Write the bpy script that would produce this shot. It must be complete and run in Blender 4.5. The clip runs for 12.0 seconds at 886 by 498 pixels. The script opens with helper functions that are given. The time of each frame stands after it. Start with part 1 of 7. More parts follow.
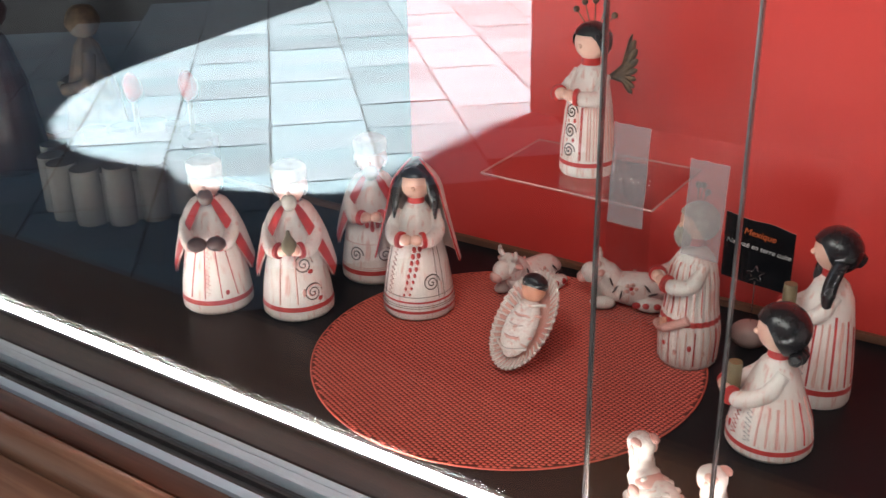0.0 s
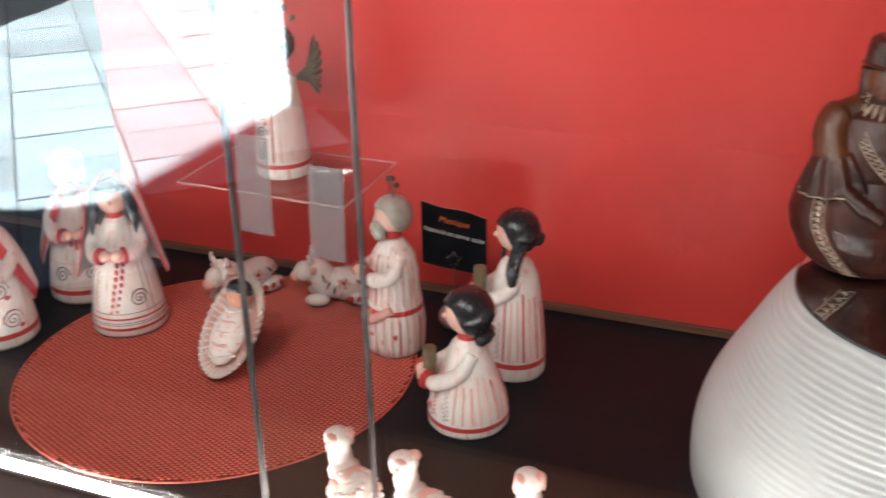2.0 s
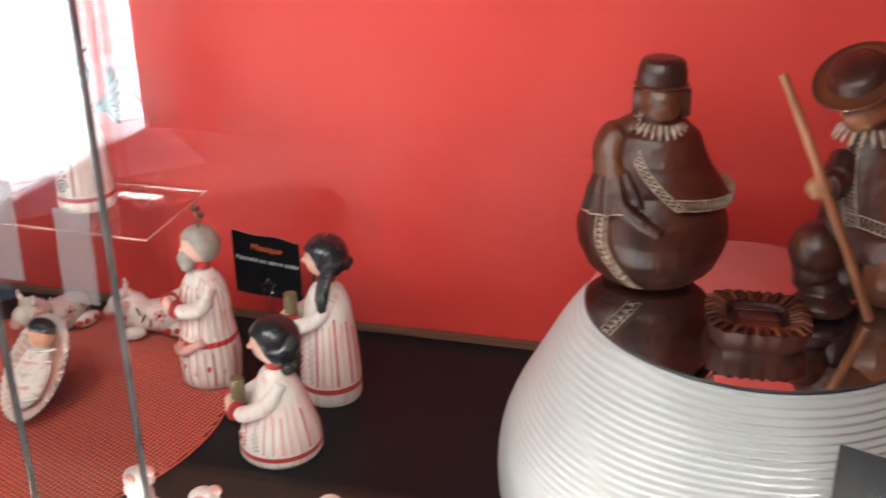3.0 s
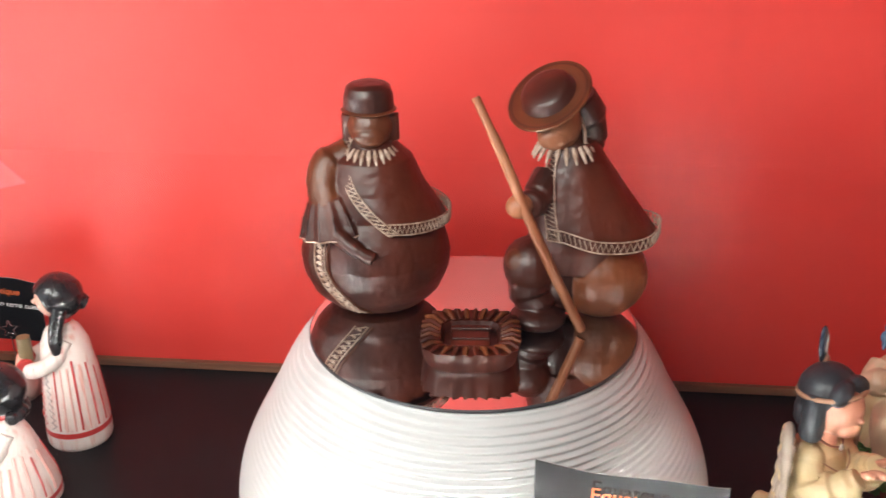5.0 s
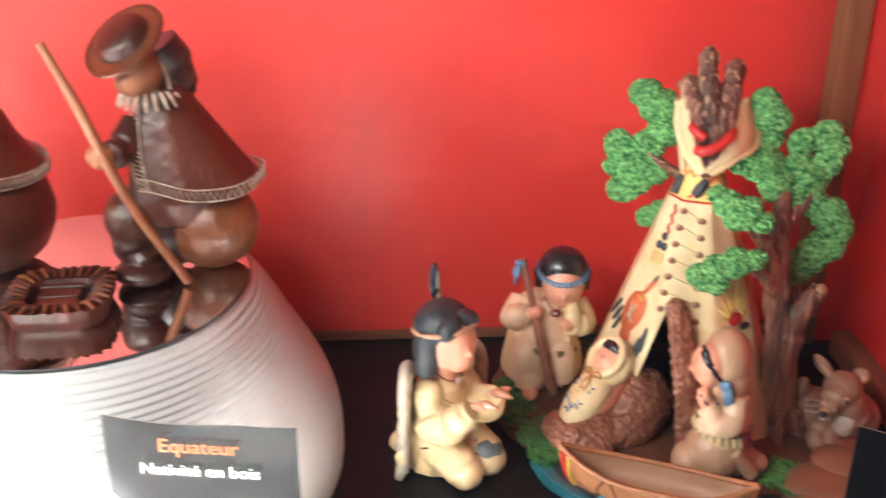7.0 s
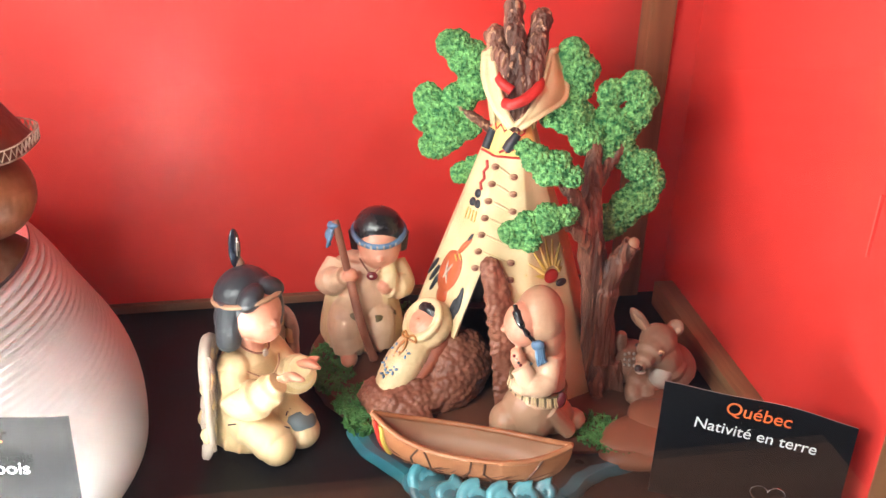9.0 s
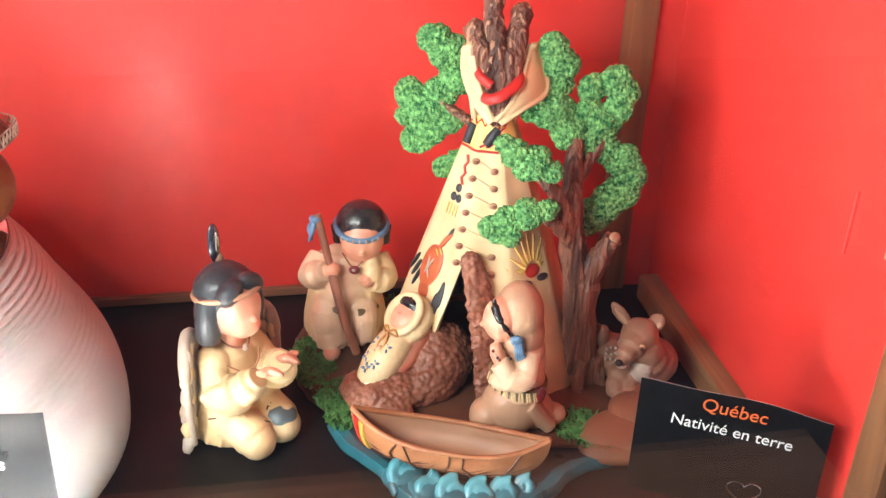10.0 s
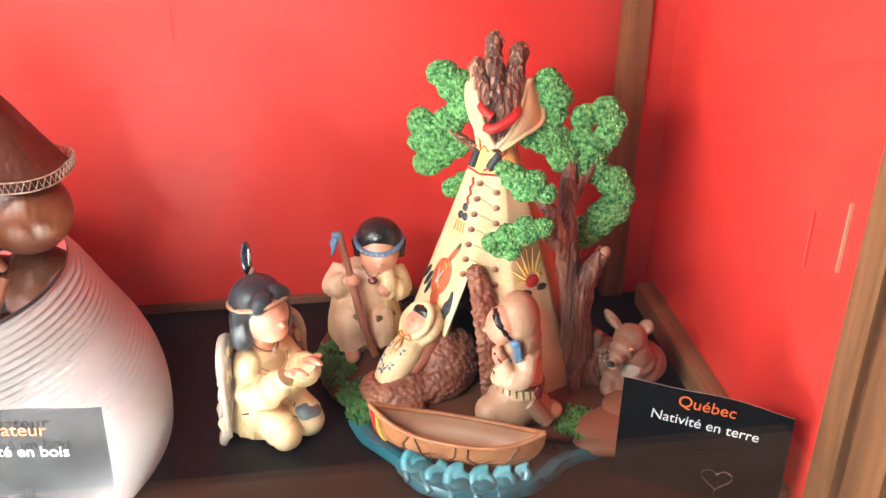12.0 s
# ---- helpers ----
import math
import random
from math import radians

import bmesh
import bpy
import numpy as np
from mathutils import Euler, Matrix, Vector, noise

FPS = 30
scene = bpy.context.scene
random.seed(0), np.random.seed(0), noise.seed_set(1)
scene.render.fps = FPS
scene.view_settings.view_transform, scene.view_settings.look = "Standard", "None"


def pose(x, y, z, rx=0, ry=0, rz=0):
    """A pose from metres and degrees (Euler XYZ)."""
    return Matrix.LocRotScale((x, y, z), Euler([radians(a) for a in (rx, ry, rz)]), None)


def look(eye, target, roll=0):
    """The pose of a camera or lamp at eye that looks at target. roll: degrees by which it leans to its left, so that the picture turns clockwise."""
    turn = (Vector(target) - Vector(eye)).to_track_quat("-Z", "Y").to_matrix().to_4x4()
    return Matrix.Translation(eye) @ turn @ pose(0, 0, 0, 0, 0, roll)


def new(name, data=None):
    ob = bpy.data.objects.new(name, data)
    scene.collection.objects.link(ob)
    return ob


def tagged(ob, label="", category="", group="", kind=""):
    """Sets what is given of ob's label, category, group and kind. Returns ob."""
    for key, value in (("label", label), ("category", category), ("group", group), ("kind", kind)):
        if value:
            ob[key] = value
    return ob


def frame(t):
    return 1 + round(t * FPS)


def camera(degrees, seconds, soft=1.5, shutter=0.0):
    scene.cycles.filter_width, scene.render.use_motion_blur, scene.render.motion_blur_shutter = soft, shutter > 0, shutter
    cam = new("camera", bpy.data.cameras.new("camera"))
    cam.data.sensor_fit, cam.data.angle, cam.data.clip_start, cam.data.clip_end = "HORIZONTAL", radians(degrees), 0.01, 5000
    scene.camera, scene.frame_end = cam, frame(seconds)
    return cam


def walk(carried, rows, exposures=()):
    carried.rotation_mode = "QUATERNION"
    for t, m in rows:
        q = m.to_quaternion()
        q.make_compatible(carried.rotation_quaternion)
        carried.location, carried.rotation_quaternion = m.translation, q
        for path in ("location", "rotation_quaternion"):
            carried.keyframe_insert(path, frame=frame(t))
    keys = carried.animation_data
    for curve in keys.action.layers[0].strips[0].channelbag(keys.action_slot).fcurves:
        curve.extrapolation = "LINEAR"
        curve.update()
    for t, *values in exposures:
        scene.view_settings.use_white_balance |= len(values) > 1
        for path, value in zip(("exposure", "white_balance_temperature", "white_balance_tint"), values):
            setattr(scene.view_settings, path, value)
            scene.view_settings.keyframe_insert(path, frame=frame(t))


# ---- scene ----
from mathutils.bvhtree import BVHTree

cam = camera(47.0, 12.0, soft=1.4, shutter=0.5)
PATH = [
    (0, (0.1101, 0.0448, 0.4773), (-0.4140, 0.7972, 0.0784), -1.19),
    (0.5, (0.1114, 0.0515, 0.4785), (-0.3860, 0.8199, 0.0758), -1.04),
    (1, (0.1290, 0.0586, 0.4797), (-0.3238, 0.8519, 0.0727), -0.99),
    (1.5, (0.1526, 0.0694, 0.4815), (-0.2435, 0.8904, 0.0703), -0.82),
    (2, (0.1830, 0.0784, 0.4872), (-0.1584, 0.9238, 0.0764), -1.10),
    (2.5, (0.2106, 0.0906, 0.4879), (-0.0743, 0.9576, 0.0791), -0.79),
    (3, (0.2399, 0.0989, 0.4961), (0.0111, 0.9861, 0.0955), -0.56),
    (3.5, (0.2691, 0.0999, 0.5039), (0.0960, 1.0023, 0.1091), -0.62),
    (5.5, (0.3792, 0.1354, 0.5128), (0.2983, 1.0452, 0.1058), -0.46),
    (6, (0.4280, 0.1327, 0.5113), (0.3760, 1.0423, 0.0992), -0.30),
    (6.5, (0.4694, 0.1337, 0.5012), (0.4650, 1.0419, 0.0826), -0.09),
    (7, (0.5146, 0.1382, 0.4919), (0.5639, 1.0401, 0.0628), 0.19),
    (7.5, (0.5554, 0.1420, 0.4798), (0.6461, 1.0368, 0.0427), 0.25),
    (9.5, (0.5702, 0.1706, 0.4816), (0.7496, 1.0328, 0.0079), 2.30),
    (10, (0.5812, 0.1668, 0.4873), (0.7504, 1.0287, 0.0091), 1.97),
    (10.5, (0.5906, 0.1153, 0.5172), (0.7406, 0.9783, 0.0348), 1.11),
    (11, (0.5967, 0.0977, 0.5353), (0.7340, 0.9584, 0.0451), 0.61),
    (11.5, (0.5946, 0.0973, 0.5404), (0.7278, 0.9600, 0.0525), 0.52),
    (12, (0.5867, 0.0941, 0.5368), (0.7251, 0.9619, 0.0596), 0.74),
]
walk(cam, [(t, look(eye, target, roll)) for t, eye, target, roll in PATH],
     exposures=[(0.0, 3.02), (1.0, 2.98), (1.5, 3.1), (2.5, 3.36), (3.5, 3.72), (5.5, 4.42), (6.5, 4.68), (7.5, 4.92), (9.5, 5.2), (12.0, 5.25)])

# ---------------------------------------------------------------- world and sun
world = bpy.data.worlds.new("world")
scene.world = world
world.use_nodes = True
wn = world.node_tree.nodes
sky = wn.new("ShaderNodeTexSky")
sky.sky_type, sky.sun_disc = "NISHITA", False
sky.sun_elevation, sky.sun_rotation = radians(58), radians(180)
world.node_tree.links.new(sky.outputs["Color"], wn["Background"].inputs["Color"])
wn["Background"].inputs["Strength"].default_value = 0.016
sun_data = bpy.data.lights.new("sun", "SUN")
sun_data.energy, sun_data.angle, sun_data.color = 4.8, radians(0.6), (1.0, 0.96, 0.9)
sun = new("sun", sun_data)
sun.matrix_world = look((0, -4.0, 6.4), (0, 0, 0))
# daylight of the open street, standing in the upper part of the window's opening
day_data = bpy.data.lights.new("daylight", "AREA")
day_data.shape, day_data.size, day_data.size_y = "RECTANGLE", 0.8, 0.2
day_data.energy, day_data.color = 0.47, (1.0, 0.97, 0.93)
day = new("daylight", day_data)
day.matrix_world = look((-0.04, 0.31, 0.60), (0.18, 0.95, 0.2))
LED_STRENGTH = 11.0

# ---------------------------------------------------------------- materials


def mat(name, color, rough=0.5, color2=None, scale=40.0, amount=0.35, bump=0.0, bump_scale=200.0, metal=0.0, coat=0.0,
        stretch=(1, 1, 1), spec=0.5, fine=0.0, glow=0.0, random_tint=0.0):
    """A procedural surface: two tones mixed by a broad and a fine noise, with relief."""
    m = bpy.data.materials.new(name)
    m.use_nodes = True
    n, l = m.node_tree.nodes, m.node_tree.links
    b = n["Principled BSDF"]
    b.inputs["Roughness"].default_value = rough
    b.inputs["Metallic"].default_value = metal
    b.inputs["Coat Weight"].default_value = coat
    b.inputs["Coat Roughness"].default_value = 0.15
    b.inputs["Specular IOR Level"].default_value = spec
    co = n.new("ShaderNodeTexCoord")
    mp = n.new("ShaderNodeMapping")
    mp.inputs["Scale"].default_value = stretch
    l.new(co.outputs["Object"], mp.inputs["Vector"])
    color2 = color2 or tuple(c * 0.7 for c in color)
    broad = n.new("ShaderNodeTexNoise")
    broad.inputs["Scale"].default_value, broad.inputs["Detail"].default_value = scale, 6
    l.new(mp.outputs["Vector"], broad.inputs["Vector"])
    ramp = n.new("ShaderNodeValToRGB")
    ramp.color_ramp.elements[0].position, ramp.color_ramp.elements[1].position = 0.5 - amount * 0.45, 0.5 + amount * 0.6
    ramp.color_ramp.elements[0].color, ramp.color_ramp.elements[1].color = (*color2, 1), (*color, 1)
    l.new(broad.outputs["Fac"], ramp.inputs["Fac"])
    out = ramp.outputs["Color"]
    if random_tint:
        info, mix = n.new("ShaderNodeObjectInfo"), n.new("ShaderNodeHueSaturation")
        rr = n.new("ShaderNodeMapRange")
        rr.inputs["To Min"].default_value, rr.inputs["To Max"].default_value = 1 - random_tint, 1 + random_tint
        l.new(info.outputs["Random"], rr.inputs["Value"])
        l.new(rr.outputs["Result"], mix.inputs["Value"])
        l.new(out, mix.inputs["Color"])
        out = mix.outputs["Color"]
    l.new(out, b.inputs["Base Color"])
    rv = n.new("ShaderNodeMapRange")
    rv.inputs["To Min"].default_value, rv.inputs["To Max"].default_value = max(rough - 0.08, 0.02), min(rough + 0.1, 1)
    l.new(broad.outputs["Fac"], rv.inputs["Value"])
    l.new(rv.outputs["Result"], b.inputs["Roughness"])
    if bump:
        small = n.new("ShaderNodeTexNoise")
        small.inputs["Scale"].default_value, small.inputs["Detail"].default_value = bump_scale, 4
        l.new(mp.outputs["Vector"], small.inputs["Vector"])
        bp = n.new("ShaderNodeBump")
        bp.inputs["Strength"].default_value, bp.inputs["Distance"].default_value = bump, 0.001
        l.new(small.outputs["Fac"], bp.inputs["Height"])
        l.new(bp.outputs["Normal"], b.inputs["Normal"])
    if glow:
        b.inputs["Emission Color"].default_value = (*color, 1)
        b.inputs["Emission Strength"].default_value = glow
    return m


def glass_mat(name, tint=(1, 1, 1), rough=0.0, base=0.04):
    """Clear sheet: transparent, with a mirror coat that grows towards grazing sight."""
    m = bpy.data.materials.new(name)
    m.use_nodes = True
    n, l = m.node_tree.nodes, m.node_tree.links
    n.remove(n["Principled BSDF"])
    tr, gl, mx, lw = n.new("ShaderNodeBsdfTransparent"), n.new("ShaderNodeBsdfGlossy"), n.new("ShaderNodeMixShader"), n.new("ShaderNodeLayerWeight")
    tr.inputs["Color"].default_value = (*tint, 1)
    gl.inputs["Roughness"].default_value = rough
    lw.inputs["Blend"].default_value = 0.5
    pw, ma = n.new("ShaderNodeMath"), n.new("ShaderNodeMath")
    pw.operation, ma.operation = "POWER", "MULTIPLY_ADD"
    pw.inputs[1].default_value = 5.0
    ma.inputs[1].default_value, ma.inputs[2].default_value = 1 - base, base
    l.new(lw.outputs["Facing"], pw.inputs[0])
    l.new(pw.outputs["Value"], ma.inputs[0])
    l.new(ma.outputs["Value"], mx.inputs["Fac"])
    l.new(tr.outputs["BSDF"], mx.inputs[1])
    l.new(gl.outputs["BSDF"], mx.inputs[2])
    l.new(mx.outputs["Shader"], n["Material Output"].inputs["Surface"])
    return m


def film_mat(name, color, clear):
    """A milky film that lets part of the sight through."""
    m = bpy.data.materials.new(name)
    m.use_nodes = True
    n, l = m.node_tree.nodes, m.node_tree.links
    b = n["Principled BSDF"]
    b.inputs["Base Color"].default_value, b.inputs["Roughness"].default_value = (*color, 1), 0.5
    tr, mx, nz, rr = n.new("ShaderNodeBsdfTransparent"), n.new("ShaderNodeMixShader"), n.new("ShaderNodeTexNoise"), n.new("ShaderNodeMapRange")
    nz.inputs["Scale"].default_value = 160
    rr.inputs["To Min"].default_value, rr.inputs["To Max"].default_value = clear - 0.08, clear + 0.08
    l.new(nz.outputs["Fac"], rr.inputs["Value"])
    l.new(rr.outputs["Result"], mx.inputs["Fac"])
    l.new(b.outputs["BSDF"], mx.inputs[1])
    l.new(tr.outputs["BSDF"], mx.inputs[2])
    l.new(mx.outputs["Shader"], n["Material Output"].inputs["Surface"])
    return m


def wood_mat(name, light, dark, rough=0.45, along="x", scale=9.0, coat=0.0):
    m = bpy.data.materials.new(name)
    m.use_nodes = True
    n, l = m.node_tree.nodes, m.node_tree.links
    b = n["Principled BSDF"]
    b.inputs["Roughness"].default_value = rough
    b.inputs["Coat Weight"].default_value = coat
    co, mp = n.new("ShaderNodeTexCoord"), n.new("ShaderNodeMapping")
    s = {"x": (0.06, 1, 1), "y": (1, 0.06, 1), "z": (1, 1, 0.06)}[along]
    mp.inputs["Scale"].default_value = s
    l.new(co.outputs["Object"], mp.inputs["Vector"])
    nz = n.new("ShaderNodeTexNoise")
    nz.inputs["Scale"].default_value, nz.inputs["Detail"].default_value, nz.inputs["Distortion"].default_value = scale * 12, 7, 0.6
    l.new(mp.outputs["Vector"], nz.inputs["Vector"])
    ramp = n.new("ShaderNodeValToRGB")
    ramp.color_ramp.elements[0].position, ramp.color_ramp.elements[1].position = 0.34, 0.66
    ramp.color_ramp.elements[0].color, ramp.color_ramp.elements[1].color = (*dark, 1), (*light, 1)
    l.new(nz.outputs["Fac"], ramp.inputs["Fac"])
    l.new(ramp.outputs["Color"], b.inputs["Base Color"])
    bp = n.new("ShaderNodeBump")
    bp.inputs["Strength"].default_value, bp.inputs["Distance"].default_value = 0.25, 0.0006
    l.new(nz.outputs["Fac"], bp.inputs["Height"])
    l.new(bp.outputs["Normal"], b.inputs["Normal"])
    return m


def clay_mat(name, white, wash, rough=0.36):
    """Brushed white slip over clay: rosy streaks run down the form, with fine tool marks."""
    m = mat(name, white, rough, tuple(0.55 * a + 0.45 * b for a, b in zip(white, wash)), scale=34, amount=0.55, bump=0.0, coat=0.12)
    n, l = m.node_tree.nodes, m.node_tree.links
    b = n["Principled BSDF"]
    before = b.inputs["Base Color"].links[0].from_socket
    co, mp, st, rp, mx = n.new("ShaderNodeTexCoord"), n.new("ShaderNodeMapping"), n.new("ShaderNodeTexNoise"), n.new("ShaderNodeValToRGB"), n.new("ShaderNodeMix")
    mp.inputs["Scale"].default_value = (1, 1, 0.13)
    st.inputs["Scale"].default_value, st.inputs["Detail"].default_value = 260, 5
    l.new(co.outputs["Object"], mp.inputs["Vector"])
    l.new(mp.outputs["Vector"], st.inputs["Vector"])
    rp.color_ramp.elements[0].position, rp.color_ramp.elements[1].position = 0.55, 0.68
    l.new(st.outputs["Fac"], rp.inputs["Fac"])
    mx.data_type = "RGBA"
    l.new(rp.outputs["Color"], mx.inputs["Factor"])
    l.new(before, mx.inputs["A"])
    mx.inputs["B"].default_value = (*wash, 1)
    l.new(mx.outputs["Result"], b.inputs["Base Color"])
    bp = n.new("ShaderNodeBump")
    bp.inputs["Strength"].default_value, bp.inputs["Distance"].default_value = 0.9, 0.0008
    l.new(st.outputs["Fac"], bp.inputs["Height"])
    l.new(bp.outputs["Normal"], b.inputs["Normal"])
    return m


RED_CARD = mat("red_card", (0.76, 0.062, 0.047), 0.42, (0.70, 0.046, 0.036), scale=7, amount=0.6, bump=0.06, bump_scale=60)
RED_GLOSS = mat("red_gloss", (0.76, 0.055, 0.042), 0.1, (0.70, 0.046, 0.036), scale=7, amount=0.6)
BLACK_BOARD = mat("black_board", (0.0115, 0.011, 0.0125), 0.36, (0.007, 0.0068, 0.0075), scale=14, amount=0.8, bump=0.05, bump_scale=500, spec=0.14)
GREY_BOARD = mat("grey_board", (0.07, 0.06, 0.06), 0.5, (0.05, 0.045, 0.045), scale=20)
ALU = mat("brushed_aluminium", (0.76, 0.86, 0.93), 0.38, (0.62, 0.73, 0.82), scale=60, metal=0.25, stretch=(0.05, 1, 1))
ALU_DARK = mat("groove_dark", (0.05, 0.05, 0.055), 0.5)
WOOD_SILL = wood_mat("sill_wood", (0.42, 0.21, 0.12), (0.26, 0.11, 0.06), 0.4, "x", 8)
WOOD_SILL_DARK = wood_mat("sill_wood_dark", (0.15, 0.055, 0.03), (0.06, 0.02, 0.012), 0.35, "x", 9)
WOOD_POST = wood_mat("post_wood", (0.28, 0.13, 0.055), (0.16, 0.07, 0.03), 0.45, "z", 8)
WOOD_RAIL = wood_mat("rail_wood", (0.32, 0.165, 0.08), (0.20, 0.095, 0.045), 0.45, "y", 8)
WOOD_STRIP = wood_mat("strip_wood", (0.24, 0.11, 0.06), (0.14, 0.06, 0.035), 0.5, "x", 8)
LED_WHITE = mat("led_diffuser", (1.0, 0.98, 0.95), 0.6, (1, 0.98, 0.95), glow=LED_STRENGTH)
GLASS = glass_mat("window_glass", (0.97, 0.985, 0.98), base=0.075)
GLASS_EDGE = mat("glass_edge", (0.16, 0.145, 0.145), 0.2, (0.05, 0.05, 0.05), scale=30, coat=0.6)
ACRYLIC = glass_mat("acrylic", (0.97, 0.95, 0.95), base=0.02)
ACRYLIC_EDGE = mat("acrylic_edge", (0.75, 0.35, 0.32), 0.2, coat=0.5)
MAT_WEAVE = mat("woven_red", (0.84, 0.17, 0.11), 0.34, (0.66, 0.085, 0.055), scale=300, amount=0.5)
MAT_BACK = mat("woven_red_gap", (0.16, 0.016, 0.010), 0.7)
CLAY_WHITE = clay_mat("white_clay", (0.80, 0.78, 0.73), (0.70, 0.40, 0.34))
CLAY_RED = mat("red_paint", (0.62, 0.045, 0.035), 0.35, (0.45, 0.03, 0.03), scale=120)
CLAY_ROSE = mat("rose_wash", (0.72, 0.25, 0.20), 0.4, (0.74, 0.50, 0.44), scale=90, amount=0.8)
CLAY_GREY = mat("grey_wash", (0.40, 0.38, 0.37), 0.4, (0.26, 0.25, 0.25), scale=60)
INK = mat("dark_ink", (0.05, 0.03, 0.03), 0.4)
HAIR = mat("black_glaze", (0.012, 0.011, 0.013), 0.26, (0.02, 0.018, 0.02), scale=60, bump=0.25, bump_scale=300, coat=0.3)
SKIN = mat("flesh_paint", (0.72, 0.36, 0.24), 0.36, (0.60, 0.24, 0.15), scale=70)
CLAY_SKIN = mat("pale_flesh_slip", (0.76, 0.50, 0.40), 0.4, (0.70, 0.38, 0.29), scale=60, amount=0.7)
BROWN = mat("brown_paint", (0.09, 0.04, 0.03), 0.35, (0.05, 0.025, 0.02), scale=80)
OLIVE = mat("olive_paint", (0.20, 0.15, 0.075), 0.4)
BRONZE = mat("bronze_paint", (0.22, 0.14, 0.07), 0.35, (0.07, 0.05, 0.04), scale=150, metal=0.5)
GREY_HAIR = mat("grey_hair", (0.46, 0.42, 0.36), 0.5, (0.30, 0.27, 0.23), scale=120)
CARD_BLACK = mat("card_black", (0.005, 0.005, 0.006), 0.85, (0.008, 0.008, 0.009), scale=30, amount=0.6, spec=0.0)
CARD_GLOSS = mat("card_gloss", (0.012, 0.012, 0.013), 0.2, (0.016, 0.016, 0.017), scale=30, amount=0.6, spec=0.6)
CARD_EDGE = mat("card_edge", (0.55, 0.53, 0.5), 0.6)
PRINT_WHITE = mat("print_white", (0.85, 0.85, 0.83), 0.5, (0.8, 0.8, 0.78))
PRINT_ORANGE = mat("print_orange", (0.80, 0.16, 0.035), 0.5, (0.75, 0.14, 0.03))
WIRE = mat("steel_wire", (0.7, 0.7, 0.7), 0.2, metal=1.0)
STONE = mat("pebble", (0.42, 0.30, 0.27), 0.5, (0.3, 0.2, 0.18), scale=40, bump=0.1)
TAPE = film_mat("frosted_tape", (0.30, 0.26, 0.26), 0.62)
BALL_WHITE = mat("matt_white", (0.58, 0.58, 0.565), 0.55, (0.50, 0.50, 0.49), scale=10, bump=0.1, bump_scale=120)
MIRROR = mat("mirror", (0.86, 0.86, 0.86), 0.03, (0.84, 0.84, 0.84), metal=1.0)
MIRROR.node_tree.nodes["Principled BSDF"].inputs["Roughness"].links and MIRROR.node_tree.links.remove(
    MIRROR.node_tree.nodes["Principled BSDF"].inputs["Roughness"].links[0])
MIRROR.node_tree.nodes["Principled BSDF"].inputs["Roughness"].default_value = 0.015
TEAK = mat("carved_dark_wood", (0.128, 0.021, 0.0065), 0.40, (0.014, 0.004, 0.003), scale=24, amount=0.5, bump=0.45, bump_scale=150, coat=0.08, stretch=(1, 1, 0.16))
TEAK_LIGHT = mat("carved_light_wood", (0.215, 0.058, 0.017), 0.38, (0.048, 0.014, 0.006), scale=24, amount=0.5, bump=0.4, bump_scale=160, coat=0.12, stretch=(1, 1, 0.2))
TEAK_PALE = mat("carved_pale_wood", (0.40, 0.155, 0.070), 0.42, (0.20, 0.060, 0.024), scale=40, amount=0.5, bump=0.4, bump_scale=180, coat=0.08, stretch=(1, 1, 0.2))
TEAK_DARK = mat("carved_black_wood", (0.070, 0.015, 0.008), 0.34, (0.018, 0.007, 0.006), scale=50, amount=0.6, bump=0.4, bump_scale=140, coat=0.12, stretch=(1, 1, 0.2))
CARVED_PALE = mat("carved_pale_line", (0.50, 0.38, 0.30), 0.5, (0.26, 0.15, 0.10), scale=200)
CREAM = mat("cream_resin", (0.80, 0.665, 0.40), 0.38, (0.60, 0.42, 0.22), scale=36, amount=0.5, bump=0.2, bump_scale=160, coat=0.1)
CREAM_ROSE = mat("rosy_cream_resin", (0.80, 0.59, 0.41), 0.38, (0.58, 0.36, 0.23), scale=40, amount=0.5, bump=0.2, bump_scale=150, coat=0.08)
TAN_PALE = mat("pale_tan_resin", (0.57, 0.36, 0.23), 0.44, (0.42, 0.235, 0.14), scale=36, amount=0.7, bump=0.1, coat=0.05)
SLATE_HAIR = mat("slate_hair", (0.020, 0.024, 0.030), 0.36, (0.045, 0.052, 0.060), scale=90, amount=0.6, bump=0.5, bump_scale=260, stretch=(1, 1, 0.15))
NAVY_GLOSS = mat("navy_gloss", (0.012, 0.015, 0.030), 0.12, (0.02, 0.025, 0.04), scale=90, coat=0.6)
MAROON = mat("maroon_paint", (0.20, 0.025, 0.030), 0.22, (0.12, 0.015, 0.02), scale=90, coat=0.4)
TAN = mat("tan_resin", (0.52, 0.31, 0.19), 0.5, (0.33, 0.165, 0.095), scale=30, amount=0.6, bump=0.1)
FAWN = mat("fawn_resin", (0.36, 0.20, 0.13), 0.5, (0.25, 0.13, 0.08), scale=40, bump=0.15)
RUST = mat("rust_resin", (0.34, 0.135, 0.080), 0.45, (0.17, 0.055, 0.032), scale=60, amount=0.6, bump=0.5, bump_scale=170)
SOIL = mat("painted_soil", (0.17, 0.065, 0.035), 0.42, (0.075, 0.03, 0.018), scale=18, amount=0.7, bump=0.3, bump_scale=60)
ROCK = mat("painted_rock", (0.30, 0.115, 0.06), 0.5, (0.15, 0.055, 0.03), scale=14, amount=0.7, bump=0.3, bump_scale=40)
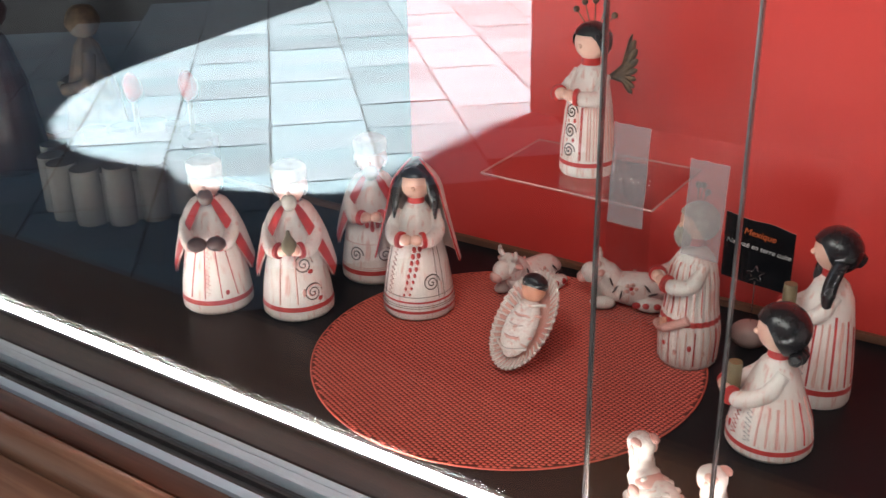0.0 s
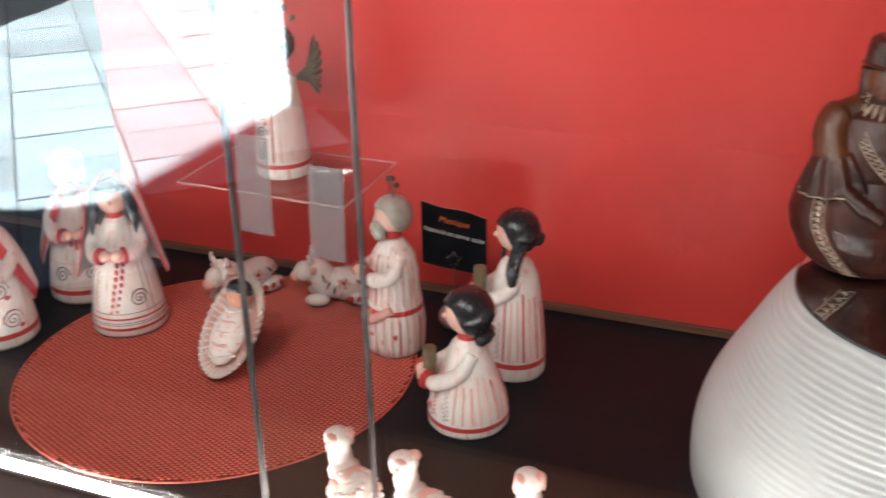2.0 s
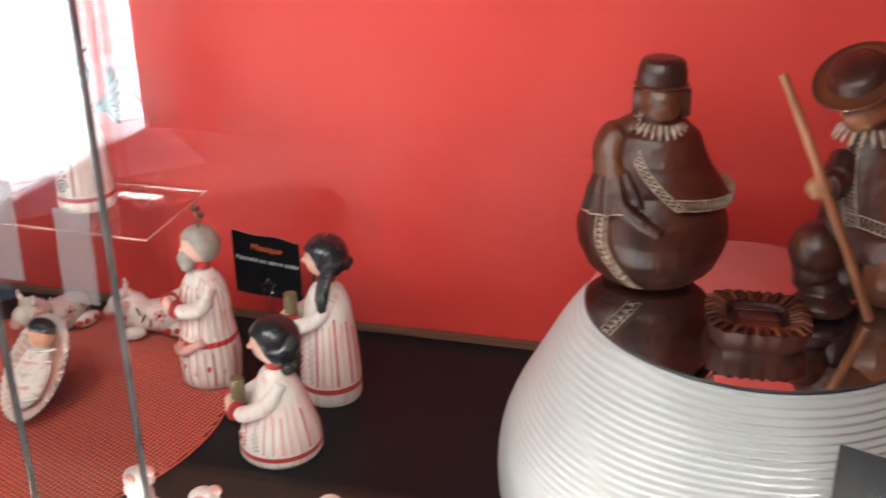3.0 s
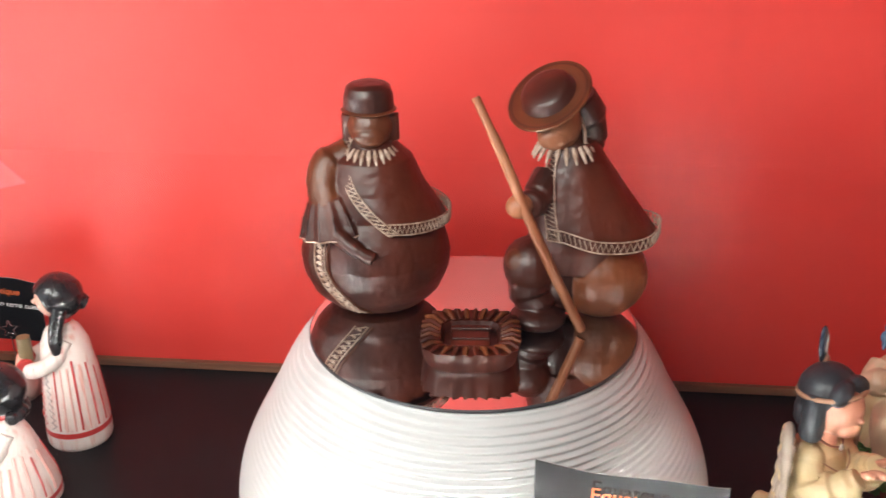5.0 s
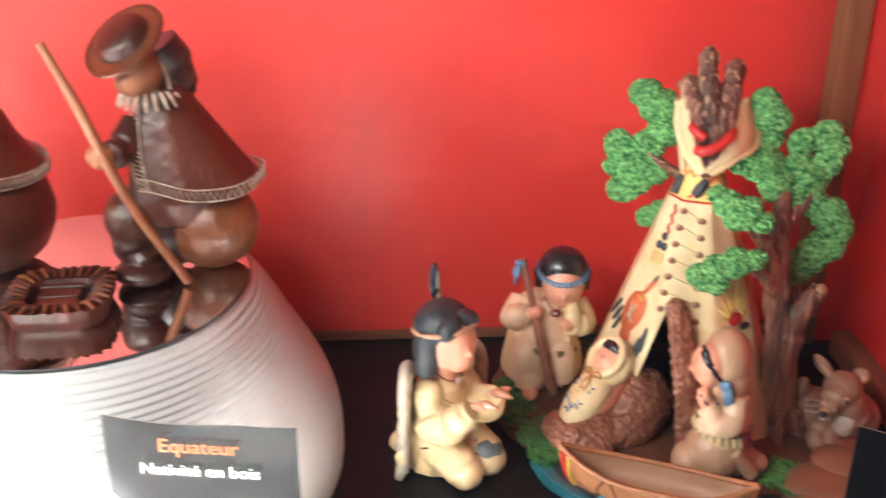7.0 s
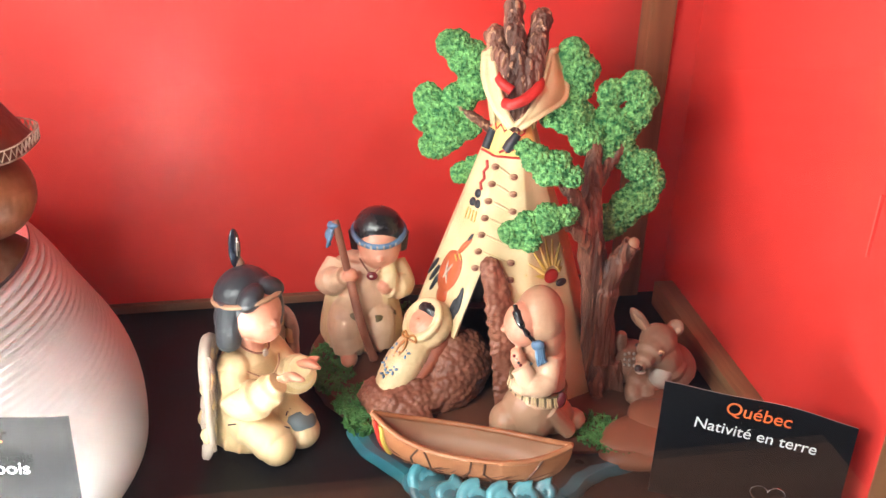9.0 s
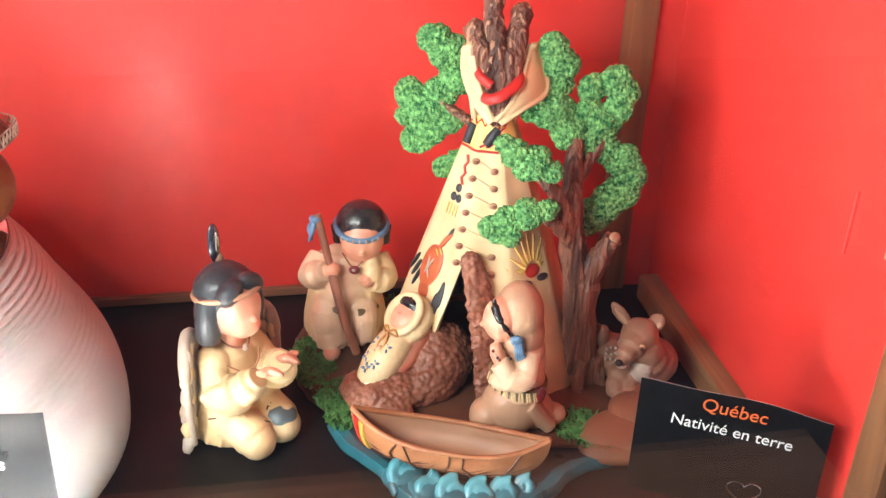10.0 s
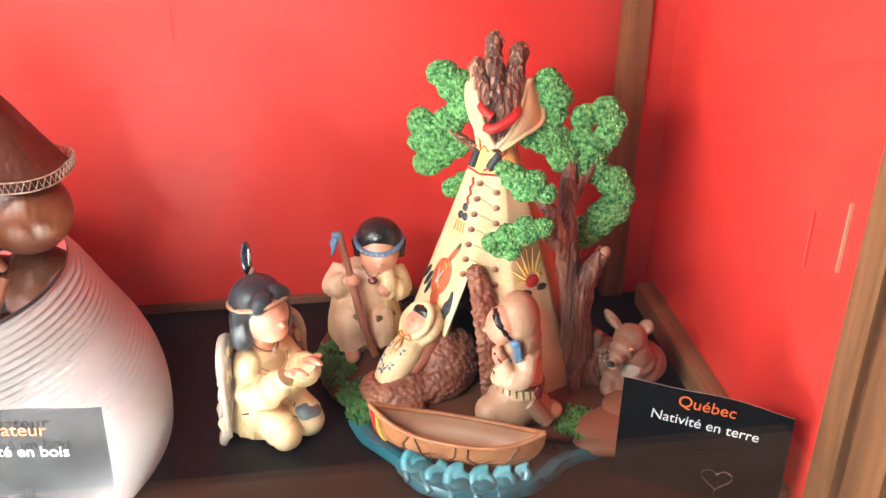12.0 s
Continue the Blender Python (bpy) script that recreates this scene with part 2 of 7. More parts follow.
BARK = mat("painted_bark", (0.30, 0.125, 0.08), 0.5, (0.05, 0.018, 0.012), scale=70, amount=0.4, bump=0.9, bump_scale=120, stretch=(1, 1, 0.14))
LEAF = mat("painted_leaf", (0.26, 0.56, 0.19), 0.7, (0.016, 0.13, 0.042), scale=300, amount=0.34, spec=0.25, bump=0.9, bump_scale=460)
GRASS = mat("painted_grass", (0.15, 0.40, 0.11), 0.6, (0.02, 0.09, 0.02), scale=120, amount=0.6, bump=0.4)
WATER = mat("painted_water", (0.034, 0.20, 0.25), 0.3, (0.012, 0.06, 0.08), scale=40, amount=0.7, coat=0.3)
WATER_PALE = mat("painted_foam", (0.12, 0.41, 0.47), 0.3, (0.04, 0.22, 0.28), scale=90, coat=0.2)
WATER_DARK = mat("painted_deep_water", (0.035, 0.05, 0.06), 0.3, (0.02, 0.03, 0.035), scale=20)
BIRCH = mat("birch_skin", (0.50, 0.215, 0.095), 0.42, (0.30, 0.11, 0.045), scale=60, amount=0.6, bump=0.5)
BLUE = mat("blue_paint", (0.14, 0.27, 0.42), 0.45, (0.08, 0.16, 0.28), scale=90)
NAVY = mat("navy_paint", (0.018, 0.022, 0.032), 0.35, (0.03, 0.036, 0.045), scale=90, bump=0.3, bump_scale=240)
SLATE = mat("slate_paint", (0.12, 0.17, 0.19), 0.35, (0.07, 0.10, 0.11), scale=60)
PLUME = mat("plume_white", (0.55, 0.48, 0.40), 0.5, (0.35, 0.27, 0.22), scale=120, amount=0.7, bump=0.5)
SCARLET = mat("scarlet_paint", (0.62, 0.03, 0.025), 0.4)
ORANGE_BROWN = mat("orange_brown_paint", (0.36, 0.10, 0.045), 0.45, (0.24, 0.06, 0.03), scale=70)
OCHRE = mat("ochre_paint", (0.55, 0.26, 0.06), 0.45, (0.4, 0.16, 0.04), scale=90)
YELLOW_PALE = mat("pale_yellow_paint", (0.80, 0.60, 0.22), 0.48, (0.76, 0.52, 0.14), scale=90, amount=0.7)
ORANGE = mat("orange_paint", (0.55, 0.13, 0.04), 0.45, (0.4, 0.08, 0.03), scale=80)
YELLOW = mat("yellow_paint", (0.72, 0.50, 0.10), 0.5)
LOG_BARK = mat("log_bark", (0.20, 0.17, 0.145), 0.8, (0.06, 0.05, 0.04), scale=30, amount=0.7, bump=0.7, bump_scale=50, stretch=(1, 1, 0.15))
STRAW = mat("straw", (0.20, 0.13, 0.07), 0.7, (0.08, 0.05, 0.03), scale=80)
SLAB = mat("paving_stone", (0.40, 0.70, 0.82), 0.75, (0.62, 0.66, 0.76), scale=1.6, amount=0.7, bump=0.3, bump_scale=30, random_tint=0.2)
JOINT_AND_SHADE = mat("joint_and_shaded_paving", (0.09, 0.085, 0.08), 0.9, (0.04, 0.036, 0.034), scale=5)
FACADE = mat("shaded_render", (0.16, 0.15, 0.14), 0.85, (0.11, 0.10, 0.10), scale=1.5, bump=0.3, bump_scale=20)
CANVAS = mat("canvas", (0.25, 0.24, 0.22), 0.8)
UNLIT_WALL = mat("unlit_wall", (0.030, 0.026, 0.028), 0.6, (0.015, 0.013, 0.014), scale=9, amount=0.7)
CASE = mat("case_board", (0.10, 0.06, 0.05), 0.6)

# ---------------------------------------------------------------- mesh tools


class Sculpt:
    """Collects shapes of several materials into one mesh."""

    def __init__(self, *mats):
        self.v, self.f, self.m, self.mats = [], [], [], list(mats)

    def slot(self, m):
        if m not in self.mats:
            self.mats.append(m)
        return self.mats.index(m)

    def grid(self, rows, m, closed=True, caps=(False, False)):
        """Skin a list of rows of points; m is a material, or a list with one for each strip."""
        base, n = len(self.v), len(rows[0])
        for r in rows:
            self.v.extend(tuple(p) for p in r)
        for i in range(len(rows) - 1):
            s = self.slot(m[min(i, len(m) - 1)] if isinstance(m, list) else m)
            for j in range(n if closed else n - 1):
                k = (j + 1) % n
                self.f.append((base + i * n + j, base + i * n + k, base + (i + 1) * n + k, base + (i + 1) * n + j))
                self.m.append(s)
        for cap, i, mm in ((caps[0], 0, 0), (caps[1], len(rows) - 1, -1)):
            if cap:
                ids = [base + i * n + j for j in range(n)]
                self.f.append(tuple(reversed(ids)) if i == 0 else tuple(ids))
                self.m.append(self.slot(m[mm] if isinstance(m, list) else m))
        return self

    def lathe(self, prof, m, at=(0, 0, 0), seg=36, flat=(1, 1), turn=None, ripple=0.0, waves=0):
        rows = []
        for r, z in prof:
            row = []
            for j in range(seg):
                a = 2 * math.pi * j / seg
                rr = r * (1 + (ripple * math.cos(waves * a) if waves else 0))
                p = Vector((rr * math.cos(a) * flat[0], rr * math.sin(a) * flat[1], z))
                row.append((turn @ p if turn else p) + Vector(at))
            rows.append(row)
        return self.grid(rows, m, True, (True, True))

    def ball(self, at, r, m, seg=20, rings=12, turn=None, lump=0.0, freq=60.0):
        r = (r, r, r) if isinstance(r, (int, float)) else r
        rows = []
        for i in range(rings + 1):
            b = -math.pi / 2 + math.pi * (i + (0.02 if i == 0 else -0.02 if i == rings else 0)) / rings
            row = []
            for j in range(seg):
                a = 2 * math.pi * j / seg
                p = Vector((r[0] * math.cos(b) * math.cos(a), r[1] * math.cos(b) * math.sin(a), r[2] * math.sin(b)))
                if lump:
                    p *= 1 + lump * noise.noise((p + Vector(at)) * freq)
                row.append((turn @ p if turn else p) + Vector(at))
            rows.append(row)
        return self.grid(rows, m, True, (True, True))

    def tube(self, pts, r, m, seg=8, flat=1.0):
        """A round bar along the points; r is one radius or one for each point."""
        pts = [Vector(p) for p in pts]
        rr = r if isinstance(r, (list, tuple)) else [r] * len(pts)
        rows, ref = [], None
        for i, p in enumerate(pts):
            d = (pts[min(i + 1, len(pts) - 1)] - pts[max(i - 1, 0)]).normalized()
            if ref is None:
                ref = d.orthogonal().normalized()
            ref = (ref - d * ref.dot(d)).normalized()
            s = d.cross(ref)
            rows.append([p + (ref * math.cos(2 * math.pi * j / seg) * flat + s * math.sin(2 * math.pi * j / seg)) * rr[i] for j in range(seg)])
        return self.grid(rows, m, True, (True, True))

    def box(self, lo, hi, m, turn=None, at=(0, 0, 0), bevel=0.0):
        bm = bmesh.new()
        bmesh.ops.create_cube(bm, size=1)
        for v in bm.verts:
            v.co = Vector([lo[i] + (v.co[i] + 0.5) * (hi[i] - lo[i]) for i in range(3)])
        if bevel:
            bmesh.ops.bevel(bm, geom=list(bm.edges), offset=bevel, segments=2, affect="EDGES", profile=0.7)
        base, s = len(self.v), self.slot(m)
        bm.verts.index_update()
        for v in bm.verts:
            self.v.append(tuple((turn @ v.co if turn else v.co) + Vector(at)))
        for f in bm.faces:
            self.f.append(tuple(base + v.index for v in f.verts))
            self.m.append(s)
        bm.free()
        return self

    def plate(self, outline, z0, z1, m, m_side=None):
        """A flat slab with a free outline of (x, y)."""
        n, base = len(outline), len(self.v)
        self.v.extend((x, y, z0) for x, y in outline)
        self.v.extend((x, y, z1) for x, y in outline)
        self.f.append(tuple(range(base + n - 1, base - 1, -1)))
        self.f.append(tuple(range(base + n, base + 2 * n)))
        self.m += [self.slot(m)] * 2
        for j in range(n):
            k = (j + 1) % n
            self.f.append((base + j, base + k, base + n + k, base + n + j))
            self.m.append(self.slot(m_side or m))
        return self

    def shell(self, rows, m, thick=0.002):
        """A closed sheet with thickness: the rows are its outer face."""
        rows = [[Vector(p) for p in r] for r in rows]
        inner = []
        for i, r in enumerate(rows):
            row = []
            for j, p in enumerate(r):
                u = r[min(j + 1, len(r) - 1)] - r[max(j - 1, 0)]
                w = rows[min(i + 1, len(rows) - 1)][j] - rows[max(i - 1, 0)][j]
                row.append(p - u.cross(w).normalized() * thick)
            inner.append(row)
        self.grid(rows, m, False).grid(inner, m, False)
        self.grid([rows[0], inner[0]], m, False).grid([rows[-1], inner[-1]], m, False)
        for e in (0, -1):
            self.grid([[r[e] for r in rows], [r[e] for r in inner]], m, False)
        return self

    def melt(self, voxel=0.0009, rounds=3, rough=0.0, freq=220.0, second=None, share=0.0, cells=False, grain=1.0):
        """Fuse the overlapping shapes into one moulded skin, each face keeping the nearest shape's material."""
        me = bpy.data.meshes.new("rough")
        me.from_pydata(self.v, [], self.f)
        ob = bpy.data.objects.new("rough", me)
        scene.collection.objects.link(ob)
        rm = ob.modifiers.new("fuse", "REMESH")
        rm.mode, rm.voxel_size = "VOXEL", voxel
        sm = ob.modifiers.new("soften", "SMOOTH")
        sm.factor, sm.iterations = 0.5, rounds
        done = bpy.data.meshes.new_from_object(ob.evaluated_get(bpy.context.evaluated_depsgraph_get()))
        tree_of = BVHTree.FromPolygons([Vector(p) for p in self.v], self.f)
        verts, normals = [v.co.copy() for v in done.vertices], [v.normal.copy() for v in done.vertices]
        centres = [p.center.copy() for p in done.polygons]
        self.f = [tuple(p.vertices) for p in done.polygons]
        kinds = []
        alt = self.slot(second) if second else 0
        for c in centres:
            k = self.m[tree_of.find_nearest(c)[2]]
            if second and noise.noise(Vector((c.x, c.y, c.z * grain)) * freq) > 0.5 - share:
                k = alt
            kinds.append(k)
        if rough:
            for v, nrm in zip(verts, normals):
                if cells:
                    q = 1 - 2.2 * noise.voronoi(v * freq)[0][0]
                else:
                    w = Vector((v.x, v.y, v.z * grain)) * freq
                    q = noise.noise(w) + 0.6 * noise.noise(w * 2.3)
                v += nrm * rough * q
        self.v, self.m = [tuple(v) for v in verts], kinds
        bpy.data.objects.remove(ob)
        bpy.data.meshes.remove(done)
        return self

    def mesh(self, name, smooth=True, sharp=50):
        me = bpy.data.meshes.new(name)
        me.from_pydata(self.v, [], self.f)
        for m in self.mats:
            me.materials.append(m)
        me.polygons.foreach_set("material_index", self.m)
        bm = bmesh.new()
        bm.from_mesh(me)
        bmesh.ops.recalc_face_normals(bm, faces=bm.faces)
        for f in bm.faces:
            f.smooth = smooth
        for e in bm.edges:
            if len(e.link_faces) == 2 and e.calc_face_angle(0) > radians(sharp):
                e.smooth = False
        bm.to_mesh(me)
        bm.free()
        return me

    def part(self, name, parent, label="", smooth=True, sharp=50):
        ob = new(name, self.mesh(name, smooth, sharp))
        ob.parent = parent
        return tagged(ob, label) if label else ob

    def thing(self, name, m, label, category, group="", kind="", smooth=True, sharp=50):
        ob = new(name, self.mesh(name, smooth, sharp))
        ob.matrix_world = m
        return tagged(ob, label, category, group, kind)


def empty(name, m, label, category, group="", kind=""):
    ob = new(name)
    ob.empty_display_size = 0.02
    ob.matrix_world = m
    return tagged(ob, label, category, group, kind)


def arc(a0, a1, n):
    return [a0 + (a1 - a0) * i / (n - 1) for i in range(n)]


def smooth_line(pts, n=8):
    """Catmull-Rom through the points."""
    p = [Vector(q) for q in pts]
    p = [p[0] * 2 - p[1]] + p + [p[-1] * 2 - p[-2]]
    out = []
    for i in range(1, len(p) - 2):
        for k in range(n):
            t = k / n
            out.append(0.5 * (2 * p[i] + (p[i + 1] - p[i - 1]) * t + (2 * p[i - 1] - 5 * p[i] + 4 * p[i + 1] - p[i + 2]) * t * t
                              + (3 * p[i] - p[i - 1] - 3 * p[i + 1] + p[i + 2]) * t ** 3))
    return out + [p[-2]]


def radius_at(prof, z):
    for (r0, z0), (r1, z1) in zip(prof, prof[1:]):
        if z0 <= z <= z1 and z1 > z0:
            return r0 + (r1 - r0) * (z - z0) / (z1 - z0)
    return prof[-1][0]


class Gown:
    """Paint on a turned body: lines, scrolls and petals laid on its surface. The front is -y."""

    def __init__(self, s, prof, flat=(1, 1)):
        self.s, self.prof, self.flat = s, prof, flat

    def at(self, deg, z, off=0.0):
        a, r = radians(deg - 90), radius_at(self.prof, z) + off
        return Vector((r * math.cos(a) * self.flat[0], r * math.sin(a) * self.flat[1], z))

    def line(self, pts, m, r=0.0010):
        self.s.tube([self.at(d, z) for d, z in pts], r, m, seg=5)

    def stripe(self, deg, z0, z1, m, r=0.0010, drift=0.0, n=7):
        self.line([(deg + drift * i / (n - 1), z0 + (z1 - z0) * i / (n - 1)) for i in range(n)], m, r)

    def scroll(self, deg, z, size, m, turns=2.0, r=0.0007, sign=1):
        n = int(14 * turns)
        pts = []
        for i in range(n):
            k = 1 - i / n
            a = 2 * math.pi * turns * i / n
            rr = radius_at(self.prof, z)
            pts.append((deg + sign * math.degrees(size * k * math.cos(a) / max(rr, 0.005)), z + size * k * math.sin(a)))
        self.line(pts, m, r)

    def petal(self, deg, z, w, h, m):
        p = self.at(deg, z)
        self.s.ball(p, (w, 0.0012, h), m, 8, 6, Matrix.Rotation(radians(deg), 3, "Z"))

    def zigzag(self, d0, z0, d1, z1, amp, n, m, r=0.0006):
        self.line([(d0 + (d1 - d0) * i / n + (amp if i % 2 else -amp), z0 + (z1 - z0) * i / n) for i in range(n + 1)], m, r)

# ---------------------------------------------------------------- the show window
XL, XR, YB, YF = -2.0, 0.93, 0.984, 0.60
STILL = Matrix.Identity(4)
ABOVE = 0.72

floor_board = Sculpt().box((XL, 0.588, -0.02), (0.985, YB + 0.03, 0.0), BLACK_BOARD, bevel=0.001)
floor_board.thing("floor", STILL, "satin black display shelf board", "floor", kind="structure")

# red corrugated card behind: two sheets with a lapped seam, ribbed in patches
wall_back = empty("wall_back", STILL, "red card back wall with a lapped vertical seam", "wall", kind="structure")


def ribbed(x0, x1, y, z0, z1, nx, step, name):
    s = Sculpt(RED_CARD)
    nz = int((z1 - z0) / step)
    rows = []
    for i in range(nz + 1):
        z = z0 + (z1 - z0) * i / nz
        row = []
        for j in range(nx + 1):
            x = x0 + (x1 - x0) * j / nx
            wave = 0.0016 * noise.noise(Vector((x * 2.1, z * 2.6, 0.9)))
            patch = 0.16 + 0.34 * math.exp(-((x - 0.560) / 0.075) ** 2) * (0.8 + 0.4 * noise.noise(Vector((x * 9, z * 5, 1.7))))
            row.append((x, y + wave + (0.0011 * patch if i % 2 else 0.0), z))
        rows.append(row)
    s.grid(rows, RED_CARD, False)
    back = [[(x, yy + 0.006, z) for x, yy, z in r] for r in (rows[0], rows[-1])]
    s.grid(back, RED_CARD, False)
    s.grid([rows[0], back[0]], RED_CARD, False)
    s.grid([rows[-1], back[1]], RED_CARD, False)
    return s.part(name, wall_back, sharp=60)


ribbed(-0.585, 0.489, YB - 0.0014, 0.0, ABOVE, 90, 0.0045, "panel")
ribbed(0.484, XR, YB, 0.0, ABOVE, 70, 0.0023, "panel")
Sculpt().box((XL, YB + 0.01, -0.02), (1.0, YB + 0.04, ABOVE), CASE).part("backing", wall_back)
# near-black sheet: the wall's lack of light here is put into its colour
Sculpt().box((XL, YB - 0.0005, 0.0), (-0.586, YB + 0.009, ABOVE), UNLIT_WALL).part("panel", wall_back, "dark sheet standing in for the unlit end of the back wall")

skirting = Sculpt().box((XL, YB - 0.010, 0.0005), (0.915, YB - 0.004, 0.0085), WOOD_STRIP, bevel=0.0012)
skirting.thing("baseboard", STILL, "thin orange-brown wooden strip along the back wall", "trim", kind="structure")

# end wall: glossy red panel in a wooden frame
wall_right = empty("wall_right", STILL, "glossy red end panel held in a wooden frame", "wall", kind="structure")
Sculpt().box((XR + 0.004, 0.60, 0.0), (XR + 0.014, YB, ABOVE), RED_GLOSS).part("panel", wall_right)
Sculpt().box((XR - 0.043, YB - 0.036, 0.0), (XR - 0.021, YB - 0.012, ABOVE), WOOD_POST, bevel=0.002).part("corner_post", wall_right, "upright wooden corner post")
Sculpt().box((XR - 0.021, YB - 0.030, 0.0), (XR + 0.004, YB - 0.006, ABOVE), RED_CARD).part("corner_fill", wall_right)
Sculpt().box((XR - 0.014, 0.625, 0.0), (XR + 0.004, YB - 0.052, 0.024), WOOD_RAIL, bevel=0.002).part("bottom_rail", wall_right)
for y, z0, z1 in ((0.626, 0.208, 0.258), (0.666, 0.19, 0.232)):
    Sculpt().box((XR + 0.002, y, z0), (XR + 0.0048, y + 0.0016, z1), TAN_PALE if y < 0.65 else RED_CARD).part("slot", wall_right, "thin bright slot in the panel")
front_post = empty("front_post", pose(XR + 0.008, 0.58, 0), "grooved wooden front post of the show window", "post", kind="structure")
Sculpt().box((-0.006, -0.002, -0.02), (0.075, 0.027, ABOVE), WOOD_POST, bevel=0.002).part("plank", front_post)
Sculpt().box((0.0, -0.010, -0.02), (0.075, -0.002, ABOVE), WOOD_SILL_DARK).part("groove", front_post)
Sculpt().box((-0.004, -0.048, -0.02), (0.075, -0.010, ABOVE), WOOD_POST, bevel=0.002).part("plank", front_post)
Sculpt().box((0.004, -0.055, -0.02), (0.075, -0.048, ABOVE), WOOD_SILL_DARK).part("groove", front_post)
Sculpt().box((-0.002, -0.12, -0.02), (0.075, -0.055, ABOVE), WOOD_POST, bevel=0.002).part("plank", front_post)

Sculpt().box((XL - 0.02, 0.45, -0.02), (XL, YB + 0.04, ABOVE), CASE).thing("wall_left", STILL, "dark end board of the show window", "wall", kind="structure")
Sculpt().box((XL - 0.02, 0.45, ABOVE), (1.02, YB + 0.04, ABOVE + 0.02), CASE).thing("ceiling", STILL, "dark top board of the show window", "ceiling", kind="structure")

# front: light strip, board, running track, sill
strip = empty("light_strip", pose(0, 0.575, 0), "white glowing light strip along the shelf's front edge", "lamp")
for y0, y1 in ((-0.010, -0.006), (0.006, 0.0105)):
    Sculpt().box((XL, y0, -0.02), (0.92, y1, 0.001), GREY_BOARD, bevel=0.0006).part("channel", strip)
Sculpt().box((XL, -0.0042, -0.004), (0.60, 0.0042, 0.0018), LED_WHITE, bevel=0.0008).part("diffuser", strip, "glowing white diffuser")
Sculpt().box((XL, 0.534, -0.03), (0.93, 0.568, -0.003), GREY_BOARD, bevel=0.0015).thing("front_board", STILL, "dark grey board between light strip and track", "board", kind="structure")
track = empty("sliding_track", pose(0, 0.5, -0.004), "brushed aluminium double track for sliding glass", "track", kind="structure")
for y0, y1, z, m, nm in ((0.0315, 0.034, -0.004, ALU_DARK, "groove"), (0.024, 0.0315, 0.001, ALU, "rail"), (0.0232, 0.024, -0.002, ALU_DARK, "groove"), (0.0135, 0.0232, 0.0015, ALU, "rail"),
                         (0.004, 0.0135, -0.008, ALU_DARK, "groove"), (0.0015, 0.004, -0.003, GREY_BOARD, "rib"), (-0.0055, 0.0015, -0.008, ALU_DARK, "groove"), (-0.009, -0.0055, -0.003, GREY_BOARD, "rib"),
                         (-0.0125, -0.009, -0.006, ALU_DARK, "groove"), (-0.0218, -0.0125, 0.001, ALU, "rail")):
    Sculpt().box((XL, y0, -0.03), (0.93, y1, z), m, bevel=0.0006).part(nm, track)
sill = empty("window_sill", pose(0, 0.478, 0), "brown varnished wooden sill with a rounded moulding", "sill", kind="structure")
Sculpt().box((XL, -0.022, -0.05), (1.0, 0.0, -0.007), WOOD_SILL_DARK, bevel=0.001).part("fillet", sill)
Sculpt().tube([(XL, -0.036, -0.018), (1.0, -0.036, -0.018)], 0.016, WOOD_SILL, 20).part("moulding", sill)
Sculpt().box((XL, -0.21, -0.06), (1.0, -0.045, -0.024), WOOD_SILL, bevel=0.003).part("ledge", sill)

# two overlapping glass leaves, taped where they lap
for name, x0, x1, y in (("glass_leaf", XL, -0.032, 0.5005), ("glass_leaf", -0.112, 0.93, 0.5095)):
    leaf = empty(name, pose(0, y, 0), "clear sliding glass leaf standing in the track", "glass", "sliding glass leaves")
    Sculpt().box((x0 + 0.001, -0.0025, -0.004), (x1 - 0.001, 0.0025, ABOVE), GLASS).part("pane", leaf, smooth=False).visible_shadow = False
    edge = x1 if x0 == XL else x0
    Sculpt().box((edge - 0.0006, -0.0026, -0.004), (edge + 0.0006, 0.0026, ABOVE), GLASS_EDGE, bevel=0.0002).part("edge", leaf, "greenish polished edge")
for tilt, x, z0, z1 in ((2, -0.09, 0.277, 0.331), (2, -0.049, 0.268, 0.319)):
    s = Sculpt(TAPE)
    rows = []
    for i in range(12):
        z = (z0 - z1) / 2 + (z1 - z0) * i / 11
        rag = 0.0012 * math.sin(9.1 * i) if i in (0, 11) else 0.0
        rows.append([(-0.0098 + 0.0196 * j / 5, 0.0003 * math.sin(j * 1.7 + i), z + rag * (j % 2)) for j in range(6)])
    s.grid(rows, TAPE, False)
    s.grid([[(a, b - 0.0004, c) for a, b, c in r] for r in rows], TAPE, False)
    s.thing("tape_strip", pose(x, 0.4975, (z0 + z1) / 2, 0, tilt), "frosted strip of adhesive tape stuck on the glass", "tape", "tape strips")

# ---------------------------------------------------------------- outside, seen in the glass
GROUND = -0.85
# dark ground: joints between slabs, and painted shade where no slabs are laid
ground = Sculpt().box((-60, -60, GROUND - 0.2), (60, 0.44, GROUND - 0.004), JOINT_AND_SHADE)
ground = ground.thing("pavement", STILL, "pale stone slab paving with dark joints, bare dark ground for its shaded part", "pavement", kind="structure")
Sculpt().box((-9, 0.28, GROUND), (9, 0.44, -0.06), CASE).thing("wall_front_low", STILL, "dark wall below the show window", "wall", kind="structure")
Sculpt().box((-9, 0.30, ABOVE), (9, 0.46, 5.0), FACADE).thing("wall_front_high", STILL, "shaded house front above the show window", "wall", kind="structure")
house = empty("house_opposite", STILL, "shaded house corner across the narrow street", "house")
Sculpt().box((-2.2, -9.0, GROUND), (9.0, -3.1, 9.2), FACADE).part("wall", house)
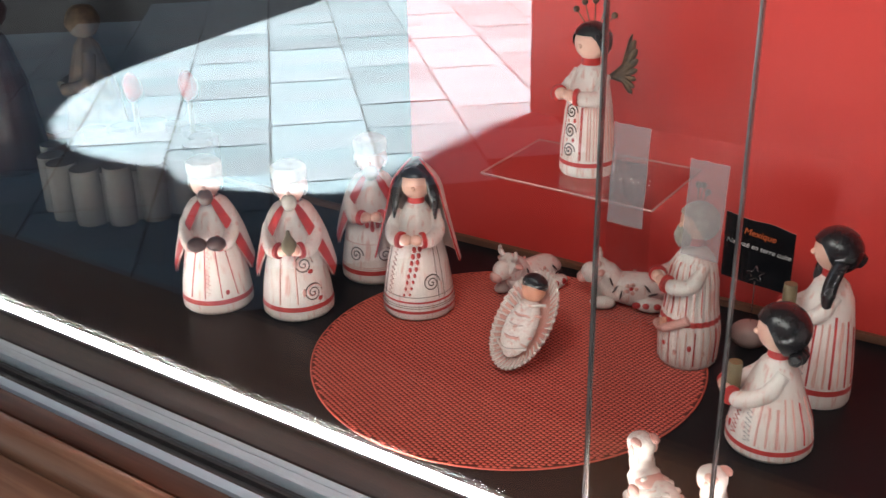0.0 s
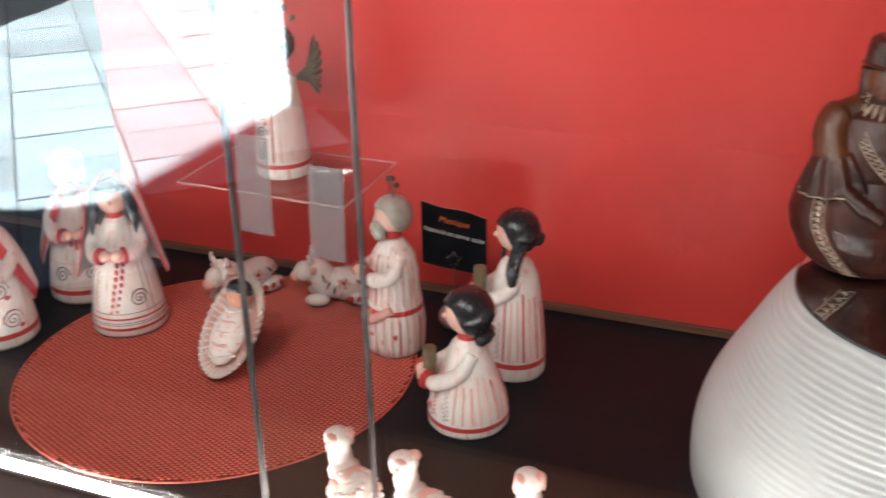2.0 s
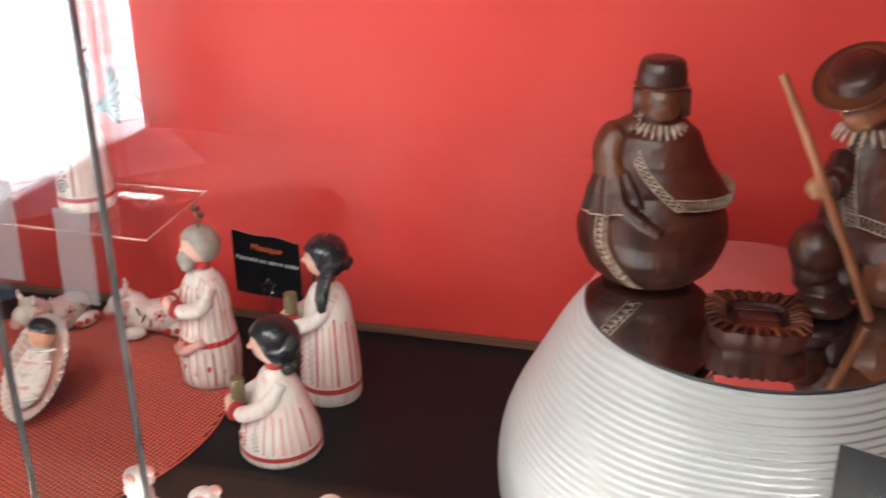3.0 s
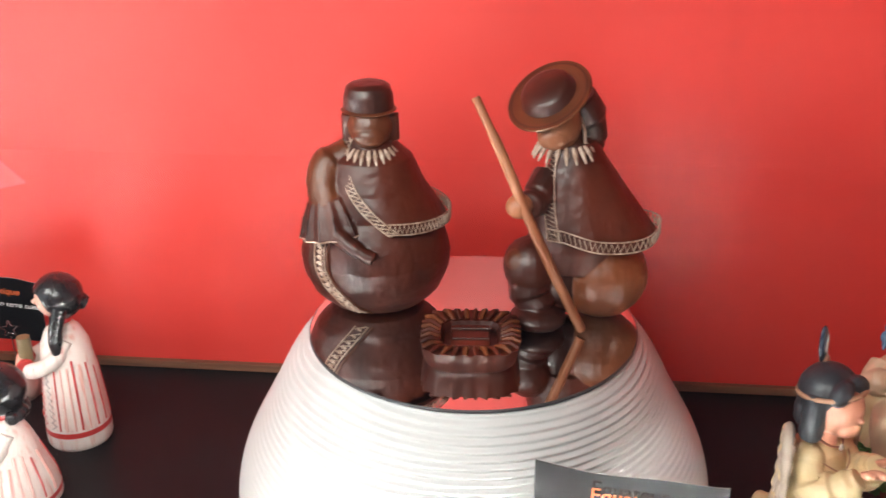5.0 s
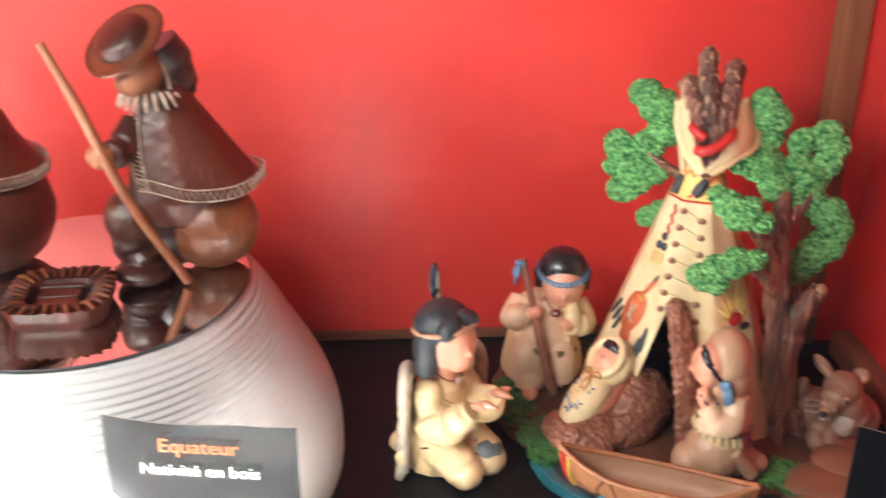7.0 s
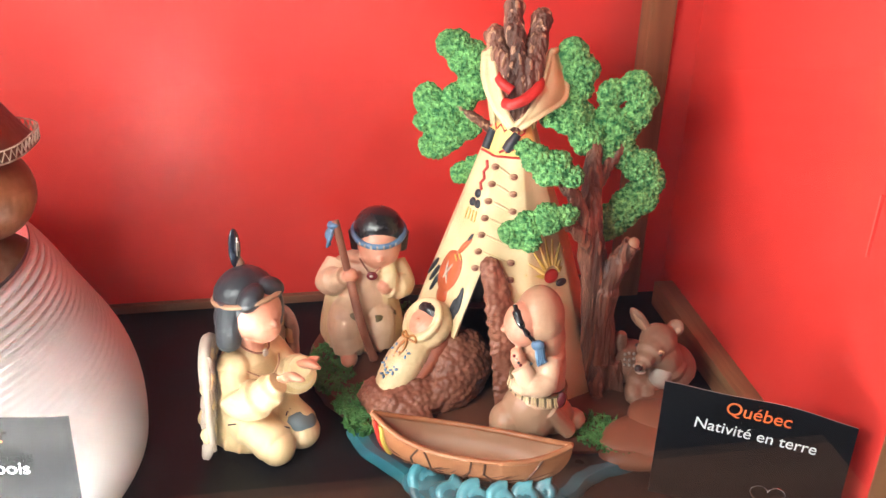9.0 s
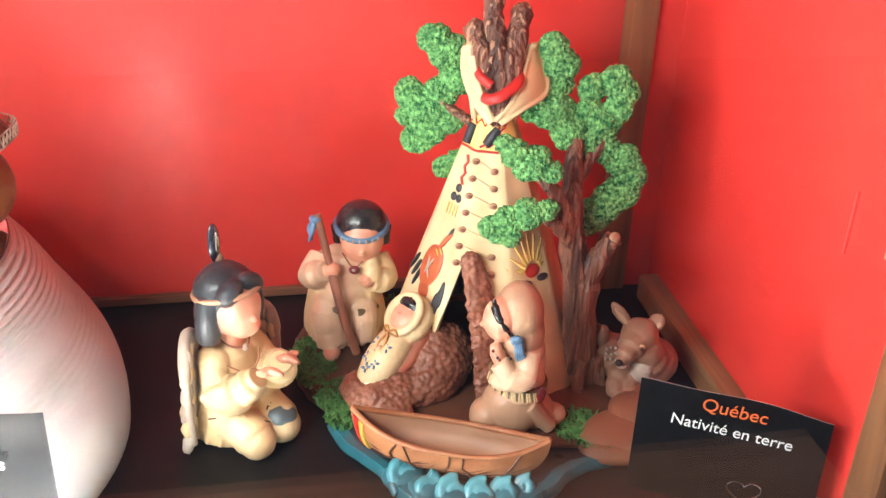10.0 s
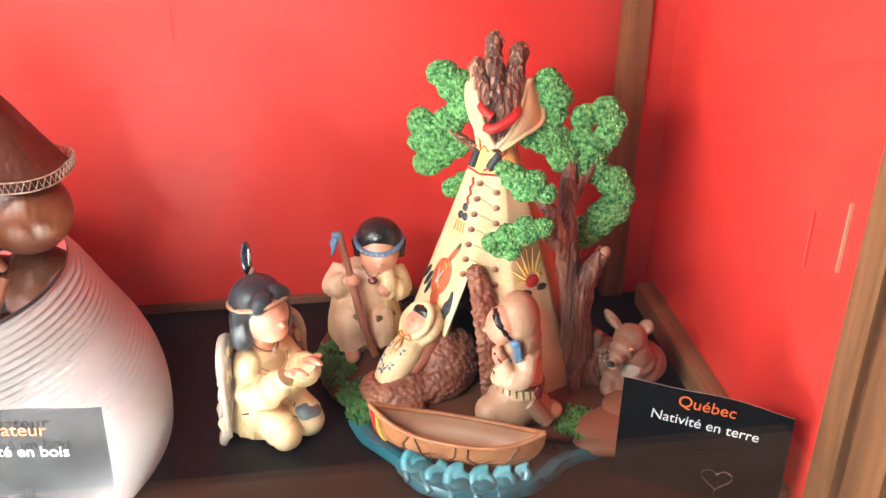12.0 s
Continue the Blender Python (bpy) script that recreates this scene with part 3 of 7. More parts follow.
Sculpt().box((-2.25, -9.2, 9.2), (9.0, -3.0, 9.35), CASE).part("roof", house)
for x in (-1.2, 1.2, 3.6):
    w = Sculpt().box((x - 0.5, -3.1, 0.3), (x + 0.5, -3.06, 1.9), CASE).part("window", house)
    Sculpt().box((x - 0.42, -3.058, 0.38), (x + 0.42, -3.05, 1.82), INK).part("pane", w)
# unseen overhead sheet, added so its shadow outlines the sunlit patch
shade_caster = empty("awning", STILL, "unseen grey sheet added to shape the sunlit patch on the paving", "awning")
SHADE = (2.5, 4.0)
edge = smooth_line([(-2.0, -3.2, 0), (-2.05, -2.2, 0), (-2.16, -1.9, 0), (-2.45, -1.67, 0), (-2.84, -1.56, 0), (-3.05, -1.64, 0), (-3.25, -1.60, 0), (-3.61, -1.61, 0),
                    (-4.07, -1.84, 0), (-4.5, -2.45, 0), (-4.75, -3.4, 0), (-5.05, -4.9, 0), (-5.5, -7.0, 0)], 6)
outline = [(p.x, p.y - SHADE[0]) for p in edge] + [(-8.5, -9.5), (-8.5, 0.29), (-2.0, 0.29)]
Sculpt().plate(outline, GROUND + SHADE[1], GROUND + SHADE[1] + 0.02, CANVAS).part("shade_sheet", shade_caster, smooth=False)
for x, y in ((-8.3, -0.1), (-8.3, -9.2)):
    Sculpt().tube([(x, y, GROUND), (x, y, GROUND + SHADE[1])], 0.03, ALU_DARK).part("pole", shade_caster)

# ---------------------------------------------------------------- clay figures
def facing(x, y, z, deg):
    """deg: 0 looks towards the glass, positive turns towards the viewer's left hand."""
    return pose(x, y, z, 0, 0, -deg)


def gown_body(s, prof, bands=((0.011, 0.0155),), flat=(1, 1), ripple=0.0, waves=0):
    """A turned gown with painted bands; returns its painter."""
    cuts = sorted({z for _, z in prof} | {z for b in bands for z in b})
    fine = [(radius_at(prof, z), z) for z in cuts]
    dense = []
    for (r0, z0), (r1, z1) in zip(fine, fine[1:]):
        dense += [(r0 + (r1 - r0) * k / 3, z0 + (z1 - z0) * k / 3) for k in range(3)]
    dense.append(fine[-1])
    mats = []
    for (r0, z0), (r1, z1) in zip(dense, dense[1:]):
        mid = (z0 + z1) / 2
        mats.append(CLAY_RED if any(a <= mid <= b for a, b in bands) else CLAY_WHITE)
    s.lathe(dense, mats, flat=flat, ripple=ripple, waves=waves, seg=104 if waves else 48)
    return Gown(s, prof, flat)


def arms(s, z, reach, half, hold_z, m=None, skin=None, r=0.0085):
    for side in (-1, 1):
        s.tube(smooth_line([(side * half, 0.002, z), (side * half * 1.25, -0.010, z - 0.016), (side * half * 0.95, -reach * 0.8, hold_z - 0.002), (side * 0.006, -reach, hold_z)], 5),
               [r * 0.7] * 3 + [r * 0.85] * 9 + [r * 0.68] * 4, m or CLAY_WHITE, 12)
        s.tube([(side * 0.0125, -reach * 0.95, hold_z), (side * 0.0095, -reach, hold_z)], r * 0.98, CLAY_RED, 12)
        s.ball((side * 0.005, -reach - 0.002, hold_z + 0.001), (0.0065, 0.0055, 0.0055), skin or CLAY_SKIN, 10, 8)


def head(s, z, r=0.0175, skin=None, nod=0.0):
    s.lathe([(0.0088, z - r - 0.004), (0.0082, z - r + 0.003)], CLAY_RED, seg=20)
    s.ball((0, nod, z), (r * 0.92, r * 0.94, r), skin or CLAY_SKIN, 24, 16)
    s.ball((0, nod - r * 0.93, z - r * 0.12), (r * 0.13, r * 0.16, r * 0.15), skin or CLAY_SKIN, 8, 6)


def hair_cap(s, z, r, m, fringe=0.25, back=0.9, front_dip=0.0):
    """A cap over skull and nape that leaves the face free."""
    rows = []
    for i in range(13):
        b = math.pi / 2 - (math.pi / 2 + back) * i / 12
        row = []
        for j in range(28):
            a = 2 * math.pi * j / 28
            face = max(0.0, -math.sin(a))
            low = fringe - (fringe + back) * (1 - min(1.0, face * 1.35))
            bb = max(b, low - front_dip * math.cos(a) ** 2)
            q = 1.07 + 0.012 * math.cos(14 * a)
            row.append((r * q * math.cos(bb) * math.cos(a), 0.001 + r * q * math.cos(bb) * math.sin(a), z + r * 1.06 * math.sin(bb)))
        rows.append(row)
    s.grid(rows, m, True, (True, False))


GOWN = [(0.034, 0.0), (0.0365, 0.003), (0.0368, 0.011), (0.0345, 0.03), (0.0305, 0.055), (0.0245, 0.08), (0.0185, 0.098), (0.0115, 0.112), (0.008, 0.117)]


def cape(s, z_top, z_low, r_top, r_low, open_deg=70):
    """A mantle over shoulders and back, open in front, with broad red hems."""
    for off, cols, m in ((0.0, (0, 41), CLAY_WHITE), (0.0016, (0, 41), CLAY_WHITE), (0.0022, (0, 4), CLAY_RED), (0.0022, (37, 41), CLAY_RED), (-0.0006, (0, 4), CLAY_RED), (-0.0006, (37, 41), CLAY_RED)):
        rows = []
        for i in range(15):
            k = i / 14
            r = r_top + (r_low - r_top) * k ** 0.55 + off
            gap = radians(14 + open_deg * k ** 0.9)
            row = []
            for j, a in enumerate(arc(-math.pi / 2 + gap, 1.5 * math.pi - gap, 41)):
                fold = 1 + 0.02 * k * math.sin(9 * a)
                edge = min(j, 40 - j) / 40
                z = z_top + (z_low - z_top) * k - 0.016 * k * max(0.0, 0.2 - edge) / 0.2
                row.append((r * fold * math.cos(a), 0.002 + r * fold * math.sin(a) * 0.94, z))
            rows.append(row[cols[0]:cols[1]])
        s.grid(rows, m, False)


def king(x, y, deg, gift, style):
    s = Sculpt(CLAY_WHITE)
    g = gown_body(s, GOWN, ((0.0115, 0.0165),))
    head(s, 0.134, 0.0165)
    hair_cap(s, 0.134, 0.0168, CLAY_WHITE if style else GREY_HAIR, 0.35, 0.7)
    s.lathe([(0.0165, 0.143), (0.0172, 0.150), (0.0165, 0.156), (0.010, 0.160)], GREY_HAIR, seg=24, ripple=0.06, waves=6)
    s.ball((0, -0.014, 0.122), (0.008, 0.006, 0.009), GREY_HAIR if style else BROWN, 12, 8)
    arms(s, 0.104, 0.037, 0.019, 0.080)
    if gift == "bowls":
        for d in (-1, 1):
            s.ball((d * 0.0095, -0.041, 0.082), (0.010, 0.008, 0.0075), BROWN, 14, 10)
    elif gift == "flask":
        s.lathe([(0.003, 0.076), (0.008, 0.082), (0.0075, 0.089), (0.003, 0.096), (0.0015, 0.102)], OLIVE, at=(0, -0.039, 0), seg=16)
    cape(s, 0.118, 0.056, 0.0105, 0.0395, 58)
    if style == 0:
        for d in (-40, -14, 14, 42):
            g.stripe(d, 0.019, 0.074, CLAY_RED, 0.0007, drift=-d * 0.25)
        g.zigzag(-8, 0.022, -4, 0.072, 4, 22, CLAY_ROSE)
        g.petal(24, 0.024, 0.0022, 0.003, CLAY_RED)
    elif style == 1:
        for d, z in ((22, 0.060), (34, 0.030)):
            g.scroll(d, z, 0.0105, BROWN, 2.4)
            g.scroll(d, z, 0.0108, CLAY_ROSE, 1.0)
            g.petal(d + 12, z - 0.008, 0.003, 0.0025, CLAY_RED)
            g.petal(d - 16, z + 0.001, 0.002, 0.005, CLAY_ROSE)
        g.stripe(6, 0.02, 0.07, CLAY_ROSE)
        g.stripe(-24, 0.019, 0.07, CLAY_ROSE)
    else:
        for i in range(5):
            g.petal(-24 + 12 * i, 0.064 + 0.004 * abs(i - 2), 0.0024, 0.009, CLAY_RED)
        for d in (-34, 22, 58):
            g.scroll(d, 0.034, 0.009, BROWN, 2.2)
        for z in (0.018, 0.020, 0.046):
            g.line([(d, z) for d in range(-100, 101, 8)], CLAY_ROSE, 0.0004)
    what = ("holding two dark bowls", "holding a flask", "with red petals")[style]
    return s.thing("clay_figure", facing(x, y, 0.0, deg), "white clay king in red-edged cape, " + what, "figurine", "clay kings")


king(-0.642, 0.707, -40, "bowls", 0)
king(-0.559, 0.741, -36, "flask", 1)
king(-0.545, 0.853, -36, "none", 2)


def veiled_figure():
    s = Sculpt(CLAY_WHITE)
    g = gown_body(s, GOWN, ((0.0085, 0.0115), (0.0195, 0.0215)))
    head(s, 0.136, 0.0168)
    hair_cap(s, 0.136, 0.0172, HAIR, 0.5, 0.8)
    for d in (-1, 1):
        s.tube(smooth_line([(d * 0.013, -0.004, 0.142), (d * 0.0185, -0.006, 0.125), (d * 0.0205, -0.012, 0.102)], 5), [0.006] * 6 + [0.005, 0.004, 0.003, 0.002, 0.001], HAIR, 10)
    arms(s, 0.106, 0.034, 0.018, 0.088)
    rows = []
    for off in (0.0, 0.0016):
        rows = []
        for i in range(16):
            k = i / 15
            z = 0.1595 - 0.105 * k
            r = 0.020 * math.sin(min(1.0, 0.12 + k * 3.2) * math.pi / 2) + 0.022 * k ** 1.2 + off
            gap = radians(62 + 20 * k)
            rows.append([(r * math.cos(a), 0.003 + r * math.sin(a) * 0.9, z) for a in arc(-math.pi / 2 + gap, 1.5 * math.pi - gap, 28)])
        s.grid(rows, CLAY_WHITE, False)
    for j in (0, 27):
        s.tube([r[j] for r in rows], 0.0009, CLAY_RED, 8)
    for i in range(8):
        k = i / 7
        g.petal(-4 + 6 * (1 - k) - 12 * k, 0.074 - 0.046 * k, 0.0022 - 0.001 * k, 0.0036 - 0.002 * k, CLAY_RED)
        g.petal(14 - 20 * k, 0.075 - 0.046 * k, 0.0022 - 0.001 * k, 0.0036 - 0.002 * k, CLAY_RED)
    g.scroll(33, 0.040, 0.0095, BROWN, 2.4)
    for d in (44, 56, -60):
        g.stripe(d, 0.024, 0.074, BROWN, 0.0005)
    g.zigzag(-46, 0.024, -40, 0.074, 4, 20, CLAY_ROSE)
    for z in (0.0145, 0.0165, 0.026):
        g.line([(d, z) for d in range(-110, 111, 8)], BROWN, 0.0003)
    s.thing("clay_figure", facing(-0.45, 0.804, 0.0035, -27), "white clay Mary in a long veil, on the round mat", "figurine", "clay nativity")


veiled_figure()


def girl(x, y, deg, tall):
    s = Sculpt(CLAY_WHITE)
    if tall:
        prof = [(0.0262, 0.0), (0.0275, 0.003), (0.0278, 0.012), (0.0265, 0.035), (0.0235, 0.07), (0.020, 0.095), (0.0145, 0.108), (0.008, 0.115)]
        zh, rh, za = 0.138, 0.0185, 0.103
        g = gown_body(s, prof, ((0.0135, 0.0185),), flat=(0.95, 1.0))
    else:
        prof = [(0.0325, 0.0), (0.0345, 0.003), (0.0345, 0.009), (0.0320, 0.025), (0.0245, 0.046), (0.0185, 0.063), (0.0135, 0.074), (0.008, 0.080)]
        zh, rh, za = 0.1025, 0.0195, 0.070
        g = gown_body(s, prof, ((0.0075, 0.0115),), flat=(1.0, 1.0))
    head(s, zh, rh)
    hair_cap(s, zh, rh * 1.04, HAIR, 0.42, 1.0)
    if tall:
        for d in (-1, 1):
            s.tube(smooth_line([(d * 0.017, 0.002, zh - 0.004), (d * 0.0195, -0.004, zh - 0.022), (d * 0.0205, -0.006, zh - 0.04), (d * 0.0205, -0.004, zh - 0.052)], 5),
                   [0.006] * 9 + [0.005, 0.0045, 0.004, 0.003, 0.0022, 0.0015, 0.0008], HAIR, 10)
        s.tube([(0, 0.004, zh + 0.002), (0, 0.022, zh - 0.010)], [0.013, 0.006], HAIR, 12)
    else:
        for i in range(7):
            a = radians(20 + 23 * i)
            s.ball((0.0185 * math.cos(a), 0.004 + 0.013 * math.sin(a), zh - 0.018), 0.0055, HAIR, 10, 8)
    arms(s, za, 0.034 if tall else 0.036, 0.015, za - 0.022, r=0.0082)
    s.lathe([(0.0055, za - 0.022), (0.006, za - 0.006), (0.0055, za + 0.002)], OLIVE, at=(0, -0.032, 0), seg=12)
    top = 0.09 if tall else 0.055
    for d in (-60, -46, -33, 60, 74, 88, 100, 114, 130, 150, -80, -100, -120, 180):
        g.stripe(d, 0.021 if tall else 0.014, top * random.uniform(0.75, 1.0), CLAY_RED if random.random() < 0.55 else CLAY_ROSE, random.uniform(0.0007, 0.0013))
    for d in (-20, 22, 48):
        g.zigzag(d, 0.022 if tall else 0.015, d * 0.8, top * 0.85, 5, 18, CLAY_GREY if d != 22 else CLAY_RED)
    g.petal(8, top * 0.35, 0.002, 0.004, CLAY_RED)
    g.petal(-6, top * 0.3, 0.002, 0.004, CLAY_ROSE)
    words = "tall white clay girl with long black plait" if tall else "kneeling white clay girl with short black hair"
    s.thing("clay_figure", facing(x, y, 0.0, deg), words, "figurine", "clay nativity")


girl(-0.073, 0.763, 62, False)
girl(-0.061, 0.854, 66, True)


def old_shepherd():
    s = Sculpt(CLAY_WHITE)
    prof = [(0.0235, 0.0), (0.0265, 0.004), (0.0278, 0.03), (0.0262, 0.046), (0.0235, 0.062), (0.0225, 0.082), (0.0195, 0.098), (0.013, 0.109), (0.008, 0.114)]
    g = gown_body(s, prof, ((0.0445, 0.0495),), ripple=0.028, waves=24)
    head(s, 0.1365, 0.0165)
    hair_cap(s, 0.1365, 0.0172, GREY_HAIR, 0.5, 0.8)
    s.ball((0, -0.013, 0.124), (0.010, 0.007, 0.011), GREY_HAIR, 12, 10, lump=0.2, freq=300)
    arms(s, 0.100, 0.030, 0.0165, 0.084, r=0.0085)
    for i in range(22):
        d = -170 + 340 * i / 21
        g.stripe(d, 0.054, 0.102, CLAY_ROSE if i % 2 else CLAY_RED, 0.0008)
        g.stripe(d + 5, 0.006, 0.040, CLAY_RED if i % 3 == 0 else CLAY_ROSE, 0.0009)
    for i in range(9):
        g.petal(-120 + 27 * i, 0.018 + 0.006 * (i % 2), 0.0022, 0.003, CLAY_RED if i % 2 else CLAY_ROSE)
    g.petal(-24, 0.075, 0.0012, 0.008, CLAY_RED)
    s.tube([(0.003, -0.026, 0.047), (0.008, -0.0275, 0.036)], 0.0045, SKIN, 8)
    s.tube(smooth_line([(0.024, -0.012, 0.052), (0.010, -0.027, 0.040), (-0.012, -0.026, 0.034)], 5), 0.0045, CLAY_ROSE, 8)
    for d in (-1, 0, 1):
        top = Vector((d * 0.010, 0.002, 0.170 - abs(d) * 0.003))
        s.tube([(d * 0.004, 0, 0.152), top], 0.0006, BRONZE, 6)
        s.ball(top, 0.0030, BRONZE, 10, 8)
    s.thing("clay_figure", facing(-0.178, 0.850, 0.003, 46), "white clay old man with grey hair and red sash", "figurine", "clay nativity")


old_shepherd()


def clay_angel():
    s = Sculpt(CLAY_WHITE)
    prof = [(0.0245, 0.0), (0.026, 0.003), (0.0262, 0.010), (0.0248, 0.03), (0.0215, 0.062), (0.018, 0.082), (0.012, 0.098), (0.0075, 0.103)]
    g = gown_body(s, prof, ((0.0105, 0.0145),))
    head(s, 0.122, 0.0165)
    hair_cap(s, 0.122, 0.0172, HAIR, 0.42, 0.95)
    arms(s, 0.093, 0.030, 0.0155, 0.078, r=0.008)
    for i in range(5):
        a = radians(-52 + 26 * i)
        root, tip = Vector((0.012 * math.sin(a), 0.003, 0.132 + 0.004 * math.cos(a))), Vector((0.029 * math.sin(a), 0.003, 0.131 + 0.027 * math.cos(a)))
        s.tube([root, tip], 0.0005, BRONZE, 6)
        s.ball(tip, 0.0030, BRONZE, 10, 8)
    for i in range(3):
        g.scroll(-2 - i, 0.025 + 0.018 * i, 0.0072, BROWN, 2.2)
        g.petal(8, 0.035 + 0.018 * i, 0.0014, 0.0022, CLAY_RED)
        g.petal(-10, 0.034 + 0.018 * i, 0.0012, 0.0018, CLAY_ROSE)
    for d in (-48, -40, -24, 24, 27, 40, 46, 54, 60, 66, 74, 82, 90, 100):
        g.stripe(d, 0.017, 0.066, CLAY_RED if d in (24, 27, -24) else CLAY_ROSE, 0.0006)
    for side in (-1, 1):
        root = Vector((side * 0.008, 0.018, 0.088))
        for i in range(8):
            a, ln = radians(80 - 17 * i), 0.036 - 0.0016 * i
            u = Vector((side * math.cos(a) * 0.42, 0.30, math.sin(a) * 1.05)) * ln
            base = root + Vector((side * 0.010, 0.002, 0.002))
            s.tube([root, base + u * 0.25, base + u * 0.6, base + u * 0.85, base + u], [0.003, 0.0036, 0.0040, 0.0036, 0.0014], BRONZE, 8, 0.5)
    s.thing("clay_angel", facing(-0.299, 0.873, 0.1585, 16), "white clay angel with bronze wings and pin halo", "figurine", "clay nativity")


clay_angel()

# clear shelf under the angel
shelf = empty("acrylic_shelf", pose(0, 0, 0), "clear acrylic step shelf against the red wall", "shelf")
outline = [(-0.384, 0.820), (-0.206, 0.812), (-0.210, 0.935), (-0.388, 0.940)]
Sculpt().plate(outline, 0.1540, 0.1575, ACRYLIC).part("top", shelf, smooth=False).visible_shadow = False
for a, b in zip(outline, outline[1:] + outline[:1]):
    Sculpt().tube([(*a, 0.1560), (*b, 0.1560)], 0.0011, ACRYLIC_EDGE, 6).part("edge", shelf)
Sculpt().box((-0.30, 0.925, 0.001), (-0.255, 0.929, 0.154), ACRYLIC).part("leg", shelf, smooth=False).visible_shadow = False
Sculpt().box((-0.30, 0.88, 0.0), (-0.2, 0.96, 0.004), ACRYLIC).part("foot", shelf, smooth=False).visible_shadow = False

# round woven mat
MATC, MATR = (-0.324, 0.770), 0.185
placemat = empty("placemat", pose(*MATC, 0), "round woven orange-red placemat on the black shelf", "placemat")
Sculpt().lathe([(MATR - 0.001, 0.0002), (MATR, 0.001), (MATR - 0.0005, 0.0018)], MAT_BACK, seg=120).part("backing", placemat)
s = Sculpt(MAT_WEAVE)
pitch, k = 0.0054, 0
turn = Matrix.Rotation(radians(28), 2)
n = int(MATR / pitch) + 1
for i in range(-n, n + 1):
    for j in range(-2 * n, 2 * n + 1):
        p = turn @ Vector((pitch * (i + 0.5 * (j % 2)), pitch * 0.58 * j))
        if p.length > MATR - 0.003:
            continue
        base = len(s.v)
        w, h = pitch * 0.44, pitch * 0.225
        top = turn @ Vector((w * 0.45, 0)), turn @ Vector((0, h * 0.5))
        side = turn @ Vector((w, 0)), turn @ Vector((0, h))
        for sgn in (1, -1):
            s.v += [(*(p + sgn * side[0]), 0.0018), (*(p + sgn * side[1]), 0.0018)]
        for sgn in (1, -1):
            s.v += [(*(p + sgn * top[0]), 0.0031), (*(p + sgn * top[1]), 0.0031)]
        for q in range(4):
            s.f.append((base + q, base + (q + 1) % 4, base + 4 + (q + 1) % 4, base + 4 + q))
            s.m.append(0)
        s.f.append((base + 4, base + 5, base + 6, base + 7))
        s.m.append(0)
weave = s.part("weave", placemat, smooth=True, sharp=80)
tagged(weave, kind="stuff")
Sculpt().tube([(MATR * math.cos(a) * 0.995, MATR * math.sin(a) * 0.995, 0.0014) for a in arc(0, 2 * math.pi, 121)], 0.0009, MAT_WEAVE, 8).part("rim", placemat)


def cradle():
    """A fluted oval dish with a swaddled bundle, leaning back on a clear wedge."""
    s = Sculpt(CLAY_WHITE)
    ax, ay = 0.029, 0.049
    for off, m in ((0.0, CLAY_WHITE), (-0.003, CLAY_ROSE)):
        rows = []
        for i in range(9):
            k = i / 8
            row = []
            for j in range(120):
                a = 2 * math.pi * j / 120
                flute = 1 + 0.022 * k * math.cos(40 * a)
                row.append((ax * (0.35 + 0.65 * k) * flute * math.cos(a), ay * (0.5 + 0.5 * k) * flute * math.sin(a), 0.011 * k ** 2 + off))
            rows.append(row)
        s.grid(rows, [CLAY_ROSE] * 7 + [CLAY_WHITE] if not off else CLAY_ROSE, True, (True, False))
    for j in range(44):
        a = 2 * math.pi * j / 44
        s.tube([(ax * (0.35 + 0.65 * k) * math.cos(a), ay * (0.5 + 0.5 * k) * math.sin(a), 0.011 * k ** 2 + 0.0002) for k in (0.45, 0.65, 0.85, 1.02)], [0.0007, 0.0011, 0.0014, 0.0013], CLAY_WHITE, 6)
    s.ball((0, -0.008, 0.011), (0.016, 0.030, 0.011), CLAY_WHITE, 20, 12)
    for i in range(5):
        y = -0.030 + 0.011 * i
        s.tube(smooth_line([(-0.016, y + 0.004, 0.012), (0, y - 0.003, 0.0230 - 0.0015 * abs(i - 2)), (0.016, y + 0.004, 0.012)], 5), 0.0014, CLAY_ROSE if i % 2 else CLAY_WHITE, 8)
    s.ball((0, 0.028, 0.016), (0.0115, 0.012, 0.011), SKIN, 18, 12)
    s.ball((0, 0.033, 0.018), (0.0125, 0.010, 0.0115), HAIR, 18, 12)
    m = Matrix.Translation((-0.301, 0.770, 0.040)) @ pose(0, 0, 0, 0, 0, -4) @ pose(0, 0, 0, 46, 0, 0)
    s.thing("clay_baby", m, "white clay baby in a fluted oval dish", "figurine", "clay nativity")
    w = Sculpt(ACRYLIC)
    a, b = [(-0.02, 0.004, 0), (0.02, 0.004, 0), (0.02, 0.05, 0), (-0.02, 0.05, 0)], [(-0.015, 0.030, 0.034), (0.015, 0.030, 0.034), (0.015, 0.05, 0.034), (-0.015, 0.05, 0.034)]
    w.grid([a, b], ACRYLIC, True, (True, True))
    w.thing("acrylic_stand", pose(-0.300, 0.768, 0.0035, 0, 0, -4), "small clear acrylic wedge behind the dish", "stand", smooth=False).visible_shadow = False


cradle()


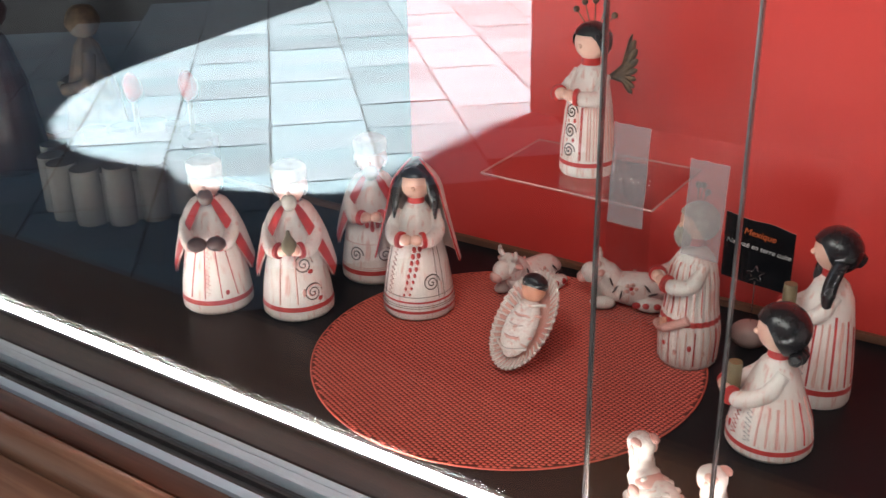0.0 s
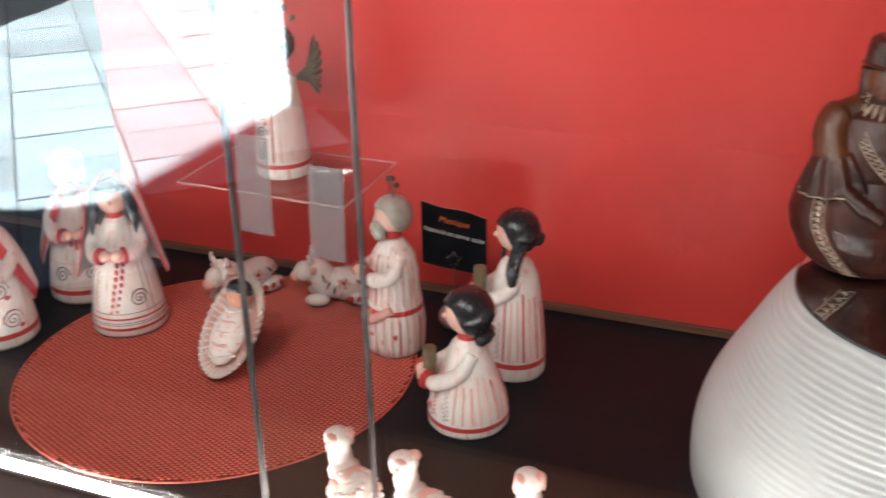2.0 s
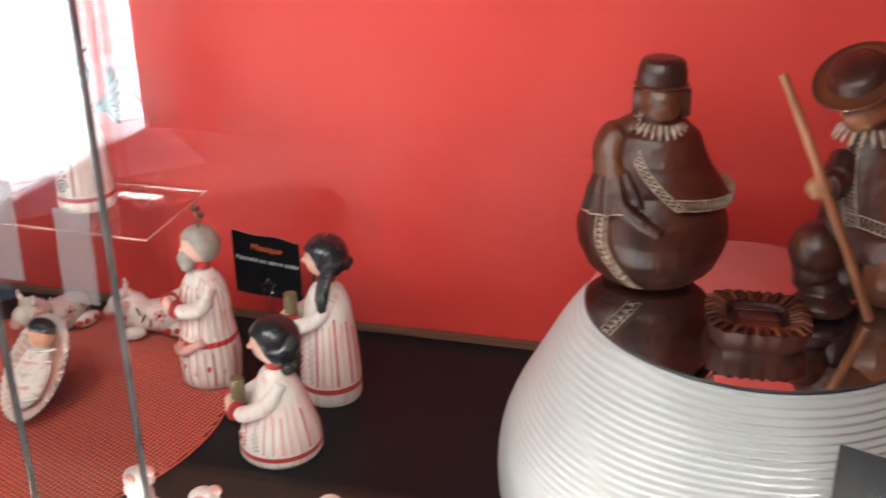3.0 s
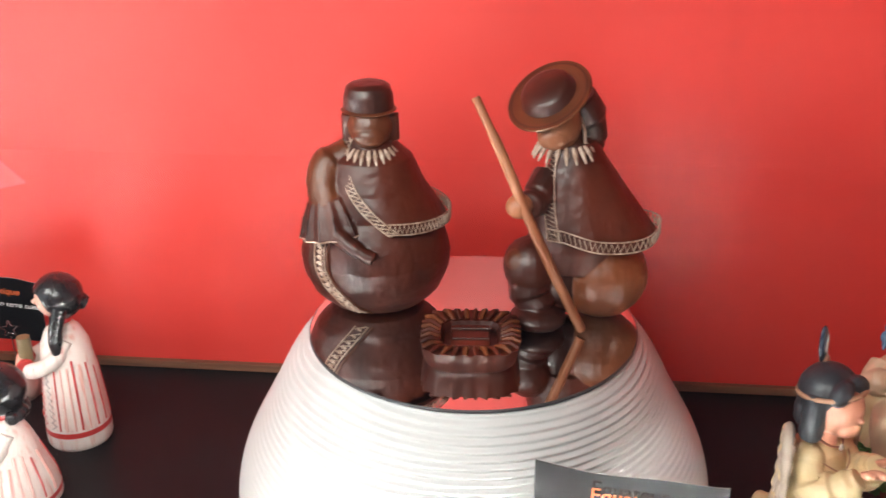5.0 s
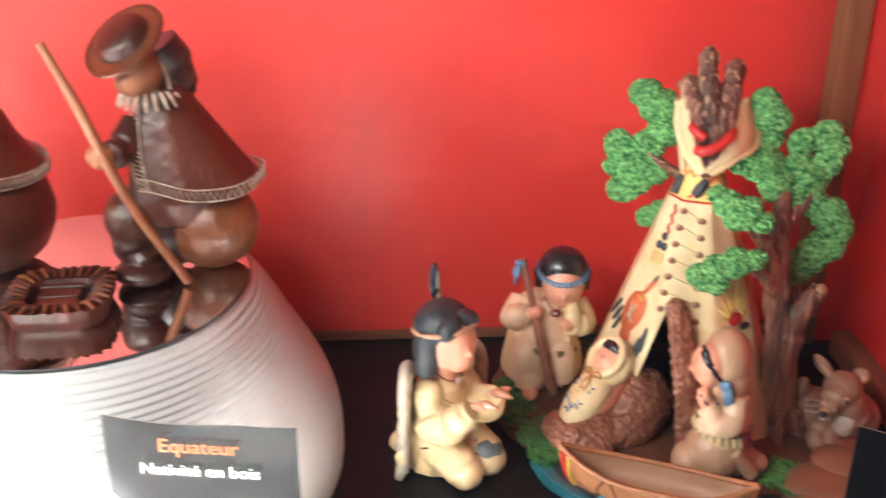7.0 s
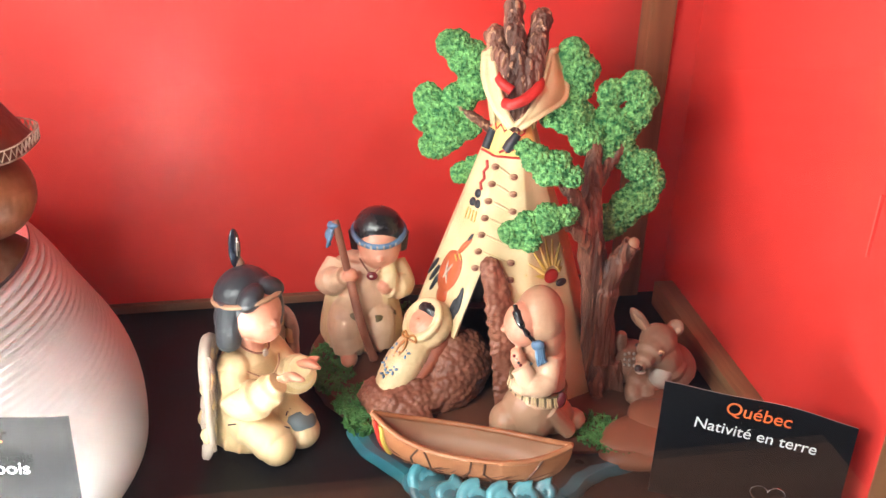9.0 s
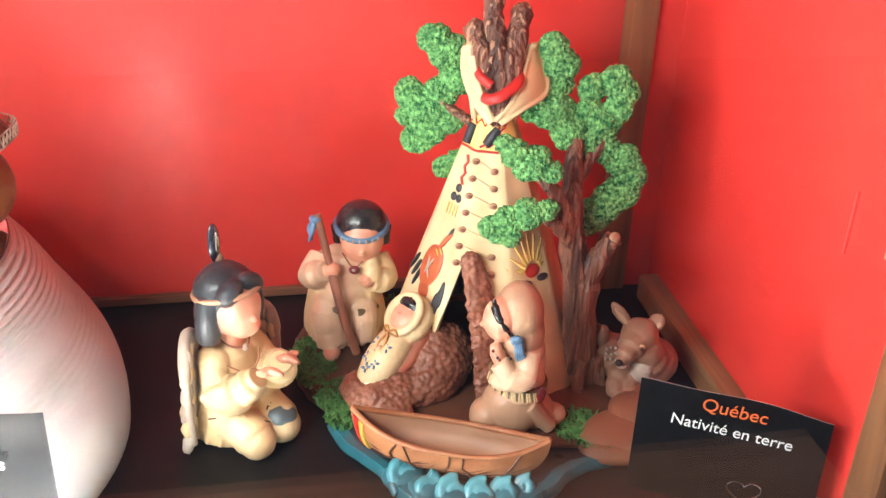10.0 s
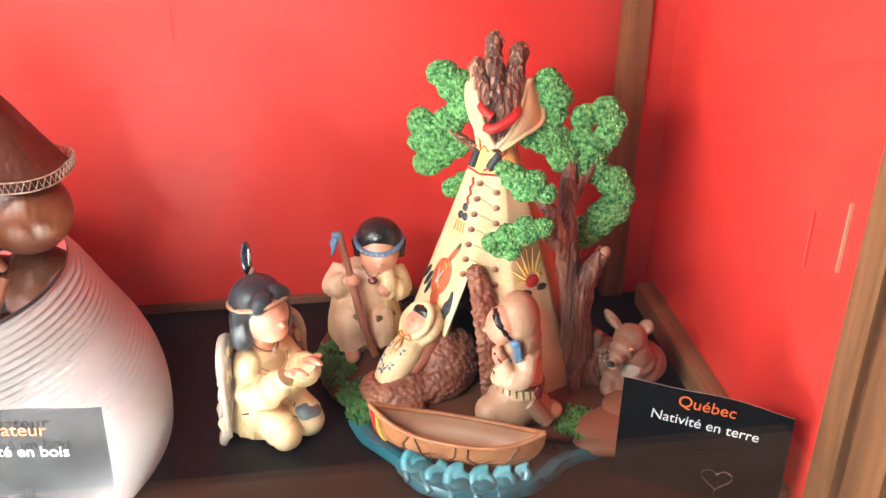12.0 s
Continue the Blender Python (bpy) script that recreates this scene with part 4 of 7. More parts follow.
def cow(x, y, deg, z=0.003):
    s = Sculpt(CLAY_WHITE)
    s.ball((0.006, 0, 0.019), (0.036, 0.017, 0.018), CLAY_WHITE, 24, 14, lump=0.12, freq=40)
    for d in (-1, 1):
        s.ball((-0.024, d * 0.013, 0.007), (0.013, 0.007, 0.007), CLAY_WHITE, 14, 8)
        s.ball((0.024, d * 0.013, 0.008), (0.016, 0.008, 0.008), CLAY_WHITE, 14, 8)
        s.tube(smooth_line([(-0.030, d * 0.008, 0.046), (-0.030, d * 0.013, 0.051), (-0.031, d * 0.012, 0.057)], 4), [0.003] * 5 + [0.002] * 3 + [0.001], CLAY_WHITE, 8)
        s.ball((-0.027, d * 0.013, 0.040), (0.004, 0.007, 0.003), CLAY_ROSE, 10, 8)
    s.tube(smooth_line([(-0.014, 0, 0.024), (-0.026, 0, 0.036), (-0.034, 0, 0.040)], 5), [0.014] * 5 + [0.0125] * 5 + [0.010], CLAY_WHITE, 16)
    s.ball((-0.038, 0, 0.034), (0.010, 0.0095, 0.011), CLAY_WHITE, 16, 12)
    s.ball((-0.046, 0, 0.029), (0.006, 0.0075, 0.006), CLAY_ROSE, 12, 8)
    for a, r, m in ((0, 0.0, SCARLET), (0, 0.005, CLAY_ROSE), (72, 0.005, CLAY_ROSE), (144, 0.005, CLAY_ROSE), (216, 0.005, CLAY_ROSE), (288, 0.005, CLAY_ROSE)):
        for d in (-1, 1):
            s.ball((0.004 + r * math.cos(radians(a)), d * 0.0165, 0.026 + r * math.sin(radians(a))), (0.0022, 0.0012, 0.0022), m, 8, 6)
    for px, pz, t in ((-0.012, 0.024, 60), (0.020, 0.027, -50), (0.026, 0.021, 20), (-0.016, 0.032, 110), (-0.006, 0.018, 80)):
        for d in (-1, 1):
            s.ball((px, d * 0.0158, pz), (0.0055, 0.0014, 0.0010), INK, 8, 6, Matrix.Rotation(radians(-t), 3, "Y"))
    for px in (0.010, 0.020, 0.030):
        for d in (-1, 1):
            s.ball((px, d * 0.0185, 0.009), (0.0045, 0.003, 0.0035), CLAY_RED, 10, 8)
    s.thing("clay_cow", pose(x, y, z, 0, 0, deg), "lying white clay cow with painted flowers", "figurine", "clay cattle")


cow(-0.372, 0.897, 70, 0.0032)
cow(-0.270, 0.918, 22, 0.0045)


def lamb(x, y, deg):
    s = Sculpt(CLAY_WHITE)
    s.ball((0.020, 0, 0.020), (0.026, 0.0155, 0.017), CLAY_WHITE, 24, 14, lump=0.15, freq=70)
    s.ball((0.012, 0, 0.030), (0.016, 0.012, 0.008), CLAY_ROSE, 16, 10, lump=0.2, freq=90)
    s.tube(smooth_line([(0.004, 0, 0.022), (-0.004, 0, 0.038), (-0.005, 0, 0.050)], 5), [0.013] * 4 + [0.010] * 4 + [0.009] * 3, CLAY_WHITE, 16)
    s.ball((-0.007, 0, 0.055), (0.0125, 0.0105, 0.0115), CLAY_WHITE, 20, 12, lump=0.12, freq=120)
    s.ball((-0.013, 0, 0.051), (0.006, 0.0075, 0.0085), CLAY_ROSE, 14, 10)
    for d in (-1, 1):
        s.ball((-0.004, d * 0.0105, 0.053), (0.003, 0.002, 0.006), CLAY_ROSE, 8, 6)
        s.ball((0.002, d * 0.010, 0.008), (0.012, 0.006, 0.008), CLAY_WHITE, 12, 8)
    s.ball((0.045, 0, 0.020), (0.006, 0.005, 0.005), CLAY_WHITE, 10, 8)
    for i in range(26):
        a, b = 2.4 * i, -0.2 + 1.2 * (i % 7) / 6
        p = Vector((0.020 + 0.0262 * math.cos(a) * math.cos(b), 0.0157 * math.sin(a) * math.cos(b), 0.020 + 0.0172 * math.sin(b)))
        s.ball(p, (0.0034, 0.0034, 0.0026), CLAY_WHITE if i % 3 else CLAY_ROSE, 8, 6)
    for d in (-1, 1):
        s.ball((-0.002, d * 0.008, 0.062), (0.006, 0.004, 0.004), CLAY_ROSE, 8, 6)
        s.ball((0.010, d * 0.013, 0.022), (0.010, 0.0035, 0.007), CLAY_ROSE, 10, 8)
    s.thing("clay_lamb", pose(x, y, 0, 0, 0, deg) @ Matrix.Diagonal((0.94, 0.94, 0.88, 1)), "small white clay lamb with a pink wash", "figurine", "clay lambs")


lamb(-0.124, 0.632, -35)
lamb(-0.065, 0.622, -20)
lamb(0.022, 0.630, -60)


def stroke(pts, r, m, name, parent, seg=6):
    return Sculpt().tube(pts, r, m, seg).part(name, parent)


def lettering(text, size, m, parent, at, name="lettering"):
    c = bpy.data.curves.new(name, "FONT")
    c.body, c.size, c.align_x, c.extrude = text, size, "CENTER", 0.0001
    tmp = bpy.data.objects.new(name, c)
    scene.collection.objects.link(tmp)
    me = bpy.data.meshes.new_from_object(tmp.evaluated_get(bpy.context.evaluated_depsgraph_get()))
    bpy.data.objects.remove(tmp)
    me.materials.clear()
    me.materials.append(m)
    ob = new(name, me)
    ob.parent = parent
    ob.matrix_local = pose(*at, 90, 0, 0)
    return ob


def sign(m, w, h, title, line, label, clip, foot=None, bend=0.004, lean=0.0, skew=0.0, title_size=0.013, line_size=0.0115, rise=0.0, face=None):
    """A curled black card held by a wire clip; local x along the card, z up, -y its face. The origin is the card's lower edge."""
    top = empty("sign_card", m, label, "sign")
    s = Sculpt(CARD_BLACK)
    rows_f, rows_b = [], []
    for i in range(9):
        k = i / 8
        z = h * k
        row = []
        for j in range(17):
            u = -0.5 + j / 16
            row.append(Vector((w * u, lean * k - bend * (1 - 4 * u * u) + 0.0012 * math.sin(5 * u + 2 * k), z + skew * u + 0.001 * math.sin(9 * u) * k)))
        rows_f.append(row)
        rows_b.append([p + Vector((0, 0.0006, 0)) for p in row])
    s.grid(rows_f, face or CARD_BLACK, False)
    s.grid([rows_f[0], rows_b[0]], CARD_EDGE, False)
    s.grid(rows_b, CARD_BLACK, False)
    s.grid([rows_f[-1], rows_b[-1]], CARD_EDGE, False)
    s.grid([[r[0] for r in rows_f], [r[0] for r in rows_b]], CARD_EDGE, False)
    s.grid([[r[-1] for r in rows_f], [r[-1] for r in rows_b]], CARD_EDGE, False)
    s.part("card", top)
    tilt = math.degrees(math.atan2(skew, w)) if skew else 0
    for text, size, mm, zz, xx in ((title, title_size, PRINT_ORANGE, h * (0.77 + rise), 0.0), (line, line_size, PRINT_WHITE, h * (0.57 + 1.25 * rise), 0.0)):
        if text:
            ob = lettering(text, size, mm, top, (xx, 0, zz), "lettering")
            ob.matrix_local = pose(xx, lean * zz / h - max(bend, 0.0) - 0.0024, zz, 90 - math.degrees(math.atan2(lean, h)), 0, 0) @ pose(0, 0, 0, 0, 0, tilt)
    return top


mex = sign(pose(-0.139, 0.905, 0.066, 0, 0, 14), 0.062, 0.062, "Mexique", "Nativité en terre cuite", "black card sign in a star-shaped wire clip", "star", skew=-0.014, bend=0.001, title_size=0.0085, line_size=0.0065)
star = []
for i in range(11):
    a, r = radians(90 + 36 * i), 0.0085 if i % 2 == 0 else 0.0036
    star.append((r * math.cos(a), -0.0035, 0.012 + r * math.sin(a)))
stroke(star, 0.0005, WIRE, "clip", mex)
stroke([(0, -0.002, 0.004), (0, 0.001, -0.05)], 0.0006, WIRE, "stem", mex)
Sculpt().ball((0, 0.002, -0.052), (0.018, 0.016, 0.0135), STONE, 24, 14, lump=0.1, freq=50).part("foot", mex, "rounded reddish stone foot")

# far figures behind the reflections
log = empty("log_stump", pose(-0.975, 0.875, 0), "weathered grey log stump made of upright sticks", "stump")
for i in range(15):
    a = 2 * math.pi * i / 15
    r = 0.017 + 0.003 * random.random()
    Sculpt().tube([(0.098 * math.cos(a), 0.098 * math.sin(a), 0), (0.097 * math.cos(a), 0.097 * math.sin(a), 0.05), (0.098 * math.cos(a), 0.098 * math.sin(a), 0.072 + 0.006 * random.random())],
                  [r, r * 1.05, r], LOG_BARK, 10).part("stick", log)
Sculpt().lathe([(0.098, 0.001), (0.098, 0.066)], LOG_BARK, seg=30).part("core", log)


def wooden_far(x, y, h, m, label):
    s = Sculpt(m)
    s.lathe([(0.035 * h / 0.2, 0.0), (0.04 * h / 0.2, 0.01), (0.028 * h / 0.2, h * 0.5), (0.014 * h / 0.2, h * 0.74), (0.006, h * 0.8)], m, ripple=0.03, waves=12)
    s.ball((0, 0, h * 0.88), h * 0.1, m, 18, 12, lump=0.1, freq=80)
    for d in (-1, 1):
        s.tube(smooth_line([(d * 0.02, 0, h * 0.7), (d * 0.035, -0.01, h * 0.55), (d * 0.012, -0.04, h * 0.5)], 5), 0.009, m, 10)
    s.thing("wooden_figure", pose(x, y, 0.0, 0, 0, -30), label, "figurine")


wooden_far(-1.22, 0.86, 0.26, TEAK_DARK, "dark wooden figure standing at the window's far end")
wooden_far(-1.12, 0.94, 0.24, STRAW, "straw figure standing beside the dark wooden one")
for x, y, z in ((-1.02, 0.93, 0.125), (-0.93, 0.95, 0.135)):
    Sculpt().ball((0, 0, 0), (0.013, 0.012, 0.02), SCARLET, 16, 10, lump=0.2, freq=80).lathe([(0.004, -0.13 if z < 0.13 else -0.14), (0.003, 0)], OLIVE, seg=8).thing(
        "red_bud", pose(x, y, z + 0.006), "red paper bud on a thin stem", "decoration", "red buds")

# ---------------------------------------------------------------- carved wooden group on the white ball
BX, BY, MZ = 0.291, 0.798, 0.159
ball_stand = Sculpt(BALL_WHITE)
prof = []
for i in range(221):
    z = 0.0 + (MZ - 0.003) * i / 220
    r = math.sqrt(max(0.0, 0.1825 ** 2 - (z - 0.02) ** 2)) - 0.0095 * math.exp(-((z - 0.106) / 0.042) ** 2)
    rib = 0.00034 * max(0.0, min(1.0, (z - 0.05) / 0.05)) * math.sin(z * 2 * math.pi / 0.0047)
    prof.append((r + rib, z))
rows = []
for i, (r, z) in enumerate(prof):
    row = []
    for j in range(96):
        a = 2 * math.pi * j / 96
        k = max(0.0, (z - 0.05) / 0.1)
        sway = 0.00075 * k * math.sin(z * 2 * math.pi / 0.0047 + 9 * noise.noise(Vector((math.cos(a) * 1.3, math.sin(a) * 1.3, z * 8))))
        row.append(((r + sway) * math.cos(a), (r + sway) * math.sin(a), z))
    rows.append(row)
ball_stand.grid(rows, BALL_WHITE, True, (True, True))
ball_stand.thing("round_pedestal", pose(BX, BY, 0), "matt white bulging round pedestal with fine turned grooves", "pedestal", sharp=80)
mirror = Sculpt().lathe([(0.119, MZ - 0.0029), (0.1205, MZ - 0.002), (0.1205, MZ - 0.0008), (0.1195, MZ)], [ALU_DARK, ALU_DARK, ALU_DARK, MIRROR], seg=96)
mirror.thing("round_mirror", pose(BX, BY, 0), "round mirror plate lying on the white pedestal", "mirror", sharp=12)


def collar(s, z, r, n, m, tilt=0.35, length=0.010, at=(0, 0)):
    for i in range(n):
        a = radians(-150 + 300 * i / (n - 1)) - math.pi / 2
        p = Vector((at[0] + r * math.cos(a), at[1] + r * math.sin(a), z))
        q = p + Vector((math.cos(a) * length * 0.6, math.sin(a) * length * 0.6, -length * 0.8))
        s.tube([p, p.lerp(q, 0.5) + Vector((0, 0, 0.0012)), q], [0.0012, 0.0019, 0.0007], m, 6)


def braid(s, pts, m_line, m_zig, width=0.0035, off=0.0008):
    """A carved border: two rims and a zigzag between them, along points with (place, across)."""
    for side in (-1, 1):
        s.tube([p + w * width * side for p, w in pts], 0.0006, m_line, 6)
    zig = []
    for i, (p, w) in enumerate(pts):
        zig.append(p + w * width * (0.75 if i % 2 else -0.75))
    s.tube(zig, 0.0007, m_zig, 5)


def border_of(s, rows, width):
    """A carved border down the front edge of a mantle and on along its hem."""
    out = lambda p: Vector((p.x, p.y, 0)).normalized() * 0.0012
    down = [p + out(p) for p in smooth_line([r[1] for r in rows], 3)]
    braid(s, [(p, Vector((-p.y, p.x, 0)).normalized()) for p in down], CARVED_PALE, CARVED_PALE, width)
    hem = [p + out(p) + Vector((0, 0, width + 0.0008)) for p in smooth_line(rows[-1], 3)]
    braid(s, [(p, Vector((0, 0, 1))) for p in hem], CARVED_PALE, CARVED_PALE, width)


def carved_woman():
    s = Sculpt(TEAK)
    # round skirt
    sk = [(0.016, 0.0), (0.034, 0.003), (0.047, 0.014), (0.0545, 0.030), (0.0565, 0.044), (0.053, 0.060), (0.046, 0.075), (0.036, 0.090)]
    s.lathe([(radius_at(sk, z), z) for z in arc(0.0, 0.090, 24)], TEAK, seg=56, flat=(1.0, 0.88), at=(-0.002, 0, 0))
    g = Gown(s, sk, (1.0, 0.88))
    # trunk
    s.lathe([(0.046, 0.060), (0.045, 0.080), (0.040, 0.100), (0.032, 0.118), (0.018, 0.130), (0.010, 0.134)], TEAK, seg=44, flat=(0.95, 0.86), at=(-0.003, 0, 0))
    # shawl: over one shoulder, open down the front
    rows = []
    for i in range(15):
        k = i / 14
        row = []
        for j in range(29):
            u = j / 28
            a0 = -152 + 78 * k ** 1.15
            a = radians(a0 + (80 - a0) * u)
            z = 0.1335 + (0.0735 - 0.010 * math.sin(math.pi * min(1.0, u * 1.3)) * 0.3 - 0.1335) * k
            r = 0.0140 + 0.0365 * k ** 0.85 + 0.0050 * k ** 1.4 * max(0.0, math.cos(a)) ** 2
            row.append(Vector((-0.004 + 0.002 * k + r * math.cos(a), r * math.sin(a) * 0.90 - 0.002 * k, z)))
        rows.append(row)
    s.shell(rows, TEAK, -0.0030)
    # near arm: bare rounded upper arm, gathered sleeve
    s.tube(smooth_line([(-0.018, -0.004, 0.121), (-0.0325, -0.009, 0.113), (-0.0350, -0.016, 0.099), (-0.0310, -0.024, 0.086)], 5), [0.0115] * 4 + [0.0140] * 6 + [0.0135] * 6, TEAK_LIGHT, 20)
    sleeve = []
    for r, z, x, y in ((0.0150, 0.094, -0.0325, -0.021), (0.0205, 0.084, -0.0300, -0.022), (0.0250, 0.072, -0.0275, -0.023), (0.0262, 0.0690, -0.0272, -0.0235)):
        sleeve.append([Vector((x + r * (1 + 0.045 * math.cos(13 * a)) * math.cos(a), y + r * (1 + 0.045 * math.cos(13 * a)) * math.sin(a) * 0.9, z + 0.004 * math.cos(a))) for a in arc(0, 2 * math.pi * 103 / 104, 104)])
    s.grid(sleeve, TEAK, True, (True, True))
    s.tube(smooth_line([(-0.026, -0.040, 0.072), (-0.010, -0.050, 0.064), (0.002, -0.053, 0.058)], 5), [0.0062] * 6 + [0.0052] * 5, TEAK, 12)
    # head, plaited hair, hat
    s.tube([(-0.002, 0.0, 0.126), (-0.002, -0.002, 0.140)], 0.0105, TEAK, 14)
    s.ball((-0.002, -0.0055, 0.1425), (0.0158, 0.0160, 0.0165), TEAK_LIGHT, 26, 18)
    s.ball((-0.002, -0.0150, 0.1370), (0.0118, 0.0090, 0.0085), TEAK_LIGHT, 18, 12)
    s.ball((-0.003, 0.005, 0.1455), (0.0180, 0.0150, 0.0170), TEAK, 22, 14)
    for d in (-1, 1):
        s.tube([(-0.002 + d * 0.0155, -0.004, 0.150), (-0.002 + d * 0.0165, -0.003, 0.131)], [0.0052, 0.0042], TEAK, 12)
    s.lathe([(0.0172, 0.1520), (0.0182, 0.1545), (0.0176, 0.1640), (0.0160, 0.1700), (0.0120, 0.1725), (0.004, 0.1735)], TEAK_DARK, at=(-0.003, -0.002, 0), seg=36)
    s.melt(0.0009, 2, 0.00035, 120)
    s.lathe([(0.0184, 0.1520), (0.0200, 0.1532), (0.0188, 0.1545)], TEAK_LIGHT, at=(-0.003, -0.002, 0), seg=36)
    # carved borders
    border = []
    for i in range(30):
        k = i / 29
        d, z = -44 + 30 * k ** 2.0, 0.064 - 0.058 * k
        border.append((g.at(d, z, 0.0004) + Vector((-0.002, 0, 0)), (g.at(d + 6, z) - g.at(d - 6, z)).normalized()))
    braid(s, border, CARVED_PALE, CARVED_PALE, 0.0050)
    for p, w in border[::2]:
        s.ball(p, (0.0026, 0.0010, 0.0019), CARVED_PALE, 8, 6, Matrix.Rotation(radians(-38), 3, "Z"))
    s.tube([p + w * 0.0085 for p, w in border], 0.0007, TEAK_LIGHT, 6)
    border_of(s, rows, 0.0040)
    collar(s, 0.1275, 0.0150, 21, CARVED_PALE, length=0.0115, at=(-0.002, -0.005))
    for j in range(0, 104, 8):
        s.tube([r[j] * 1.0 + Vector((0, 0, 0)) for r in sleeve[1:]], 0.0007, TEAK_DARK, 5)
    s.tube([*sleeve[-1], sleeve[-1][0]], 0.0007, CARVED_PALE, 6)
    s.thing("carved_woman", facing(0.217, 0.828, MZ, -4), "dark carved wooden woman in shawl and round hat", "figurine", "carved family")


carved_woman()


def carved_man():
    s = Sculpt(TEAK)
    # round haunch, raised knee, folded foot
    s.ball((0.0235, 0.002, 0.0325), (0.0340, 0.0315, 0.0330), TEAK_LIGHT, 32, 20)
    s.ball((-0.0290, -0.008, 0.0440), (0.0205, 0.0210, 0.0215), TEAK, 26, 16)
    s.ball((-0.0360, -0.013, 0.0490), (0.0120, 0.0130, 0.0120), TEAK_LIGHT, 18, 12)
    s.tube(smooth_line([(-0.0300, -0.010, 0.034), (-0.0280, -0.014, 0.020), (-0.0200, -0.020, 0.010)], 5), [0.0160] * 5 + [0.0140] * 5 + [0.0115], TEAK_DARK, 18)
    s.ball((-0.0240, -0.022, 0.0085), (0.0210, 0.0200, 0.0088), TEAK_DARK, 20, 12)
    s.ball((-0.006, 0.000, 0.032), (0.026, 0.022, 0.030), TEAK_DARK, 22, 14)
    # trunk
    s.lathe([(0.030, 0.042), (0.034, 0.060), (0.029, 0.090), (0.022, 0.115), (0.013, 0.130), (0.009, 0.138)], TEAK, seg=36, flat=(1, 0.85), at=(0.002, 0, 0))
    # poncho with a straight front edge and a flaring far corner
    rows = []
    for i in range(15):
        k = i / 14
        row = []
        for j in range(31):
            u = j / 30
            a0 = -146 + 26 * k
            a = radians(a0 + (95 - a0) * u)
            z = 0.1370 + (0.0690 + 0.004 * math.cos(a * 3) * k - 0.1370 - 0.006 * max(0.0, math.cos(a)) ** 3) * k
            r = 0.0155 + 0.0245 * k ** 0.8 + 0.0215 * k ** 1.25 * max(0.0, math.cos(a)) ** 1.6 + 0.0010 * k * math.sin(8 * a)
            row.append(Vector((-0.002 + 0.003 * k + r * math.cos(a), r * math.sin(a) * 0.90, z)))
        rows.append(row)
    s.shell(rows, TEAK, -0.0032)
    # arm and hand
    s.tube(smooth_line([(-0.018, -0.008, 0.112), (-0.0270, -0.022, 0.100), (-0.0340, -0.033, 0.0990)], 5), [0.0120] * 5 + [0.0105] * 5 + [0.0092], TEAK_DARK, 16)
    s.ball((-0.0400, -0.0350, 0.0995), (0.0092, 0.0085, 0.0088), TEAK_PALE, 16, 10)
    # bowed head, hair behind
    s.tube([(-0.004, -0.002, 0.128), (-0.010, -0.006, 0.146)], 0.0110, TEAK, 14)
    s.ball((-0.0130, -0.0075, 0.1500), (0.0160, 0.0165, 0.0180), TEAK_PALE, 26, 18)
    s.ball((-0.0165, -0.0170, 0.1440), (0.0115, 0.0085, 0.0100), TEAK_PALE, 18, 12)
    s.tube(smooth_line([(0.000, 0.002, 0.165), (0.010, 0.006, 0.148), (0.0135, 0.009, 0.128)], 5), [0.0140] * 5 + [0.0110] * 4 + [0.0085] * 2, TEAK_DARK, 18)
    s.melt(0.0009, 2, 0.00035, 120)
    border_of(s, rows, 0.0042)
    collar(s, 0.1365, 0.0150, 17, CARVED_PALE, length=0.0125, at=(-0.008, -0.006))
    s.tube(smooth_line([(0.001, -0.010, 0.158), (0.005, -0.0085, 0.146), (0.006, -0.0085, 0.136)], 5), 0.0012, CARVED_PALE, 6)
    # broad shallow hat tipped forward
    tip = Matrix.Rotation(radians(-30), 3, "Y") @ Matrix.Rotation(radians(26), 3, "X")
    hat = Vector((-0.0195, -0.0080, 0.1690))
    s.lathe([(0.012, -0.004), (0.0240, -0.0025), (0.0295, 0.0000), (0.0302, 0.0016), (0.0280, 0.0022), (0.0215, 0.0008), (0.0195, 0.0024), (0.0180, 0.0080), (0.0140, 0.0105), (0.0060, 0.0116)], TEAK, at=hat, seg=48, turn=tip)
    s.lathe([(0.0294, -0.0004), (0.0308, 0.0006), (0.0303, 0.0020)], TEAK_LIGHT, at=hat, seg=48, turn=tip)
    s.thing("carved_man", facing(0.361, 0.818, MZ, -4), "kneeling carved wooden man in poncho and broad hat", "figurine", "carved family")


carved_man()
staff = Sculpt().tube(smooth_line([(0.2927, 0.7932, 0.3309), (0.3129, 0.7846, 0.2904), (0.3282, 0.7756, 0.2572), (0.3449, 0.7718, 0.2213), (0.3702, 0.7866, 0.1625)], 6), [0.0030] * 4 + [0.0036] * 21, TEAK_PALE, 12)
staff.thing("wooden_staff", STILL, "bent brown wooden staff leaning in the hand", "staff")


